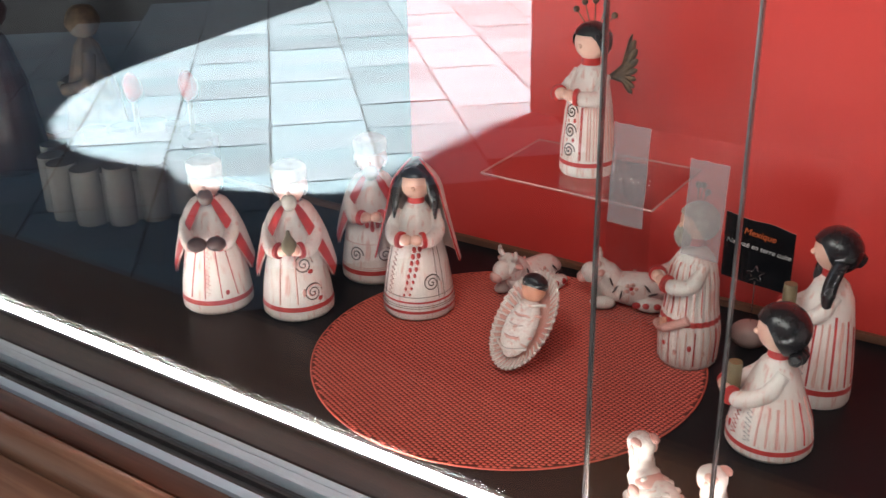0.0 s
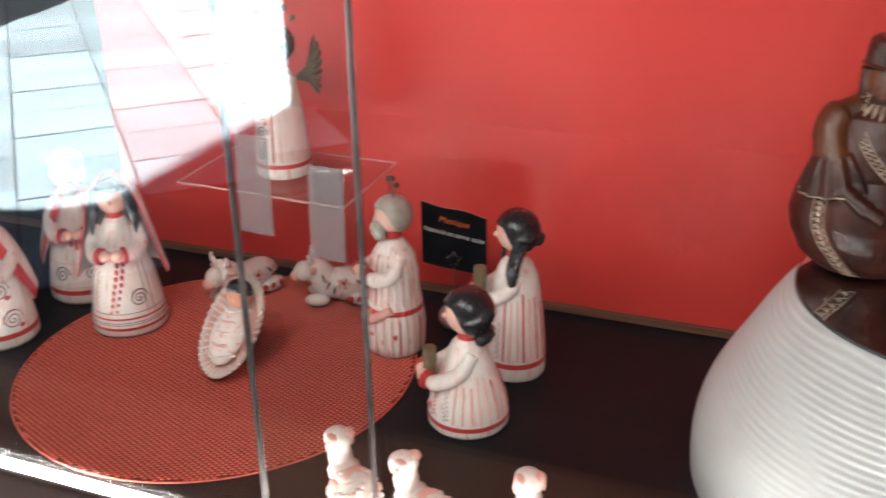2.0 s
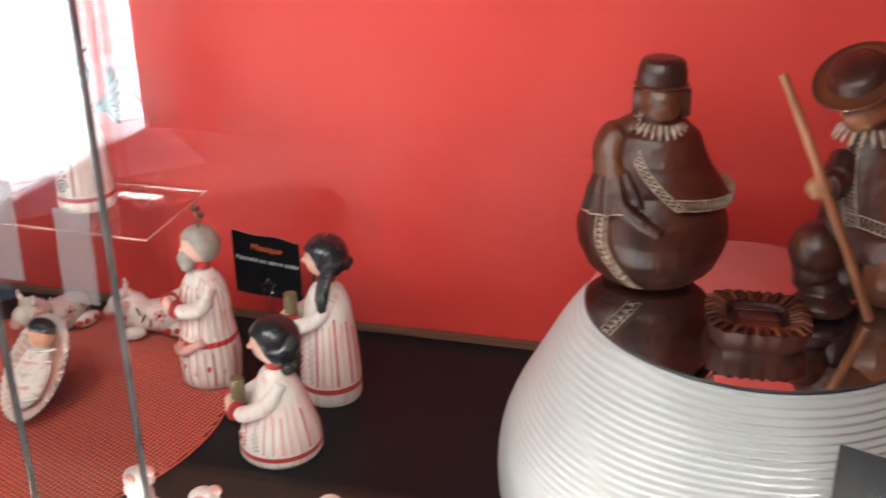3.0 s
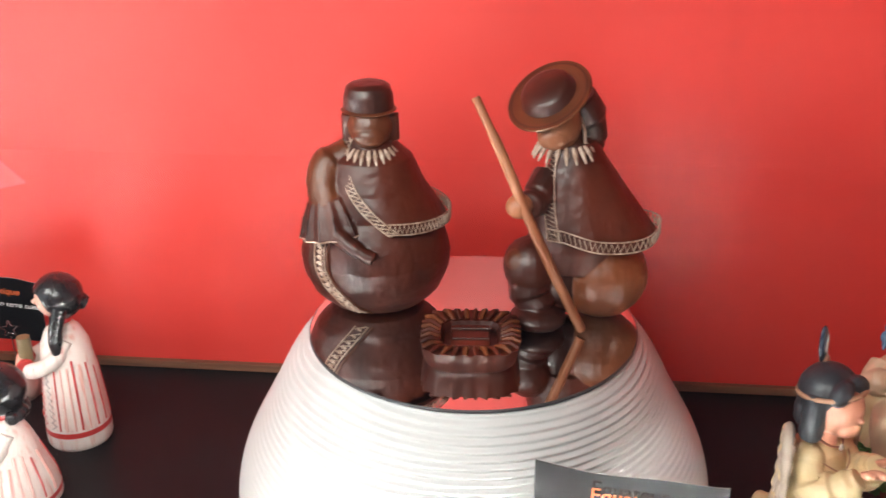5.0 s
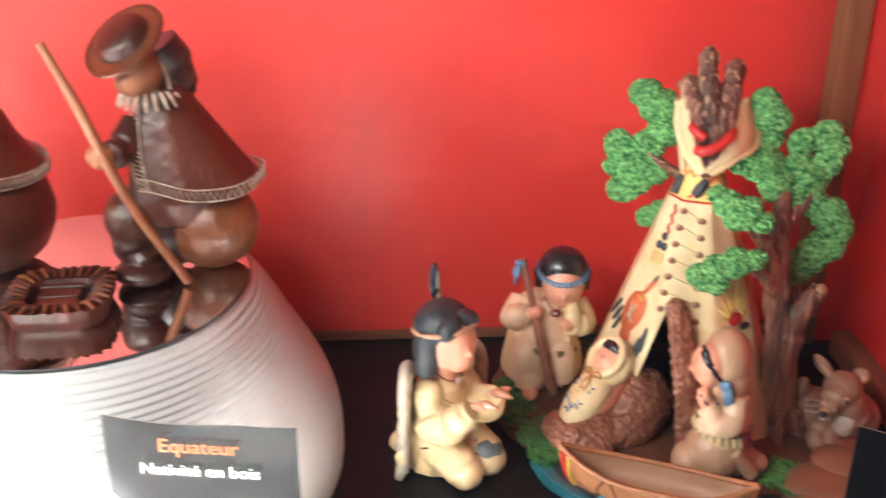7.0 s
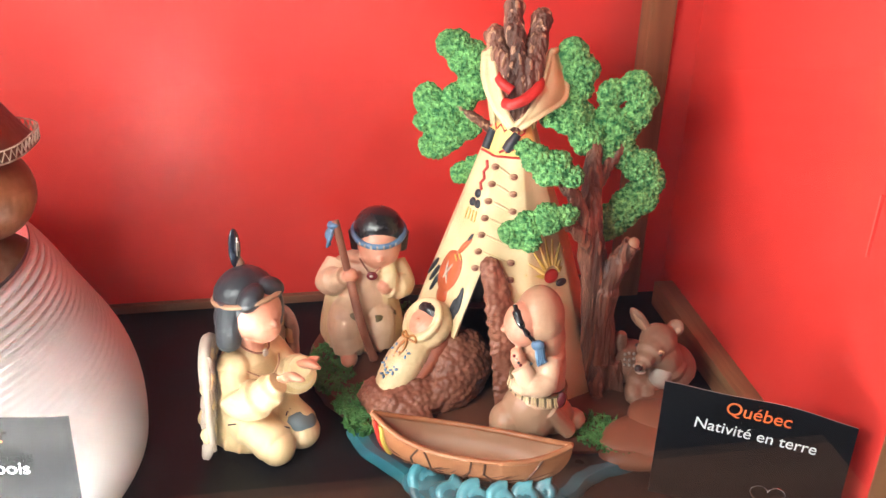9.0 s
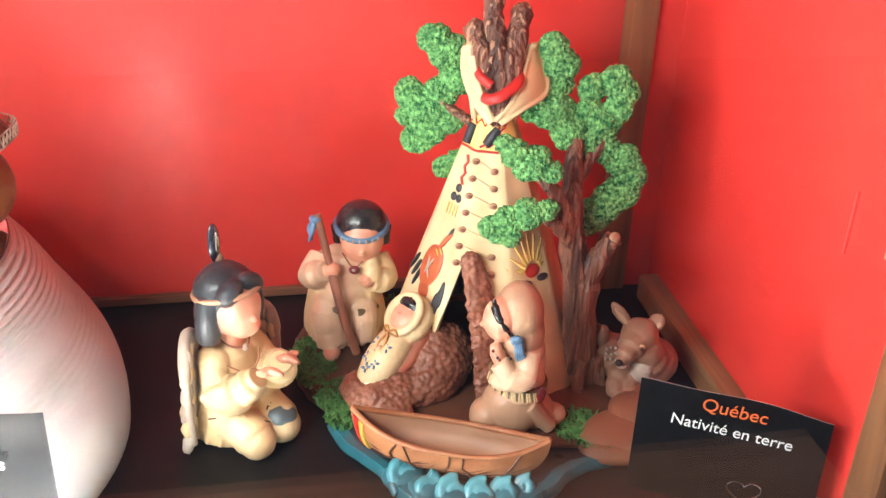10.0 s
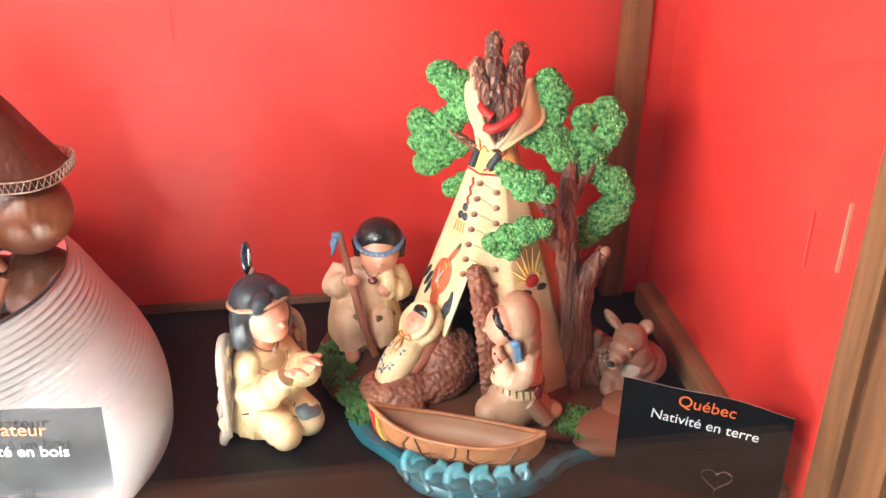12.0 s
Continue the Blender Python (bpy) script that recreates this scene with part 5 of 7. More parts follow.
def wooden_cradle():
    s = Sculpt(TEAK)
    w, d = 0.032, 0.027
    outer = []
    for z, k in ((0.0, 0.86), (0.004, 0.95), (0.012, 1.0), (0.018, 1.02)):
        row = []
        for j in range(64):
            a = 2 * math.pi * j / 64
            c, q = math.cos(a), math.sin(a)
            p = (abs(c) ** 4 + abs(q) ** 4) ** -0.25
            f = 1 + 0.03 * math.cos(20 * a) * (z > 0.01)
            row.append((w * k * f * c * p, d * k * f * q * p, z))
        outer.append(row)
    inner = [[(x * 0.62, y * 0.62, 0.016) for x, y, z in outer[-1]], [(x * 0.55, y * 0.55, 0.009) for x, y, z in outer[-1]]]
    s.grid(outer + inner, [TEAK, TEAK, TEAK, TEAK, TEAK_DARK], True, (True, True))
    for j in range(30):
        a = 2 * math.pi * j / 30
        p = (abs(math.cos(a)) ** 4 + abs(math.sin(a)) ** 4) ** -0.25
        u = Vector((w * math.cos(a) * p, d * math.sin(a) * p, 0))
        s.tube([u * 0.64 + Vector((0, 0, 0.0172)), u * 0.86 + Vector((0, 0, 0.0205)), u * 1.03 + Vector((0, 0, 0.0185))], [0.0014, 0.0021, 0.0012], TEAK if j % 2 else TEAK_LIGHT, 6)
    s.box((-0.013, -0.013, 0.010), (0.013, 0.012, 0.0165), TEAK, bevel=0.003)
    s.tube([(-0.013, 0.006, 0.017), (0.013, 0.006, 0.017)], 0.0016, TEAK_DARK, 8)
    s.tube([(-0.012, -0.006, 0.017), (0.012, -0.006, 0.017)], 0.0012, TEAK_DARK, 8)
    s.thing("carved_cradle", pose(0.293, 0.752, MZ, 0, 0, 4) @ Matrix.Diagonal((1.04, 1.2, 0.9, 1)), "carved dark wooden cradle with a rayed rim", "figurine", "carved family")


wooden_cradle()
ecu = sign(pose(0.398, 0.641, 0.060, 0, 0, -5), 0.116, 0.082, "Equateur", "Nativité en bois", "glossy black card sign in a spiral wire clip", "spiral", skew=-0.004, bend=0.006, lean=0.004, title_size=0.0132, line_size=0.0112, rise=0.02, face=CARD_GLOSS)
spiral = [(0.0012 * (1 + i / 5) * math.cos(i * 0.55), -0.0085, 0.014 + 0.0010 * (1 + i / 5) * math.sin(i * 0.55)) for i in range(34)]
stroke(spiral, 0.0006, WIRE, "clip", ecu)
stroke([(0.004, -0.007, 0.006), (0.004, -0.002, -0.058)], 0.0007, WIRE, "stem", ecu)
Sculpt().lathe([(0.014, -0.0595), (0.014, -0.057), (0.003, -0.054)], WIRE, at=(0.004, -0.002, 0), seg=24).part("foot", ecu)

# ---------------------------------------------------------------- painted resin group


def spin(x=0, y=0, z=0):
    return (Matrix.Rotation(radians(z), 3, "Z") @ Matrix.Rotation(radians(y), 3, "Y") @ Matrix.Rotation(radians(x), 3, "X"))


def kneeling_angel():
    s = Sculpt(CREAM)
    # long gown over folded legs
    s.lathe([(0.026, 0.0), (0.0305, 0.004), (0.031, 0.014), (0.028, 0.030), (0.0245, 0.046), (0.0225, 0.060), (0.019, 0.072), (0.010, 0.081)], CREAM, seg=40, flat=(1.0, 0.95), at=(0, 0.004, 0))
    for d in (-1, 1):
        s.tube(smooth_line([(d * 0.010, 0.004, 0.028), (d * 0.0125, -0.018, 0.021), (d * 0.0125, -0.035, 0.0145)], 6), [0.018] * 6 + [0.0155] * 6 + [0.0140], CREAM, 20)
        s.ball((d * 0.0125, -0.035, 0.0135), (0.0140, 0.013, 0.0135), CREAM, 18, 12)
        s.tube([(d * 0.014, 0.012, 0.008), (d * 0.015, 0.040, 0.007)], [0.011, 0.008], CREAM, 14)
        s.ball((d * 0.0165, 0.001, 0.069), (0.012, 0.013, 0.012), CREAM, 16, 12)
    for i in range(8):
        a = radians(150 + 20 * i)
        s.tube(smooth_line([(0.0215 * math.cos(a), 0.004 + 0.0205 * math.sin(a), 0.052), (0.0272 * math.cos(a + 0.08), 0.004 + 0.0258 * math.sin(a + 0.08), 0.030), (0.0305 * math.cos(a), 0.004 + 0.0290 * math.sin(a), 0.005)], 4), [0.0012] * 4 + [0.0022] * 4 + [0.0030], CREAM, 8)
    # wide sleeves, open hands held out
    for d, lift in ((-1, 0.0), (1, 0.002)):
        s.tube(smooth_line([(d * 0.019, 0.000, 0.068), (d * 0.0235, -0.012, 0.052), (d * 0.019, -0.026, 0.056), (d * 0.011, -0.038, 0.070 + lift)], 6), [0.0105] * 5 + [0.0145] * 8 + [0.0115] * 4 + [0.0085] * 2, CREAM, 18)
        s.tube(smooth_line([(d * 0.010, -0.040, 0.073 + lift), (d * 0.0085, -0.049, 0.0785 + lift), (d * 0.0075, -0.060, 0.080 + lift)], 4), [0.0052] * 3 + [0.0060] * 3 + [0.0048, 0.0036, 0.0022], SKIN, 12, 0.55)
        s.tube([(d * 0.012, -0.046, 0.079 + lift), (d * 0.0155, -0.052, 0.081 + lift)], [0.0026, 0.0017], SKIN, 8)
    # neck, head a little raised, smooth bobbed hair
    s.tube([(0, 0.0, 0.074), (0, -0.002, 0.090)], 0.0085, SKIN, 14)
    s.ball((0, -0.006, 0.110), (0.0188, 0.0185, 0.0215), SKIN, 28, 18)
    s.ball((0, -0.015, 0.099), (0.0125, 0.0105, 0.0095), SKIN, 18, 12)
    s.ball((0, -0.0252, 0.107), (0.0026, 0.0032, 0.0026), SKIN, 10, 8)
    s.ball((0, 0.003, 0.1185), (0.0228, 0.0212, 0.0218), SLATE_HAIR, 30, 18)
    for d in (-1, 1):
        s.tube(smooth_line([(d * 0.0165, 0.000, 0.122), (d * 0.0205, -0.001, 0.106), (d * 0.0195, 0.000, 0.088)], 5), [0.0085] * 5 + [0.0088] * 5 + [0.0075], SLATE_HAIR, 14)
        s.ball((d * 0.0095, -0.0135, 0.1275), (0.0115, 0.0075, 0.0075), SLATE_HAIR, 16, 10, spin(0, d * 34))
    s.ball((0, 0.011, 0.102), (0.0205, 0.0125, 0.020), SLATE_HAIR, 22, 14)
    s.melt(0.0009, 4, 0.00022, 130)
    # combed lines in the hair, head band, feather
    s.tube([(0.0236 * math.cos(a), 0.0005 + 0.0224 * math.sin(a), 0.1215 - 0.0045 * math.sin(a)) for a in arc(0, 2 * math.pi, 41)], 0.0019, TAN, 8)
    s.ball((0.003, 0.014, 0.151), (0.0052, 0.0026, 0.0145), NAVY_GLOSS, 16, 12, spin(-6, 4))
    # two thin pale bars paint the highlight on the dark feather
    s.tube([(0.0025, 0.0112, 0.146), (0.0030, 0.0110, 0.160)], 0.0005, PLUME, 6)
    s.tube([(0.0045, 0.0115, 0.149), (0.0048, 0.0115, 0.156)], 0.0004, PLUME, 6)
    s.ball((0.005, 0.013, 0.1385), (0.0042, 0.004, 0.0055), FAWN, 12, 8, lump=0.2, freq=300)
    s.tube([(0.0105 * math.cos(a), -0.002 + 0.0118 * math.sin(a), 0.0845 + 0.005 * math.sin(a)) for a in arc(0, 2 * math.pi, 25)], 0.0008, RUST, 6)
    s.ball((0, -0.0145, 0.079), (0.0026, 0.0016, 0.003), PLUME, 10, 8)
    s.tube(smooth_line([(-0.0165, -0.011, 0.0705), (-0.004, -0.020, 0.062), (0.008, -0.018, 0.066), (0.0165, -0.010, 0.0705)], 5), 0.0007, TAN, 5)
    # torn hem with stitches and a slate patch over one knee
    s.ball((0.0125, -0.0345, 0.0225), (0.0125, 0.0115, 0.0080), SLATE, 22, 14, spin(30, 20, -14), lump=0.12, freq=120)
    s.tube([(0.002 + 0.0020 * i, -0.0300 + 0.0006 * i, 0.0305 + (0.0022 if i % 2 else 0.0)) for i in range(9)], 0.0006, INK, 5)
    s.tube([(-0.0315 + 0.0035 * i, -0.006 - 0.0042 * i, 0.0300 + 0.0012 * (i % 2) - 0.0003 * i) for i in range(9)], 0.00055, INK, 5)
    # folded wings of short overlapping feathers
    for d in (-1, 1):
        for j in range(5):
            for i in range(6 if d < 0 else 5):
                p = Vector((d * (0.019 + 0.0052 * j + 0.0008 * i), 0.019 - 0.0042 * j, 0.080 + 0.006 * math.sin(0.8 * j) - 0.0135 * i))
                s.ball(p, (0.0046, 0.0036, 0.0094), PLUME if (i + 2 * j) % 3 else CREAM, 10, 7, spin(-4, -d * (4 + 3 * j), d * 38), lump=0.22, freq=260)
        s.tube(smooth_line([(d * 0.014, 0.018, 0.080), (d * 0.028, 0.012, 0.094), (d * 0.040, 0.003, 0.084), (d * 0.043, 0.000, 0.056), (d * 0.041, 0.001, 0.024 if d > 0 else 0.010)], 5), [0.0034] * 6 + [0.0042] * 8 + [0.0030] * 7, PLUME, 10)
    s.thing("kneeling_angel", facing(0.552, 0.788, 0, -42), "kneeling cream resin angel with dark hair and feather", "figurine", "painted resin nativity")


kneeling_angel()

# ground of the group
BZ = 0.012
base = empty("diorama_base", STILL, "painted base with soil, grass, rock and blue water", "base")
soil = smooth_line([(0.594, 0.868, 0), (0.602, 0.826, 0), (0.622, 0.790, 0), (0.640, 0.766, 0), (0.70, 0.738, 0), (0.77, 0.722, 0), (0.805, 0.716, 0), (0.838, 0.702, 0), (0.868, 0.722, 0),
                    (0.878, 0.760, 0), (0.876, 0.815, 0), (0.868, 0.87, 0), (0.83, 0.912, 0), (0.76, 0.93, 0), (0.67, 0.937, 0), (0.612, 0.915, 0), (0.594, 0.868, 0)], 4)[:-1]
s = Sculpt(SOIL)
c = Vector((0.74, 0.83, 0))
rows = []
for k, z in ((1.0, 0.0), (1.0, 0.006), (0.985, 0.0105), (0.93, 0.0125), (0.6, 0.0125), (0.2, 0.012)):
    rows.append([(c.x + (p.x - c.x) * k + 0.002 * noise.noise(p * 90 + Vector((0, 0, z * 200))), c.y + (p.y - c.y) * k, z + 0.002 * noise.noise(p * 60) * (z > 0.01) * (k > 0.3)) for p in soil])
s.grid(rows, SOIL, True, (True, True))
s.part("soil", base)
water = smooth_line([(0.618, 0.776, 0), (0.628, 0.748, 0), (0.648, 0.722, 0), (0.662, 0.690, 0), (0.690, 0.672, 0), (0.730, 0.668, 0), (0.762, 0.678, 0), (0.79, 0.700, 0), (0.826, 0.712, 0), (0.78, 0.742, 0), (0.70, 0.76, 0), (0.64, 0.79, 0), (0.618, 0.776, 0)], 5)[:-1]
s = Sculpt(WATER)
c = Vector((0.705, 0.728, 0))
rows = []
for k, z in ((1.0, 0.0), (1.01, 0.004), (0.97, 0.009), (0.86, 0.0095), (0.7, 0.009), (0.2, 0.009)):
    rows.append([(c.x + (p.x - c.x) * k, c.y + (p.y - c.y) * k + 0.001 * math.sin(p.x * 300), z) for p in water])
s.grid(rows, [WATER, WATER, WATER, WATER_DARK, WATER_DARK], True, (True, True))
s.part("water", base, "glossy blue water")
for x, y, r, d, lean in ((0.6655, 0.7080, 0.0105, 1, 30), (0.6790, 0.6930, 0.0095, -1, 20), (0.6960, 0.6845, 0.0105, 1, 8), (0.7140, 0.6800, 0.0100, 1, 0), (0.7310, 0.6805, 0.0090, 1, -10), (0.7460, 0.6850, 0.0070, 1, -18)):
    s = Sculpt(WATER)
    roll = pose(x, y, 0.0085, 0, 0, lean - 9).to_3x3() @ Matrix.Rotation(radians(48), 3, "X")
    pts = []
    for i in range(22):
        k = 1 - i / 25
        a = 3.3 * math.pi * i / 22 * d + 1.2
        pts.append(Vector((x, y, 0.0095)) + roll @ Vector((r * k * math.cos(a), r * k * math.sin(a), 0.003 * (1 - k))))
    s.tube(pts, [0.0046 - 0.0020 * i / 22 for i in range(22)], WATER_PALE, 10)
    s.ball((x, y + 0.002, 0.006), (r * 1.5, r * 1.25, 0.0085), WATER, 20, 12)
    s.tube(smooth_line([(x - r, y + 0.006, 0.010), (x - r * 0.9, y - 0.004, 0.008), (x - r * 0.6, y - 0.012, 0.003)], 4), [0.0030] * 5 + [0.0040] * 4, WATER, 10)
    s.melt(0.0009, 2)
    s.part("wave", base)
s = Sculpt(ROCK)
for x, y, z, rx, ry, rz in ((0.838, 0.728, 0.012, 0.036, 0.026, 0.010), (0.852, 0.742, 0.018, 0.026, 0.022, 0.008), (0.824, 0.716, 0.008, 0.026, 0.016, 0.009), (0.858, 0.772, 0.014, 0.022, 0.03, 0.010)):
    s.ball((x, y, z), (rx, ry, rz), ROCK, 28, 14, lump=0.25, freq=40)
s.part("rock", base, "reddish brown layered rock")
s = Sculpt(GRASS)
for cx, cy, rx, ry, n in ((0.612, 0.850, 0.018, 0.034, 420), (0.632, 0.800, 0.022, 0.024, 380), (0.628, 0.776, 0.012, 0.014, 120), (0.80, 0.740, 0.022, 0.020, 300), (0.812, 0.722, 0.016, 0.012, 160), (0.668, 0.932, 0.035, 0.012, 120), (0.70, 0.915, 0.02, 0.016, 80)):
    for _ in range(n):
        a, q = random.uniform(0, 2 * math.pi), math.sqrt(random.random())
        x, y = cx + rx * q * math.cos(a), cy + ry * q * math.sin(a)
        h, b = random.uniform(0.0015, 0.0042), random.uniform(0, 2 * math.pi)
        s.tube([(x, y, 0.009), (x + 0.0012 * math.cos(b), y + 0.0012 * math.sin(b), 0.0125 + h * 0.6), (x + 0.004 * math.cos(b), y + 0.004 * math.sin(b), 0.0125 + h)], [0.0011, 0.0009, 0.0002], GRASS, 4)
grass = s.part("grass", base)
tagged(grass, kind="stuff")


def lay(deg, tilt=0.0):
    """The turn that lays a flat thing on the tipi's slope."""
    return Matrix.Rotation(radians(deg), 3, "Z") @ Matrix.Rotation(radians(-19), 3, "X") @ Matrix.Rotation(radians(tilt), 3, "Y")


CORNERS = (-215, -170, -125, -80, -34, 16, 55, 100, 145, 190)


def tipi():
    top = empty("tipi", facing(0.7515, 0.855, BZ, 9), "cream painted tipi with bundled poles and open door", "tipi")
    ap, rb = 0.25, 0.0875

    def on(az, z, off=0.0006):
        """A place on the flat-sided cover; az is counted from the front."""
        az = (az + 190) % 360 - 190
        for a0, a1 in zip(CORNERS, CORNERS[1:]):
            if a0 <= az <= a1:
                half = radians((a1 - a0) / 2)
                f = 0.8 * math.cos(half) / math.cos(radians(az) - radians((a0 + a1) / 2)) + 0.2
                break
        r = rb * f * (1 - z / ap) + 0.0012 * math.sin(9 * radians(az) + 40 * z) * (1 - z / 0.23) + off
        return Vector((r * math.sin(radians(az)), -r * math.cos(radians(az)), z))

    # cover, and an inner sheet whose dark brown paints the shade inside
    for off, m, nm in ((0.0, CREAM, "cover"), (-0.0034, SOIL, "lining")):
        s = Sculpt(m)
        rows = []
        for i in range(27):
            z = 0.224 * i / 26
            gap = 19 * max(0.0, 1 - z / 0.108) ** 0.6 if z < 0.108 else 0.0
            rows.append([on(-22 + gap + (360 - 2 * gap) * j / 150, z, off) for j in range(151)])
        if nm == "cover":
            s.shell(rows, m, 0.0024)
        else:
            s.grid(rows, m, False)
        s.part(nm, top, "dark sheet for the shaded inside" if nm == "lining" else "", sharp=80)
    # smoke flaps turned out like a collar
    s = Sculpt(CREAM)
    for inner, outer, t in (([(-0.002, -0.031, 0.211), (0.009, -0.031, 0.226), (0.0165, -0.026, 0.243), (0.0215, -0.014, 0.262)],
                             [(0.002, -0.030, 0.2085), (0.018, -0.027, 0.2195), (0.0355, -0.014, 0.2300), (0.0265, -0.008, 0.2610)], 0.0030),
                            ([(-0.003, -0.031, 0.211), (-0.011, -0.032, 0.228), (-0.0165, -0.028, 0.245), (-0.0200, -0.018, 0.2640)],
                             [(-0.005, -0.030, 0.2085), (-0.0170, -0.022, 0.2220), (-0.0250, -0.018, 0.2420), (-0.0255, -0.016, 0.2590)], -0.0030)):
        a, b = smooth_line(inner, 6), smooth_line(outer, 6)
        rows = [[p.lerp(q, u) + Vector((0, -0.0035 * math.sin(math.pi * u) * min(1, k / 8), 0)) for u in arc(0, 1, 9)] for k, (p, q) in enumerate(zip(a, b))]
        s.shell(rows, CREAM, t)
        s.tube([r[-1] for r in rows], 0.0022, CREAM, 8)
        s.tube([r[0] for r in rows], 0.0018, CREAM, 8)
        s.tube(rows[-1], 0.0020, CREAM, 8)
    rows = []
    for i in range(7):
        k = i / 6
        rows.append([Vector(((0.0165 + 0.010 * k) * math.sin(radians(az)), -0.004 * k - (0.0165 + 0.008 * k) * math.cos(radians(az)), 0.198 + 0.058 * k)) for az in range(60, 301, 10)])
    s.shell(rows, CREAM, 0.0026)
    s.melt(0.0009, 3)
    s.part("smoke_flap", top)
    # bundled poles with deep bark
    for tip, r in (((-0.0050, 0.000, 0.2955), 0.0068), ((0.0165, 0.001, 0.2860), 0.0074), ((-0.0180, -0.004, 0.2745), 0.0078), ((-0.0035, -0.016, 0.2650), 0.0056), ((0.0080, -0.012, 0.2680), 0.0066)):
        s = Sculpt(BARK)
        t = Vector(tip)
        line = smooth_line([(-0.001 + t.x * 0.1, -0.023, 0.206), (t.x * 0.10, -0.028, 0.226), (t.x * 0.50 + 0.0012, -0.022 + t.y * 0.4, 0.226 + (t.z - 0.226) * 0.45), (t.x * 0.82 - 0.0010, -0.012 + t.y * 0.7, 0.226 + (t.z - 0.226) * 0.75), tip], 6)
        n = len(line)
        rr = [r * (0.45 + 0.55 * min(1.0, i / 10)) * (1 + 0.10 * math.sin(1.1 * i + 300 * r)) * (1 if i < n - 2 else 0.84 if i < n - 1 else 0.55) for i in range(n)]
        s.tube(line, rr, BARK, 16)
        s.melt(0.0007, 1, 0.0015, 380, TAN, 0.22, grain=0.12)
        s.part("pole", top)
    Sculpt(SCARLET).tube(smooth_line([(-0.0175, -0.020, 0.2475), (-0.0130, -0.0310, 0.2430), (-0.0060, -0.0350, 0.2385)], 5), 0.0036, SCARLET, 12).part("tie", top, "red tie")
    Sculpt(SCARLET).tube(smooth_line([(-0.0105, -0.0330, 0.2290), (-0.0060, -0.0375, 0.2295), (0.0030, -0.0375, 0.2335), (0.0120, -0.0320, 0.2400), (0.0140, -0.0240, 0.2430)], 5), 0.0040, SCARLET, 12).part("tie", top, "red tie")
    # painted band below the flaps
    s = Sculpt(YELLOW_PALE)
    s.grid([[on(d, z, 0.0010) for d in range(-74, 47, 6)] for z in (0.184, 0.190, 0.198, 0.206)], YELLOW_PALE, False)
    s.tube([on(d, 0.1835, 0.001) for d in range(-74, 47, 6)], 0.0010, SCARLET, 6)
    s.tube([on(d, 0.2010 + 0.0045 * (i % 2), 0.0012) for i, d in enumerate(range(-74, 40, 12))], 0.0008, SCARLET, 6)
    for d0, d1 in ((-26, 10), (-14, 24)):
        s.tube([on(d0 + (d1 - d0) * i / 6 + (5 if i % 2 else -3), 0.1865 + 0.0028 * i, 0.0014) for i in range(7)], 0.0009, SCARLET, 6)
    s.tube([on(-18, 0.188, 0.001), on(-8, 0.193, 0.001), on(6, 0.200, 0.001)], [0.0036, 0.0046, 0.0030], NAVY, 10)
    s.tube([on(-64, 0.186, 0.001), on(-62, 0.200, 0.001)], [0.004, 0.0036], NAVY, 10)
    s.part("painted_band", top, "yellow, red and navy painted band")
    # lacing pins in two rows, soft folds between them
    for i in range(7):
        z = 0.176 - 0.0122 * i
        for deg, dz in ((-31, 0.0), (0, -0.006)):
            pin = Sculpt(TAN).ball((0, 0, 0), (0.0032, 0.0014, 0.0027), TAN, 12, 6).part("pin", top)
            pin.location = on(deg, z + dz, 0.0006)
            slit = Sculpt(RUST).ball((0, 0, 0), (0.0022, 0.0010, 0.0016), RUST, 10, 5).part("slit", top)
            slit.location = on(deg, z + dz, 0.0014) + Vector((0.0005, -0.0004, -0.0004))
        Sculpt(CREAM).tube([on(-27 + 4 * q, z - 0.001 * q, -0.0004) for q in range(7)], [0.0004, 0.0011, 0.0014, 0.0012, 0.0012, 0.0010, 0.0004], CREAM, 6).part("fold", top)
    # emblems
    s = Sculpt(SCARLET)
    s.tube([on(-52 + 6 * (i % 2), 0.178 - 0.0042 * i, 0.001) for i in range(6)], 0.0011, SCARLET, 6)
    for d, z in ((-57, 0.146), (-47, 0.146), (-52, 0.153)):
        s.ball(on(d, z, 0.0), (0.0034, 0.0015, 0.0034), NAVY, 10, 8, lay(d))
    for d in (-60, -55, -50, -45):
        s.tube([on(d, 0.141, 0.0004), on(d, 0.133, 0.0004)], 0.0006, YELLOW, 5)
    s.part("emblem", top, "red zigzag over three navy dots")
    s = Sculpt(ORANGE)
    s.ball(on(-58, 0.091, -0.0014), (0.0120, 0.0034, 0.0200), ORANGE, 24, 16, lay(-58, 8))
    s.ball(on(-58, 0.072, -0.0008), (0.0075, 0.0026, 0.0080), ORANGE, 16, 10, lay(-58, 8))
    for d, z, q in ((-50, 0.112, 30), (-47, 0.116, 34)):
        s.ball(on(d, z, 0.0), (0.0022, 0.0015, 0.0075), ORANGE, 10, 8, lay(d, q))
    s.ball(on(-44, 0.121, 0.0), (0.0016, 0.0014, 0.0048), NAVY, 10, 8, lay(-44, 24))
    for q in (45, -45):
        s.tube([on(-58 + 5 * math.sin(radians(q + 8)) * u, 0.091 + 0.008 * u, 0.0026 - 0.0012 * abs(u)) for u in (-1, -0.5, 0, 0.5, 1)], [0.0005, 0.0010, 0.0012, 0.0010, 0.0005], PLUME, 6)
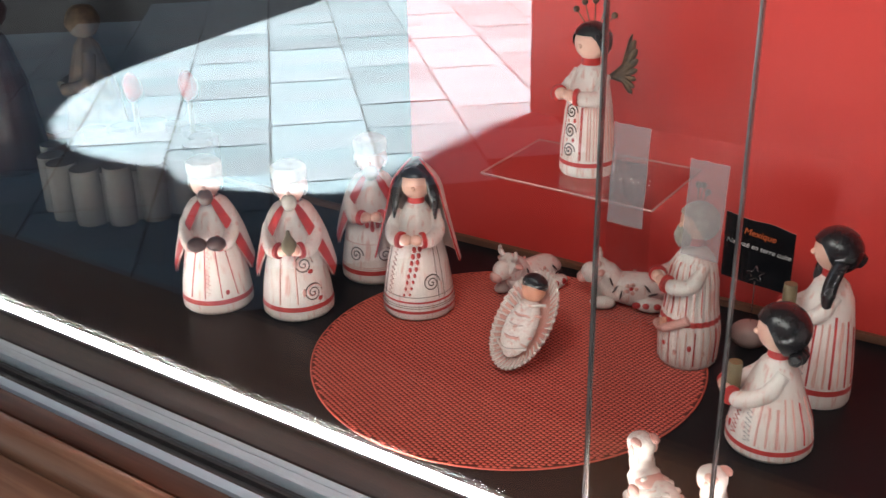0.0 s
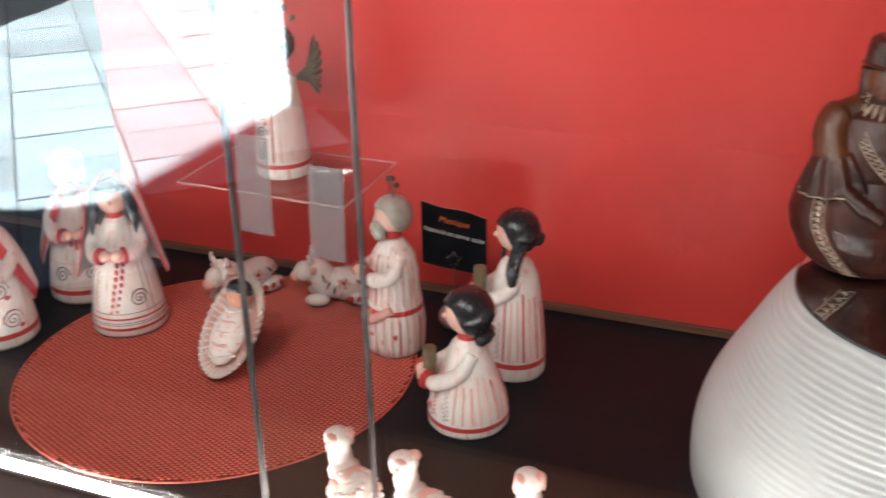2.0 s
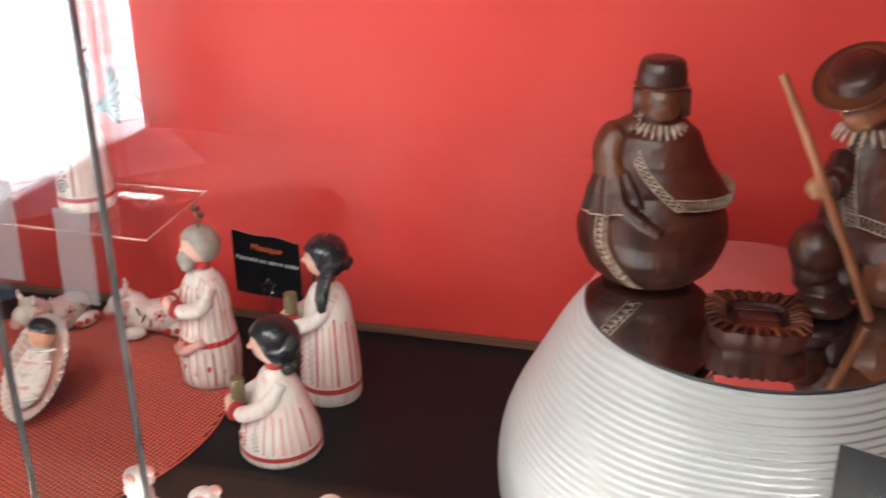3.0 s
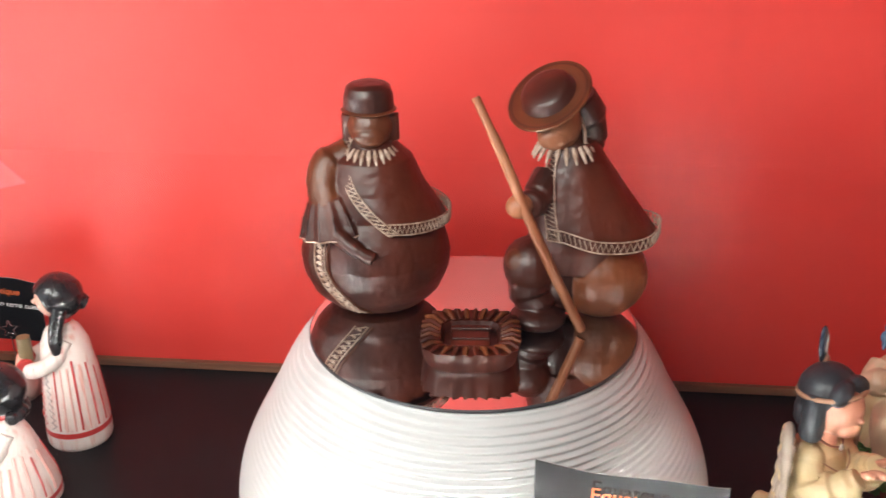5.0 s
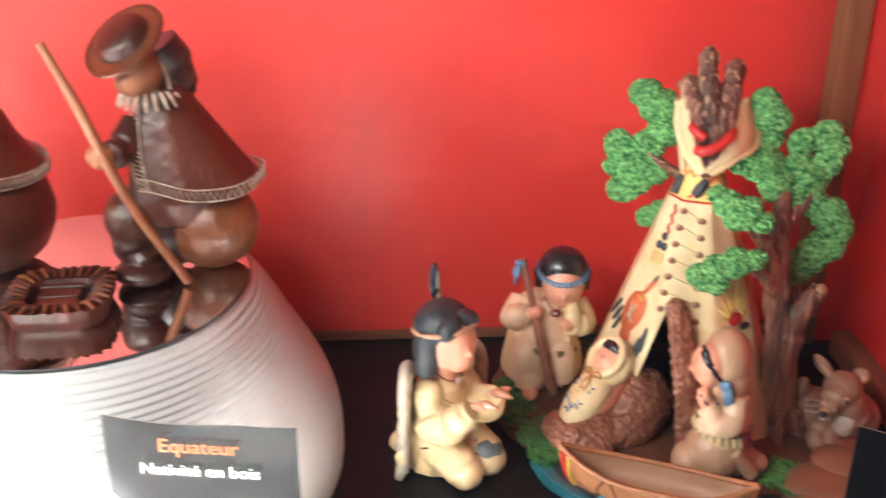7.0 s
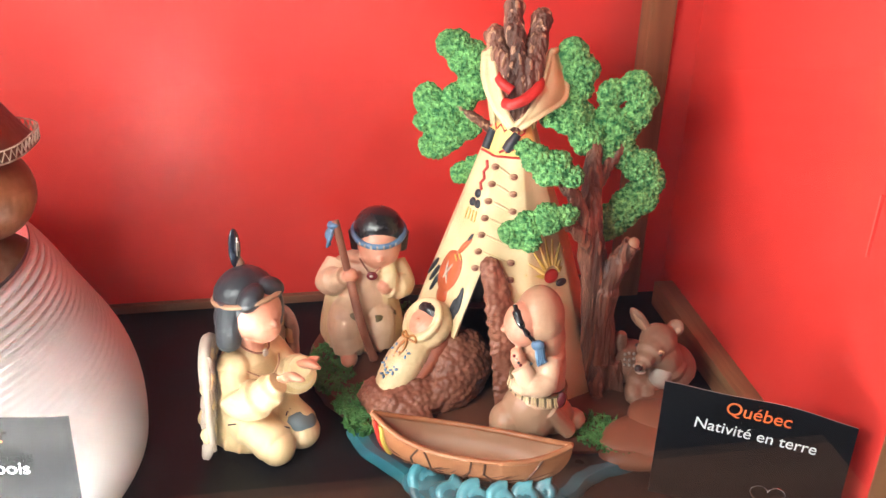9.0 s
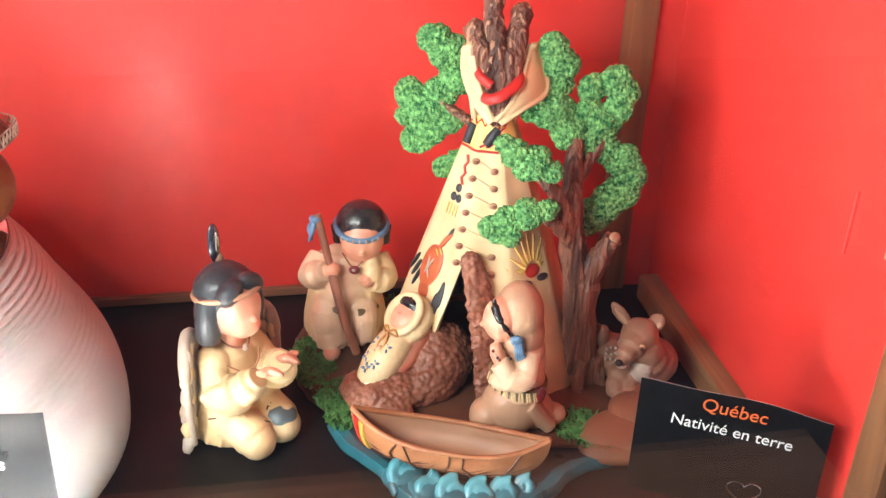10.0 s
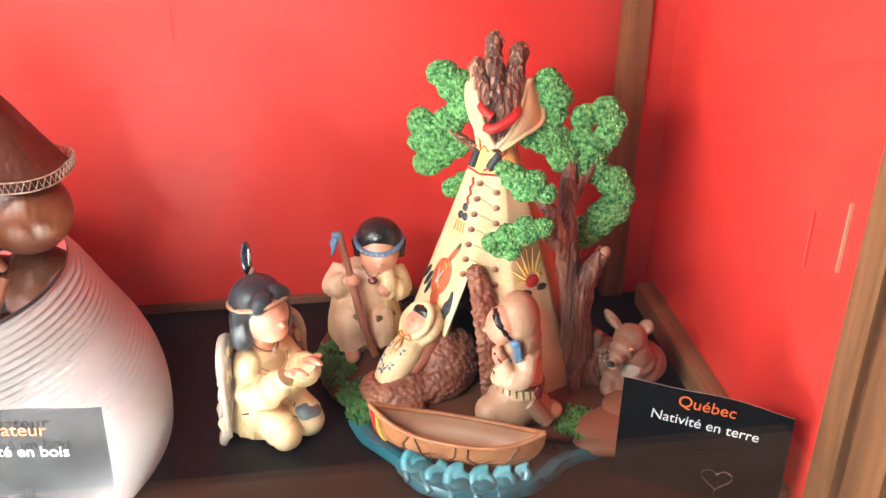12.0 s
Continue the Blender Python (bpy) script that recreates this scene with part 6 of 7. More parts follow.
    for q in (-1, 1):
        s.tube([on(-53 + 2 * q, 0.107 + 0.001 * q, 0.0016), on(-49 + 2 * q, 0.103 + 0.001 * q, 0.0012)], 0.0007, YELLOW, 6)
    for d, z, q in ((-80, 0.086, 26), (-76, 0.081, 22), (-72, 0.076, 18), (-40, 0.070, 2), (-43, 0.066, 4), (-38, 0.076, 0)):
        s.ball(on(d, z, 0.0), (0.0024, 0.0014, 0.0110), NAVY, 10, 8, lay(d, q))
    s.ball(on(-57, 0.060, 0.0), (0.0034, 0.0016, 0.008), MAROON, 12, 8, lay(-57))
    s.part("emblem", top, "orange bird with navy tail feathers")
    s = Sculpt(YELLOW)
    for i in range(9):
        a = radians(10 + 20 * i)
        p0, p1 = (38 - 9 * math.cos(a), 0.096 + 0.007 * math.sin(a)), (38 - 26 * math.cos(a), 0.096 + 0.027 * math.sin(a))
        s.tube([on(*p0, 0.0002), on(*p1, 0.0002)], [0.0019, 0.0006], YELLOW_PALE if i % 2 else YELLOW, 6)
    s.ball(on(38, 0.095, -0.0006), (0.0082, 0.0022, 0.0056), SCARLET, 16, 10, lay(38, 0))
    for d in (28, 48):
        s.ball(on(d, 0.088, 0.0003), (0.0068, 0.0018, 0.0030), NAVY, 12, 8, lay(d, 8))
    s.part("emblem", top, "red sun with yellow rays over navy hills")
    # fur door flap folded back beside the opening
    s = Sculpt(RUST)
    line = smooth_line([(-0.0160, -0.0520, 0.1100), (-0.0100, -0.0600, 0.0900), (-0.0030, -0.0700, 0.0480), (0.0020, -0.0810, 0.0030)], 8)
    for i, p in enumerate(line):
        w = 0.0085 + 0.0035 * min(1.0, i / 10)
        s.ball(p, (w, 0.0062, 0.0065), RUST, 12, 8, spin(0, 0, 24))
    s.melt(0.0010, 2, 0.0013, 210, cells=True)
    s.part("door_flap", top, "folded reddish fur door flap")


tipi()


def tree():
    top = empty("model_tree", facing(0.815, 0.806, 0, 9), "painted model tree with brown trunk and green crown", "tree")
    s = Sculpt(BARK)
    trunk = smooth_line([(0.005, 0.0, 0.008), (0.003, 0.0, 0.040), (-0.001, 0.0, 0.085), (-0.008, 0.001, 0.122), (-0.012, 0.004, 0.150), (-0.012, 0.016, 0.182), (-0.010, 0.026, 0.205)], 6)
    n = len(trunk)
    s.tube(trunk, [0.0185 - 0.0080 * min(1.0, i / 14) - 0.0055 * max(0.0, (i - 18) / (n - 18)) for i in range(n)], BARK, 20)
    s.tube(smooth_line([(0.001, -0.002, 0.070), (0.004, -0.004, 0.102), (0.013, -0.006, 0.127), (0.0185, -0.008, 0.139)], 6), [0.0110] * 6 + [0.0082] * 6 + [0.0066] * 7, BARK, 16)
    for pts, r in (([(-0.009, 0.001, 0.134), (-0.020, -0.006, 0.160), (-0.034, -0.014, 0.186), (-0.048, -0.018, 0.203)], 0.0068), ([(-0.006, 0.000, 0.122), (-0.022, -0.010, 0.148), (-0.040, -0.018, 0.163)], 0.0060),
                   ([(-0.012, 0.012, 0.170), (0.002, 0.024, 0.190), (0.012, 0.028, 0.212)], 0.0052)):
        p = smooth_line(pts, 5)
        s.tube(p, [r * (1 - 0.35 * i / len(p)) for i in range(len(p))], BARK, 12)
    for j in range(6):
        a = 2 * math.pi * j / 6 + 0.4
        s.tube(smooth_line([(0.005 + 0.012 * math.cos(a), 0.012 * math.sin(a), 0.034), (0.005 + 0.019 * math.cos(a), 0.019 * math.sin(a), 0.014), (0.005 + 0.026 * math.cos(a), 0.026 * math.sin(a), 0.008)], 4), [0.007] * 4 + [0.005] * 4 + [0.002], BARK, 8)
    s.melt(0.0008, 1, 0.0017, 300, RUST, 0.30, grain=0.10)
    s.ball((0.0190, -0.0100, 0.1400), (0.0046, 0.0030, 0.0050), TAN, 12, 8, spin(-30, 30))
    s.part("trunk", top)
    twig = Sculpt(BARK).tube(smooth_line([(-0.075, 0.055, 0.198), (-0.094, 0.056, 0.208), (-0.112, 0.054, 0.222)], 5), [0.0046] * 4 + [0.0036] * 4 + [0.0024] * 3, BARK, 12)
    twig.melt(0.0006, 1, 0.0008, 400, TAN, 0.3)
    twig.part("limb", top)
    upper_left = [(-0.115, 0.266, 0.0104), (-0.106, 0.256, 0.0123), (-0.099, 0.237, 0.0114), (-0.133, 0.223, 0.0105), (-0.136, 0.206, 0.0072), (-0.122, 0.212, 0.0135), (-0.110, 0.224, 0.0115),
                  (-0.127, 0.187, 0.0097), (-0.119, 0.195, 0.0116), (-0.103, 0.203, 0.0097)]
    under_left = [(-0.105, 0.164, 0.0074), (-0.096, 0.170, 0.0069)]
    upper_right = [(-0.032, 0.270, 0.0100), (-0.026, 0.258, 0.0119), (-0.024, 0.245, 0.0083), (-0.038, 0.237, 0.0102), (-0.028, 0.223, 0.0130), (-0.044, 0.223, 0.0074), (-0.015, 0.209, 0.0131), (-0.002, 0.223, 0.0084),
                   (-0.001, 0.242, 0.0092), (0.015, 0.247, 0.0101), (0.022, 0.238, 0.0092), (0.019, 0.226, 0.0093), (0.008, 0.215, 0.0121), (0.000, 0.200, 0.0113)]
    lower_right = [(0.027, 0.185, 0.0115), (0.034, 0.172, 0.0105), (0.029, 0.160, 0.0120), (0.019, 0.150, 0.0120), (0.009, 0.140, 0.0118), (0.005, 0.130, 0.0075), (0.015, 0.193, 0.0090), (0.010, 0.203, 0.0090)]
    middle = [(-0.067, 0.217, 0.0062), (-0.058, 0.210, 0.0089), (-0.046, 0.204, 0.0107), (-0.033, 0.197, 0.0071), (-0.052, 0.198, 0.0071)]
    low = [(-0.074, 0.153, 0.0073), (-0.061, 0.159, 0.0091), (-0.047, 0.164, 0.0100), (-0.034, 0.167, 0.0072), (-0.058, 0.145, 0.0064), (-0.068, 0.148, 0.0064)]
    for y, clumps in ((0.06, upper_left), (0.06, under_left), (0.03, upper_right), (0.03, lower_right), (-0.02, middle), (-0.02, low)):
        s = Sculpt(LEAF)
        for x, z, r in clumps:
            s.ball((x, y, z), (r * 1.22, r * 0.72, r * 1.22), LEAF, 24, 16, lump=0.16, freq=90)
        s.melt(0.0008, 0, 0.0016, 520)
        s.part("foliage", top)


tree()


def robed_man():
    s = Sculpt(CREAM_ROSE)
    s.lathe([(0.024, 0.0), (0.0275, 0.004), (0.0285, 0.016), (0.0265, 0.034), (0.0235, 0.052), (0.0205, 0.066), (0.012, 0.078)], CREAM_ROSE, seg=40, flat=(1.0, 0.9), at=(-0.003, -0.010, 0))
    s.ball((0.001, -0.004, 0.066), (0.0275, 0.0185, 0.0155), CREAM_ROSE, 26, 16)
    # seated knee, shin and bare foot under the robe
    s.tube(smooth_line([(-0.004, -0.010, 0.036), (-0.015, -0.031, 0.037), (-0.015, -0.034, 0.020), (-0.012, -0.037, 0.007)], 5), [0.014] * 5 + [0.0135] * 5 + [0.0125] * 6, CREAM_ROSE, 18)
    s.ball((-0.0115, -0.046, 0.0045), (0.0072, 0.0105, 0.0055), SKIN, 16, 10)
    s.tube(smooth_line([(0.008, -0.010, 0.034), (0.013, -0.028, 0.030), (0.012, -0.030, 0.010)], 5), [0.013] * 5 + [0.0125] * 6, CREAM_ROSE, 16)
    # mantle falling open on both sides
    for d in (-1, 1):
        rows = []
        for i in range(11):
            k = i / 10
            rows.append([Vector((d * (0.0195 + 0.011 * k + 0.005 * math.sin(2.2 * u + 3 * k) * k) * math.cos(u) - 0.003, -0.008 - 0.021 * math.sin(u) * (1 + 0.55 * k), 0.072 - 0.069 * k)) for u in arc(-0.9, 0.66, 14)])
        s.shell(rows, CREAM, -d * 0.0032)
        s.tube(smooth_line([r[-1] for r in rows], 2), 0.0017, CREAM, 8)
    # arms
    s.tube(smooth_line([(-0.022, -0.004, 0.070), (-0.0290, -0.017, 0.060), (-0.0150, -0.031, 0.072)], 6), [0.0105] * 6 + [0.0115] * 4 + [0.0085] * 3, CREAM_ROSE, 16)
    s.ball((-0.0105, -0.0335, 0.0745), (0.0068, 0.0062, 0.0066), SKIN, 14, 10)
    s.tube(smooth_line([(0.023, -0.003, 0.070), (0.0300, -0.014, 0.058), (0.0185, -0.027, 0.060)], 6), [0.0105] * 6 + [0.0112] * 4 + [0.0085] * 3, CREAM, 16)
    s.ball((0.0165, -0.0295, 0.0625), (0.0062, 0.006, 0.0062), SKIN, 14, 10)
    s.tube(smooth_line([(0.0185, -0.012, 0.079), (0.0205, -0.024, 0.070), (0.020, -0.027, 0.062)], 4), [0.006] * 4 + [0.0072] * 5, CREAM, 12)
    for i in range(9):
        a = radians(-160 + 17 * i)
        s.tube(smooth_line([(-0.003 + 0.0235 * math.cos(a), -0.010 + 0.0215 * math.sin(a), 0.040), (-0.003 + 0.0272 * math.cos(a + 0.06), -0.010 + 0.0250 * math.sin(a + 0.06), 0.020), (-0.003 + 0.0295 * math.cos(a), -0.010 + 0.0270 * math.sin(a), 0.003)], 4), [0.0014] * 4 + [0.0026] * 4 + [0.0030], CREAM_ROSE, 8)
    # bowed head and black hair
    s.ball((0.0115, -0.0115, 0.0900), (0.0172, 0.0165, 0.0195), SKIN, 26, 16)
    s.ball((0.0125, -0.0280, 0.0860), (0.0027, 0.0032, 0.0028), SKIN, 10, 8)
    s.ball((0.0110, -0.0030, 0.1010), (0.0205, 0.0195, 0.0188), HAIR, 28, 18)
    for x in (-0.0075, 0.0290):
        s.tube([(x, -0.004, 0.100), (x + 0.0005, -0.005, 0.084)], [0.0065, 0.0045], HAIR, 12)
    s.melt(0.0009, 3, 0.0002, 140)
    s.tube([(0.0111 + 0.0205 * math.cos(a), -0.0050 + 0.0212 * math.sin(a), 0.1005 + 0.0042 * math.sin(a)) for a in arc(0, 2 * math.pi, 41)], 0.0024, BLUE, 8)
    for i in range(7):
        a = radians(-130 + 13 * i)
        s.ball((0.0111 + 0.0227 * math.cos(a), -0.0050 + 0.0234 * math.sin(a), 0.1005 + 0.0042 * math.sin(a)), (0.0009, 0.0009, 0.0018), PLUME, 6, 5)
    s.tube(smooth_line([(-0.004, -0.019, 0.082), (0.006, -0.0270, 0.0725), (0.0160, -0.020, 0.080)], 5), 0.0007, RUST, 5)
    s.ball((0.0065, -0.0285, 0.0715), (0.0046, 0.0022, 0.0038), MAROON, 14, 10)
    s.ball((0.0060, -0.0305, 0.0722), (0.0016, 0.0007, 0.0012), PLUME, 8, 6)
    for a0, a1 in ((-112, -84), (-64, -20)):
        s.tube([(-0.003 + 0.0290 * math.cos(radians(a)), -0.0105 + 0.0300 * math.sin(radians(a)), 0.0400 - 0.006 * math.cos(radians(a))) for a in range(a0, a1, 4)], 0.0031, OLIVE, 8)
    s.tube(smooth_line([(-0.0225, -0.0220, 0.1170), (-0.0115, -0.0345, 0.0755), (-0.0015, -0.0480, 0.040), (0.0085, -0.0450, 0.004)], 5), [0.0031] * 6 + [0.0037] * 10, RUST, 10)
    s.ball((-0.0235, -0.0225, 0.1130), (0.0052, 0.0045, 0.0035), BLUE, 14, 8, lump=0.2, freq=300)
    for i in range(7):
        a = 0.55 * i - 1.7
        s.tube(smooth_line([(-0.0240, -0.0235, 0.1125), (-0.0262 - 0.0025 * math.sin(a + 1.6), -0.0255 + 0.0035 * math.cos(a), 0.1050), (-0.0285 + 0.0022 * math.cos(a), -0.0255 + 0.004 * math.sin(a), 0.0965 + 0.001 * (i % 3))], 4), [0.0022] * 6 + [0.0014] * 2 + [0.0007], BLUE, 7)
    s.tube(smooth_line([(-0.0312, -0.010, 0.0610), (-0.0300, -0.020, 0.0600), (-0.0235, -0.027, 0.0620)], 5), 0.0019, BLUE, 7)
    s.thing("robed_man", facing(0.646, 0.898, BZ, 9), "seated resin man with blue headband and staff", "figurine", "painted resin nativity")


robed_man()


def hooded_woman():
    s = Sculpt(TAN_PALE)
    # folded legs under a tan skirt
    s.ball((0.006, -0.004, 0.022), (0.0240, 0.0205, 0.0235), TAN_PALE, 26, 16)
    s.ball((-0.0125, -0.007, 0.014), (0.0145, 0.0155, 0.0150), TAN_PALE, 22, 14)
    s.ball((0.0225, 0.002, 0.014), (0.0170, 0.0160, 0.0155), TAN_PALE, 22, 14)
    s.ball((0.0375, 0.004, 0.008), (0.0125, 0.0110, 0.0085), TAN_PALE, 18, 12)
    s.tube([(0.016, -0.014, 0.030), (0.036, -0.010, 0.006)], [0.009, 0.006], TAN_PALE, 12)
    # cream blouse, sleeve and clasped hands
    s.tube(smooth_line([(0.0095, -0.002, 0.034), (0.0110, -0.001, 0.056), (0.0090, 0.000, 0.080)], 5), [0.0195] * 4 + [0.0185] * 4 + [0.0150] * 3, CREAM_ROSE, 22)
    s.tube(smooth_line([(0.0145, -0.012, 0.074), (0.0125, -0.021, 0.060), (0.0015, -0.0225, 0.0585), (-0.0075, -0.0175, 0.0690)], 5), [0.0090] * 5 + [0.0100] * 6 + [0.0078] * 5, CREAM_ROSE, 16)
    s.ball((-0.0020, -0.0170, 0.053), (0.0120, 0.0095, 0.0075), CREAM_ROSE, 16, 10)
    s.tube(smooth_line([(-0.0070, -0.0165, 0.070), (-0.0100, -0.0150, 0.0775), (-0.0095, -0.0135, 0.083)], 4), [0.0055] * 4 + [0.0048] * 3 + [0.0035, 0.002], SKIN, 12)
    # head under the hood
    s.ball((-0.0065, -0.0065, 0.0985), (0.0140, 0.0140, 0.0170), SKIN, 24, 16)
    s.ball((-0.0200, -0.0085, 0.0955), (0.0030, 0.0026, 0.0026), SKIN, 10, 8)
    s.ball((0.0065, 0.000, 0.1000), (0.0185, 0.0200, 0.0245), TAN_PALE, 30, 20)
    s.ball((0.0095, 0.000, 0.0840), (0.0175, 0.0200, 0.0210), TAN_PALE, 26, 16)
    s.ball((0.0185, -0.002, 0.0720), (0.0095, 0.0165, 0.0095), TAN_PALE, 20, 12)
    s.melt(0.0009, 3, 0.0002, 140)
    # dark hair below the hood's rim, blue tie, fringe, beads
    lock = smooth_line([(-0.0135, -0.0085, 0.1150), (-0.0110, -0.0150, 0.1080), (-0.0050, -0.0188, 0.0990), (0.0015, -0.0198, 0.0910)], 6)
    s.tube(lock, [0.0018] * 3 + [0.0034] * 7 + [0.0026] * 4 + [0.0014] * 5, HAIR, 10)
    s.ball((0.0035, -0.0225, 0.0905), (0.0050, 0.0032, 0.0042), BLUE, 14, 10, lump=0.25, freq=320)
    for i in range(4):
        s.tube(smooth_line([(0.0030 + 0.0012 * i, -0.0235, 0.0890), (0.0040 + 0.0014 * i, -0.0245, 0.0810), (0.0052 + 0.0018 * i, -0.0235, 0.0735 + 0.0012 * i)], 4), [0.0018] * 4 + [0.0015] * 4 + [0.0005], BLUE, 7)
    for i in range(9):
        k = i / 8
        s.ball((-0.0125 + 0.013 * k, -0.0185 - 0.0028 * math.sin(math.pi * k), 0.0790 - 0.0065 * k - 0.004 * math.sin(math.pi * k)), 0.0013, (MAROON, PLUME, NAVY)[i % 3], 8, 6)
    for i in range(46):
        a = radians(-190 + 230 * i / 45)
        top = Vector((0.0095 + 0.0205 * math.cos(a), -0.002 + 0.0202 * math.sin(a), 0.0475 - 0.0045 * math.cos(a)))
        s.tube([top, top + Vector((0.0028 * math.cos(a + 0.2), 0.0028 * math.sin(a + 0.2), -0.0085))], [0.0014, 0.0006], CREAM if i % 3 else OLIVE, 5)
    s.tube([(0.0095 + 0.0205 * math.cos(a), -0.002 + 0.0204 * math.sin(a), 0.0480 - 0.0045 * math.cos(a)) for a in arc(0, 2 * math.pi, 41)], 0.0021, OLIVE, 8)
    s.ball((0.0245, -0.0185, 0.0415), (0.0044, 0.0030, 0.0072), MAROON, 14, 10, spin(0, 8))
    s.thing("hooded_woman", facing(0.745, 0.750, BZ, 9) @ Matrix.Diagonal((0.95, 0.95, 0.98, 1)), "kneeling resin woman in a tan hood with blue ties", "figurine", "painted resin nativity")


hooded_woman()


def swaddled():
    s = Sculpt(CREAM)
    s.ball((0, -0.008, 0.004), (0.0165, 0.036, 0.0140), CREAM, 28, 18)
    s.ball((0, -0.026, 0.001), (0.0125, 0.022, 0.0110), CREAM, 22, 14)
    s.ball((0, 0.026, 0.005), (0.0195, 0.0230, 0.0140), CREAM, 28, 18)
    ring = [Vector((0.0142 * math.cos(a), 0.0265 + 0.0165 * math.sin(a), 0.0160 + 0.0010 * math.sin(a))) for a in arc(0, 2 * math.pi, 33)]
    s.tube(ring, 0.0036, CREAM, 10)
    s.ball((0, 0.0255, 0.0125), (0.0120, 0.0142, 0.0085), SKIN, 22, 14)
    s.ball((0, 0.0360, 0.0150), (0.0110, 0.0062, 0.0070), HAIR, 18, 12)
    s.ball((0, 0.0230, 0.0210), (0.0020, 0.0022, 0.0020), SKIN, 10, 8)
    s.melt(0.0009, 2, 0.0003, 150)
    s.ball((0, 0.006, -0.0045), (0.0215, 0.0430, 0.0085), ORANGE_BROWN, 28, 14)
    for d in (-1, 1):
        s.tube(smooth_line([(0, 0.008, 0.0190), (d * 0.0050, 0.0110, 0.0200), (d * 0.0080, 0.0080, 0.0165), (d * 0.0020, 0.0065, 0.0192)], 4), 0.0010, OCHRE, 6)
        s.tube(smooth_line([(0, 0.007, 0.0190), (d * 0.0028, -0.001, 0.0182), (d * 0.0020, -0.009, 0.0172)], 4), [0.0013] * 5 + [0.0009] * 4, OCHRE, 6)
    for x, y in ((-0.006, -0.004), (0.006, -0.004), (0.0, -0.009), (-0.006, -0.018), (0.005, -0.020), (0.0, -0.026)):
        for q in range(4):
            a = 1.57 * q + 0.5
            s.ball((x + 0.0025 * math.cos(a), y + 0.0030 * math.sin(a), 0.0172 - 0.00045 * abs(x) * 1000 / 3 + 0.00009 * y * 100), (0.0020, 0.0011, 0.0009), BLUE, 8, 5, Matrix.Rotation(a, 3, "Z"))
    for k in range(5):
        s.ball((0.0012 * (-1) ** k, -0.006 - 0.005 * k, 0.0180 - 0.0006 * k), (0.0012, 0.0014, 0.0009), OCHRE, 8, 5)
    m = Matrix.Translation((0.672, 0.808, 0.047)) @ pose(0, 0, 0, 0, 0, -56) @ pose(0, 0, 0, 40, 0, 0) @ Matrix.Diagonal((0.94, 0.94, 0.94, 1))
    s.thing("swaddled_baby", m, "swaddled resin baby lying on a fur bed", "figurine", "painted resin nativity")
    s = Sculpt(RUST)
    for at, r in (((0.002, -0.006, 0.012), (0.028, 0.046, 0.018)), ((0.004, 0.026, 0.022), (0.029, 0.032, 0.030)), ((0.020, -0.026, 0.006), (0.020, 0.014, 0.010)), ((-0.006, -0.036, 0.012), (0.018, 0.016, 0.014)), ((0.022, 0.012, 0.014), (0.014, 0.026, 0.018))):
        s.ball(at, r, RUST, 40, 26, lump=0.08, freq=90)
    s.melt(0.0010, 2, 0.0011, 230, cells=True)
    s.thing("fur_bed", pose(0.680, 0.806, BZ - 0.003, 0, 0, -62), "reddish brown shaggy fur bed under the baby", "bed")


swaddled()


def canoe():
    top = empty("birch_canoe", pose(0.697, 0.713, 0.0105, 0, 0, -23), "orange-brown birch bark model canoe on the water", "canoe")
    L, W, H = 0.071, 0.0195, 0.024
    outer, inner = [], []
    for i in range(31):
        u = -1 + 2 * i / 30
        w = W * max(0.02, (1 - abs(u) ** 2.6))
        rim = H + 0.012 * abs(u) ** 3
        row, row2 = [], []
        for j in range(13):
            a = math.pi * (j / 12)
            c, q = math.cos(a), math.sin(a)
            row.append((L * u * (1 - 0.13 * q ** 1.5 * abs(u) ** 2), w * c, rim - (rim - 0.010 * abs(u) ** 4) * q ** 0.7))
            row2.append((L * u * (0.97 - 0.11 * q * abs(u) ** 2), w * 0.84 * c, rim - 0.0004 - (rim - 0.008 - 0.008 * abs(u) ** 4) * q ** 0.8))
        outer.append(row)
        inner.append(row2)
    Sculpt().grid(outer, BIRCH, False).part("hull", top)
    Sculpt().grid(inner, TAN, False).part("lining", top, "tan hull inside")
    for j in (0, 12):
        Sculpt().tube([(Vector(a[j]) + Vector(b[j])) / 2 + Vector((0, 0, 0.0006)) for a, b in zip(outer, inner)], 0.0021, BIRCH, 8).part("gunwale", top)
    for i, lean in ((6, 2), (11, -2), (15, 1), (19, -1), (23, 3)):
        for side in (0, 1):
            pts = [Vector(outer[min(30, max(0, round(i + lean * (q - 9) / 3)))][q if side else 12 - q]) + Vector((0.0004 * (-1) ** q, 0.0004 * (1 - 2 * side), 0)) for q in range(6, 13)]
            Sculpt().tube(pts, 0.0008, SOIL, 5).part("seam", top)
    for _ in range(90):
        i, q = random.randrange(3, 26), random.randrange(7, 11)
        a, b = Vector(outer[i][q]), Vector(outer[i + random.choice((1, 2, 3))][q + random.choice((0, 0, 1))])
        Sculpt().tube([a, a.lerp(b, 0.5) + Vector((0, -0.0003, 0)), b], [0.0002, 0.00050, 0.0002], SOIL, 4).part("scratch", top)
    for i, m in ((1, SCARLET), (2, YELLOW)):
        Sculpt().tube([Vector(outer[i][q]) + Vector((0, -0.001, 0)) for q in range(7, 13)], 0.0018, m, 6).part("bow_stripe", top)


canoe()


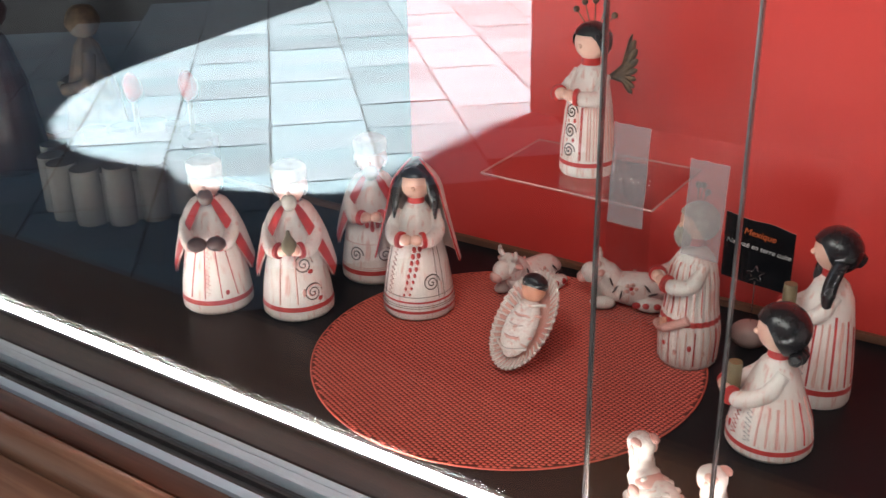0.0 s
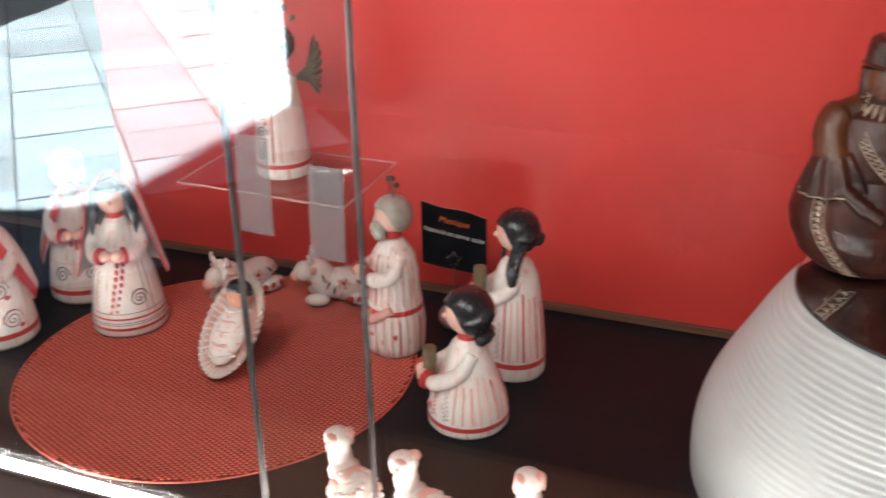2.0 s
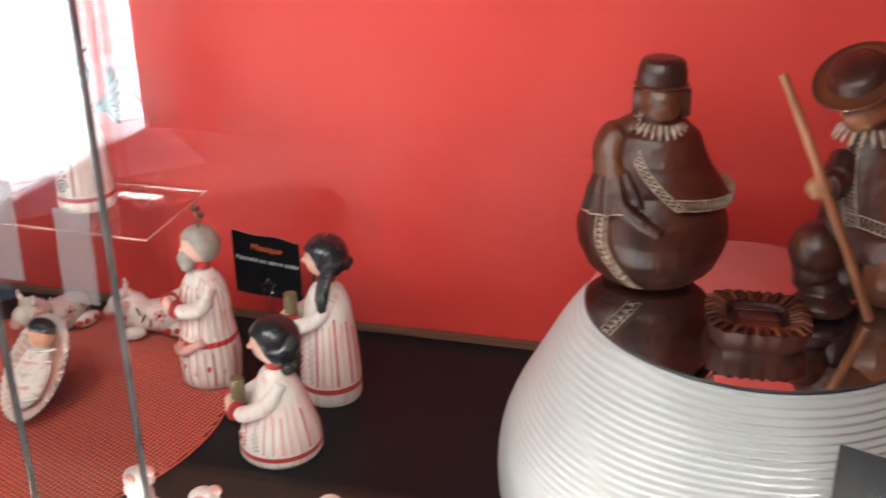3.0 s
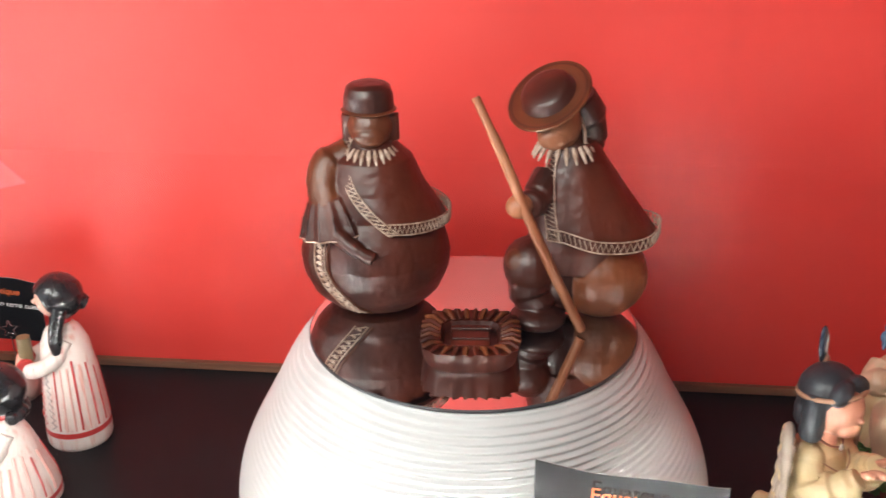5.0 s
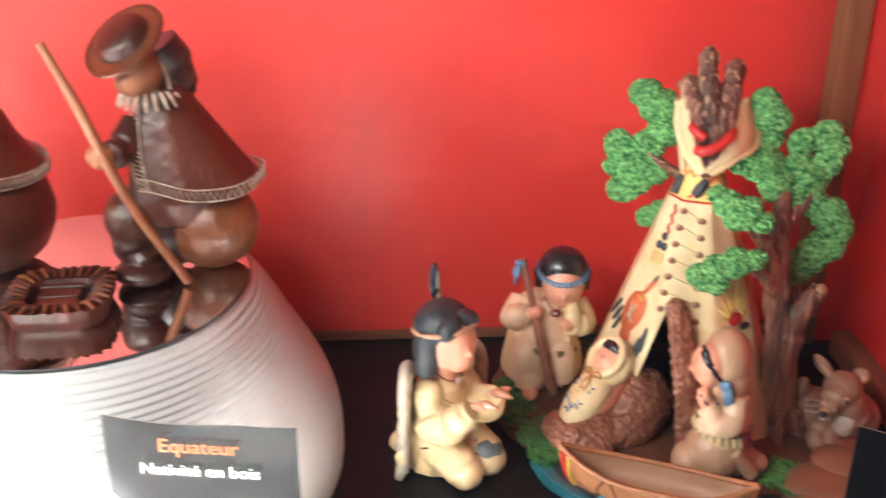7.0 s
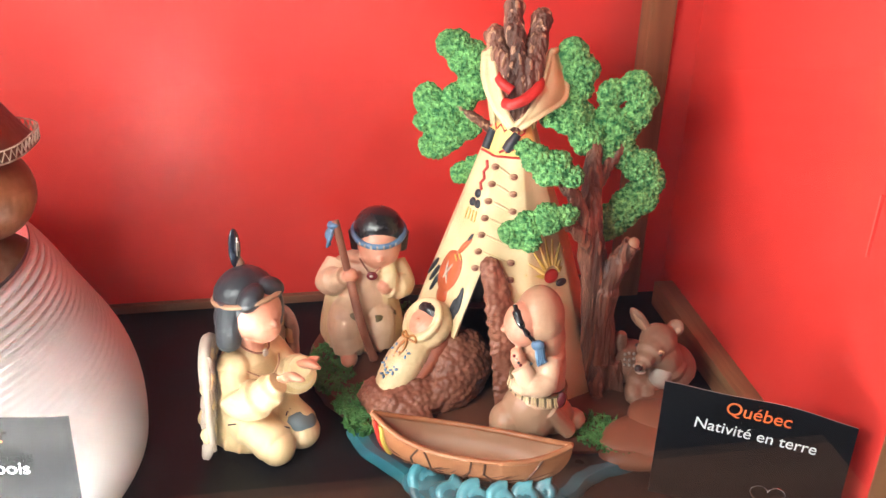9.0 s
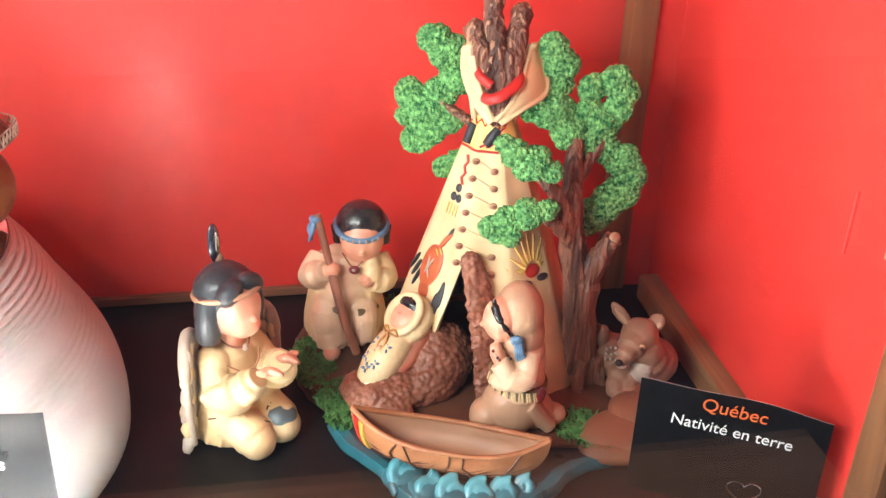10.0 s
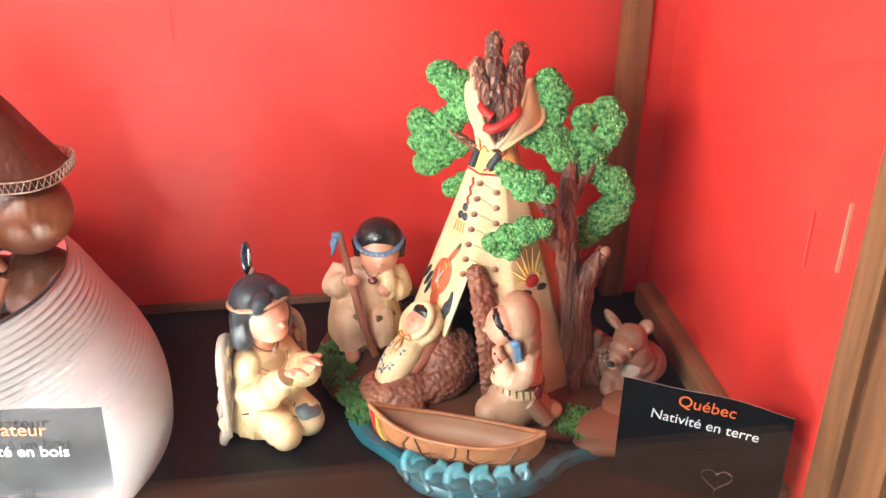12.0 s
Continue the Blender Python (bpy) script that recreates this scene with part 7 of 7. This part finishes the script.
def deer():
    s = Sculpt(FAWN)
    s.ball((0.012, 0.006, 0.018), (0.0260, 0.0240, 0.0195), FAWN, 26, 16)
    s.ball((-0.013, 0.014, 0.017), (0.0185, 0.0200, 0.0170), FAWN, 24, 14)
    s.tube(smooth_line([(0.010, -0.004, 0.024), (0.007, -0.010, 0.036), (0.002, -0.008, 0.046)], 5), [0.0165] * 4 + [0.0135] * 4 + [0.0125] * 3, FAWN, 18)
    s.ball((0.001, -0.008, 0.0505), (0.0145, 0.0145, 0.0135), FAWN, 26, 16)
    s.tube(smooth_line([(-0.004, -0.014, 0.0490), (-0.011, -0.023, 0.0440), (-0.0165, -0.0300, 0.0405)], 5), [0.0108] * 4 + [0.0072] * 4 + [0.0046] * 3, FAWN, 16)
    for tip, root in (((-0.0205, 0.002, 0.0735), (-0.008, -0.002, 0.0570)), ((0.0185, 0.000, 0.0640), (0.0115, -0.003, 0.0540))):
        a, b = Vector(root), Vector(tip)
        s.tube([a, a.lerp(b, 0.3), a.lerp(b, 0.65), a.lerp(b, 0.9), b], [0.0046, 0.0070, 0.0068, 0.0040, 0.0014], FAWN, 14, 0.5)
    s.tube(smooth_line([(-0.020, 0.014, 0.020), (-0.024, 0.012, 0.034), (-0.0225, 0.010, 0.046)], 5), [0.0062] * 8 + [0.0050, 0.0042, 0.003], FAWN, 12)
    for d, x in ((0, -0.012), (1, -0.002)):
        s.tube(smooth_line([(x + 0.006, -0.008, 0.020), (x - 0.004, -0.020, 0.012), (x - 0.001, -0.032, 0.006)], 5), [0.0095] * 4 + [0.0072] * 4 + [0.0050] * 3, FAWN, 14)
    s.melt(0.0009, 3, 0.00025, 150)
    s.ball((0.004, -0.0195, 0.0250), (0.0088, 0.0060, 0.0105), PLUME, 18, 12, lump=0.15, freq=160)
    s.ball((-0.0183, -0.0328, 0.0415), (0.0030, 0.0024, 0.0028), INK, 14, 10)
    s.ball((-0.0155, -0.0305, 0.0372), (0.0040, 0.0028, 0.0018), PLUME, 12, 8)
    for at, m, r in (((-0.0010, -0.0253, 0.0505), CREAM, 0.0026), ((-0.0012, -0.0268, 0.0505), RUST, 0.0018), ((-0.0014, -0.0281, 0.0505), INK, 0.0010), ((-0.0155, -0.0140, 0.0500), INK, 0.0020)):
        s.ball(at, (r * 1.25, r * 0.7, r), m, 12, 8)
    for tip, root in (((-0.0190, -0.0012, 0.0700), (-0.0095, -0.0052, 0.0585)), ((0.0180, -0.0035, 0.0620), (0.0125, -0.0066, 0.0555))):
        a, b = Vector(root), Vector(tip)
        s.tube([a, a.lerp(b, 0.5), b], [0.0018, 0.0034, 0.0010], TAN_PALE, 10, 0.5)
    for x in (-0.013, -0.003):
        s.ball((x, -0.0355, 0.0050), (0.0044, 0.0062, 0.0048), INK, 12, 8)
    for i in range(12):
        s.ball((-0.0215 + 0.0036 * (i % 4), -0.004 - 0.0008 * (i % 3) + 0.0020 * (i // 4), 0.0255 + 0.0040 * (i // 4)), 0.0013, PLUME, 8, 6)
    s.thing("resin_deer", facing(0.858, 0.790, BZ - 0.002, 9), "lying brown resin fawn beside the tree", "figurine", "painted resin nativity")


deer()

que = sign(pose(0.862, 0.634, 0.021, 0, 0, -24), 0.1190, 0.085, "Québec", "Nativité en terre", "black card sign in a heart-shaped wire clip", "heart", skew=-0.010, bend=-0.002, lean=0.004, title_size=0.0128, line_size=0.0112, rise=0.10)
heart = [(0.014 + 0.0009 * 16 * math.sin(t) ** 3 * 0.75, -0.007, 0.023 + 0.0009 * 0.7 * (13 * math.cos(t) - 5 * math.cos(2 * t) - 2 * math.cos(3 * t) - math.cos(4 * t))) for t in arc(0, 2 * math.pi, 40)]
stroke(heart, 0.0006, WIRE, "clip", que)
stroke([(0.014, -0.007, 0.012), (0.013, -0.004, -0.019)], 0.0007, WIRE, "stem", que)
Sculpt().lathe([(0.012, -0.0208), (0.012, -0.019), (0.003, -0.017)], WIRE, at=(0.013, -0.004, 0), seg=20).part("foot", que)

# paving slabs, last of all
slab_meshes = []
for k in range(4):
    s = Sculpt().box((-0.2136, -0.1952, -0.03), (0.2136, 0.1952, 0.0 - 0.0015 * (k % 2)), SLAB, bevel=0.003)
    slab_meshes.append(s.mesh("slab", smooth=False))
grid_turn = Matrix.Rotation(radians(-43.5), 4, "Z")
for i in range(-14, 16):
    for j in range(-16, 18):
        p = grid_turn @ Vector((0.435 * i, 0.40 * j + 0.13 * (i % 3), 0)) + Vector((-3.211, -2.094, GROUND))
        # slabs end at x = -1.95; shaded paving beyond is only the dark ground
        if not (-5.9 < p.x < -1.95 and -6.2 < p.y < 0.0):
            continue
        ob = new("slab", slab_meshes[(i * 3 + j) % 4])
        ob.matrix_world = Matrix.Translation(p) @ grid_turn @ pose(0, 0, 0, random.uniform(-0.2, 0.2), random.uniform(-0.2, 0.2), random.uniform(-0.6, 0.6))
        ob.parent = ground
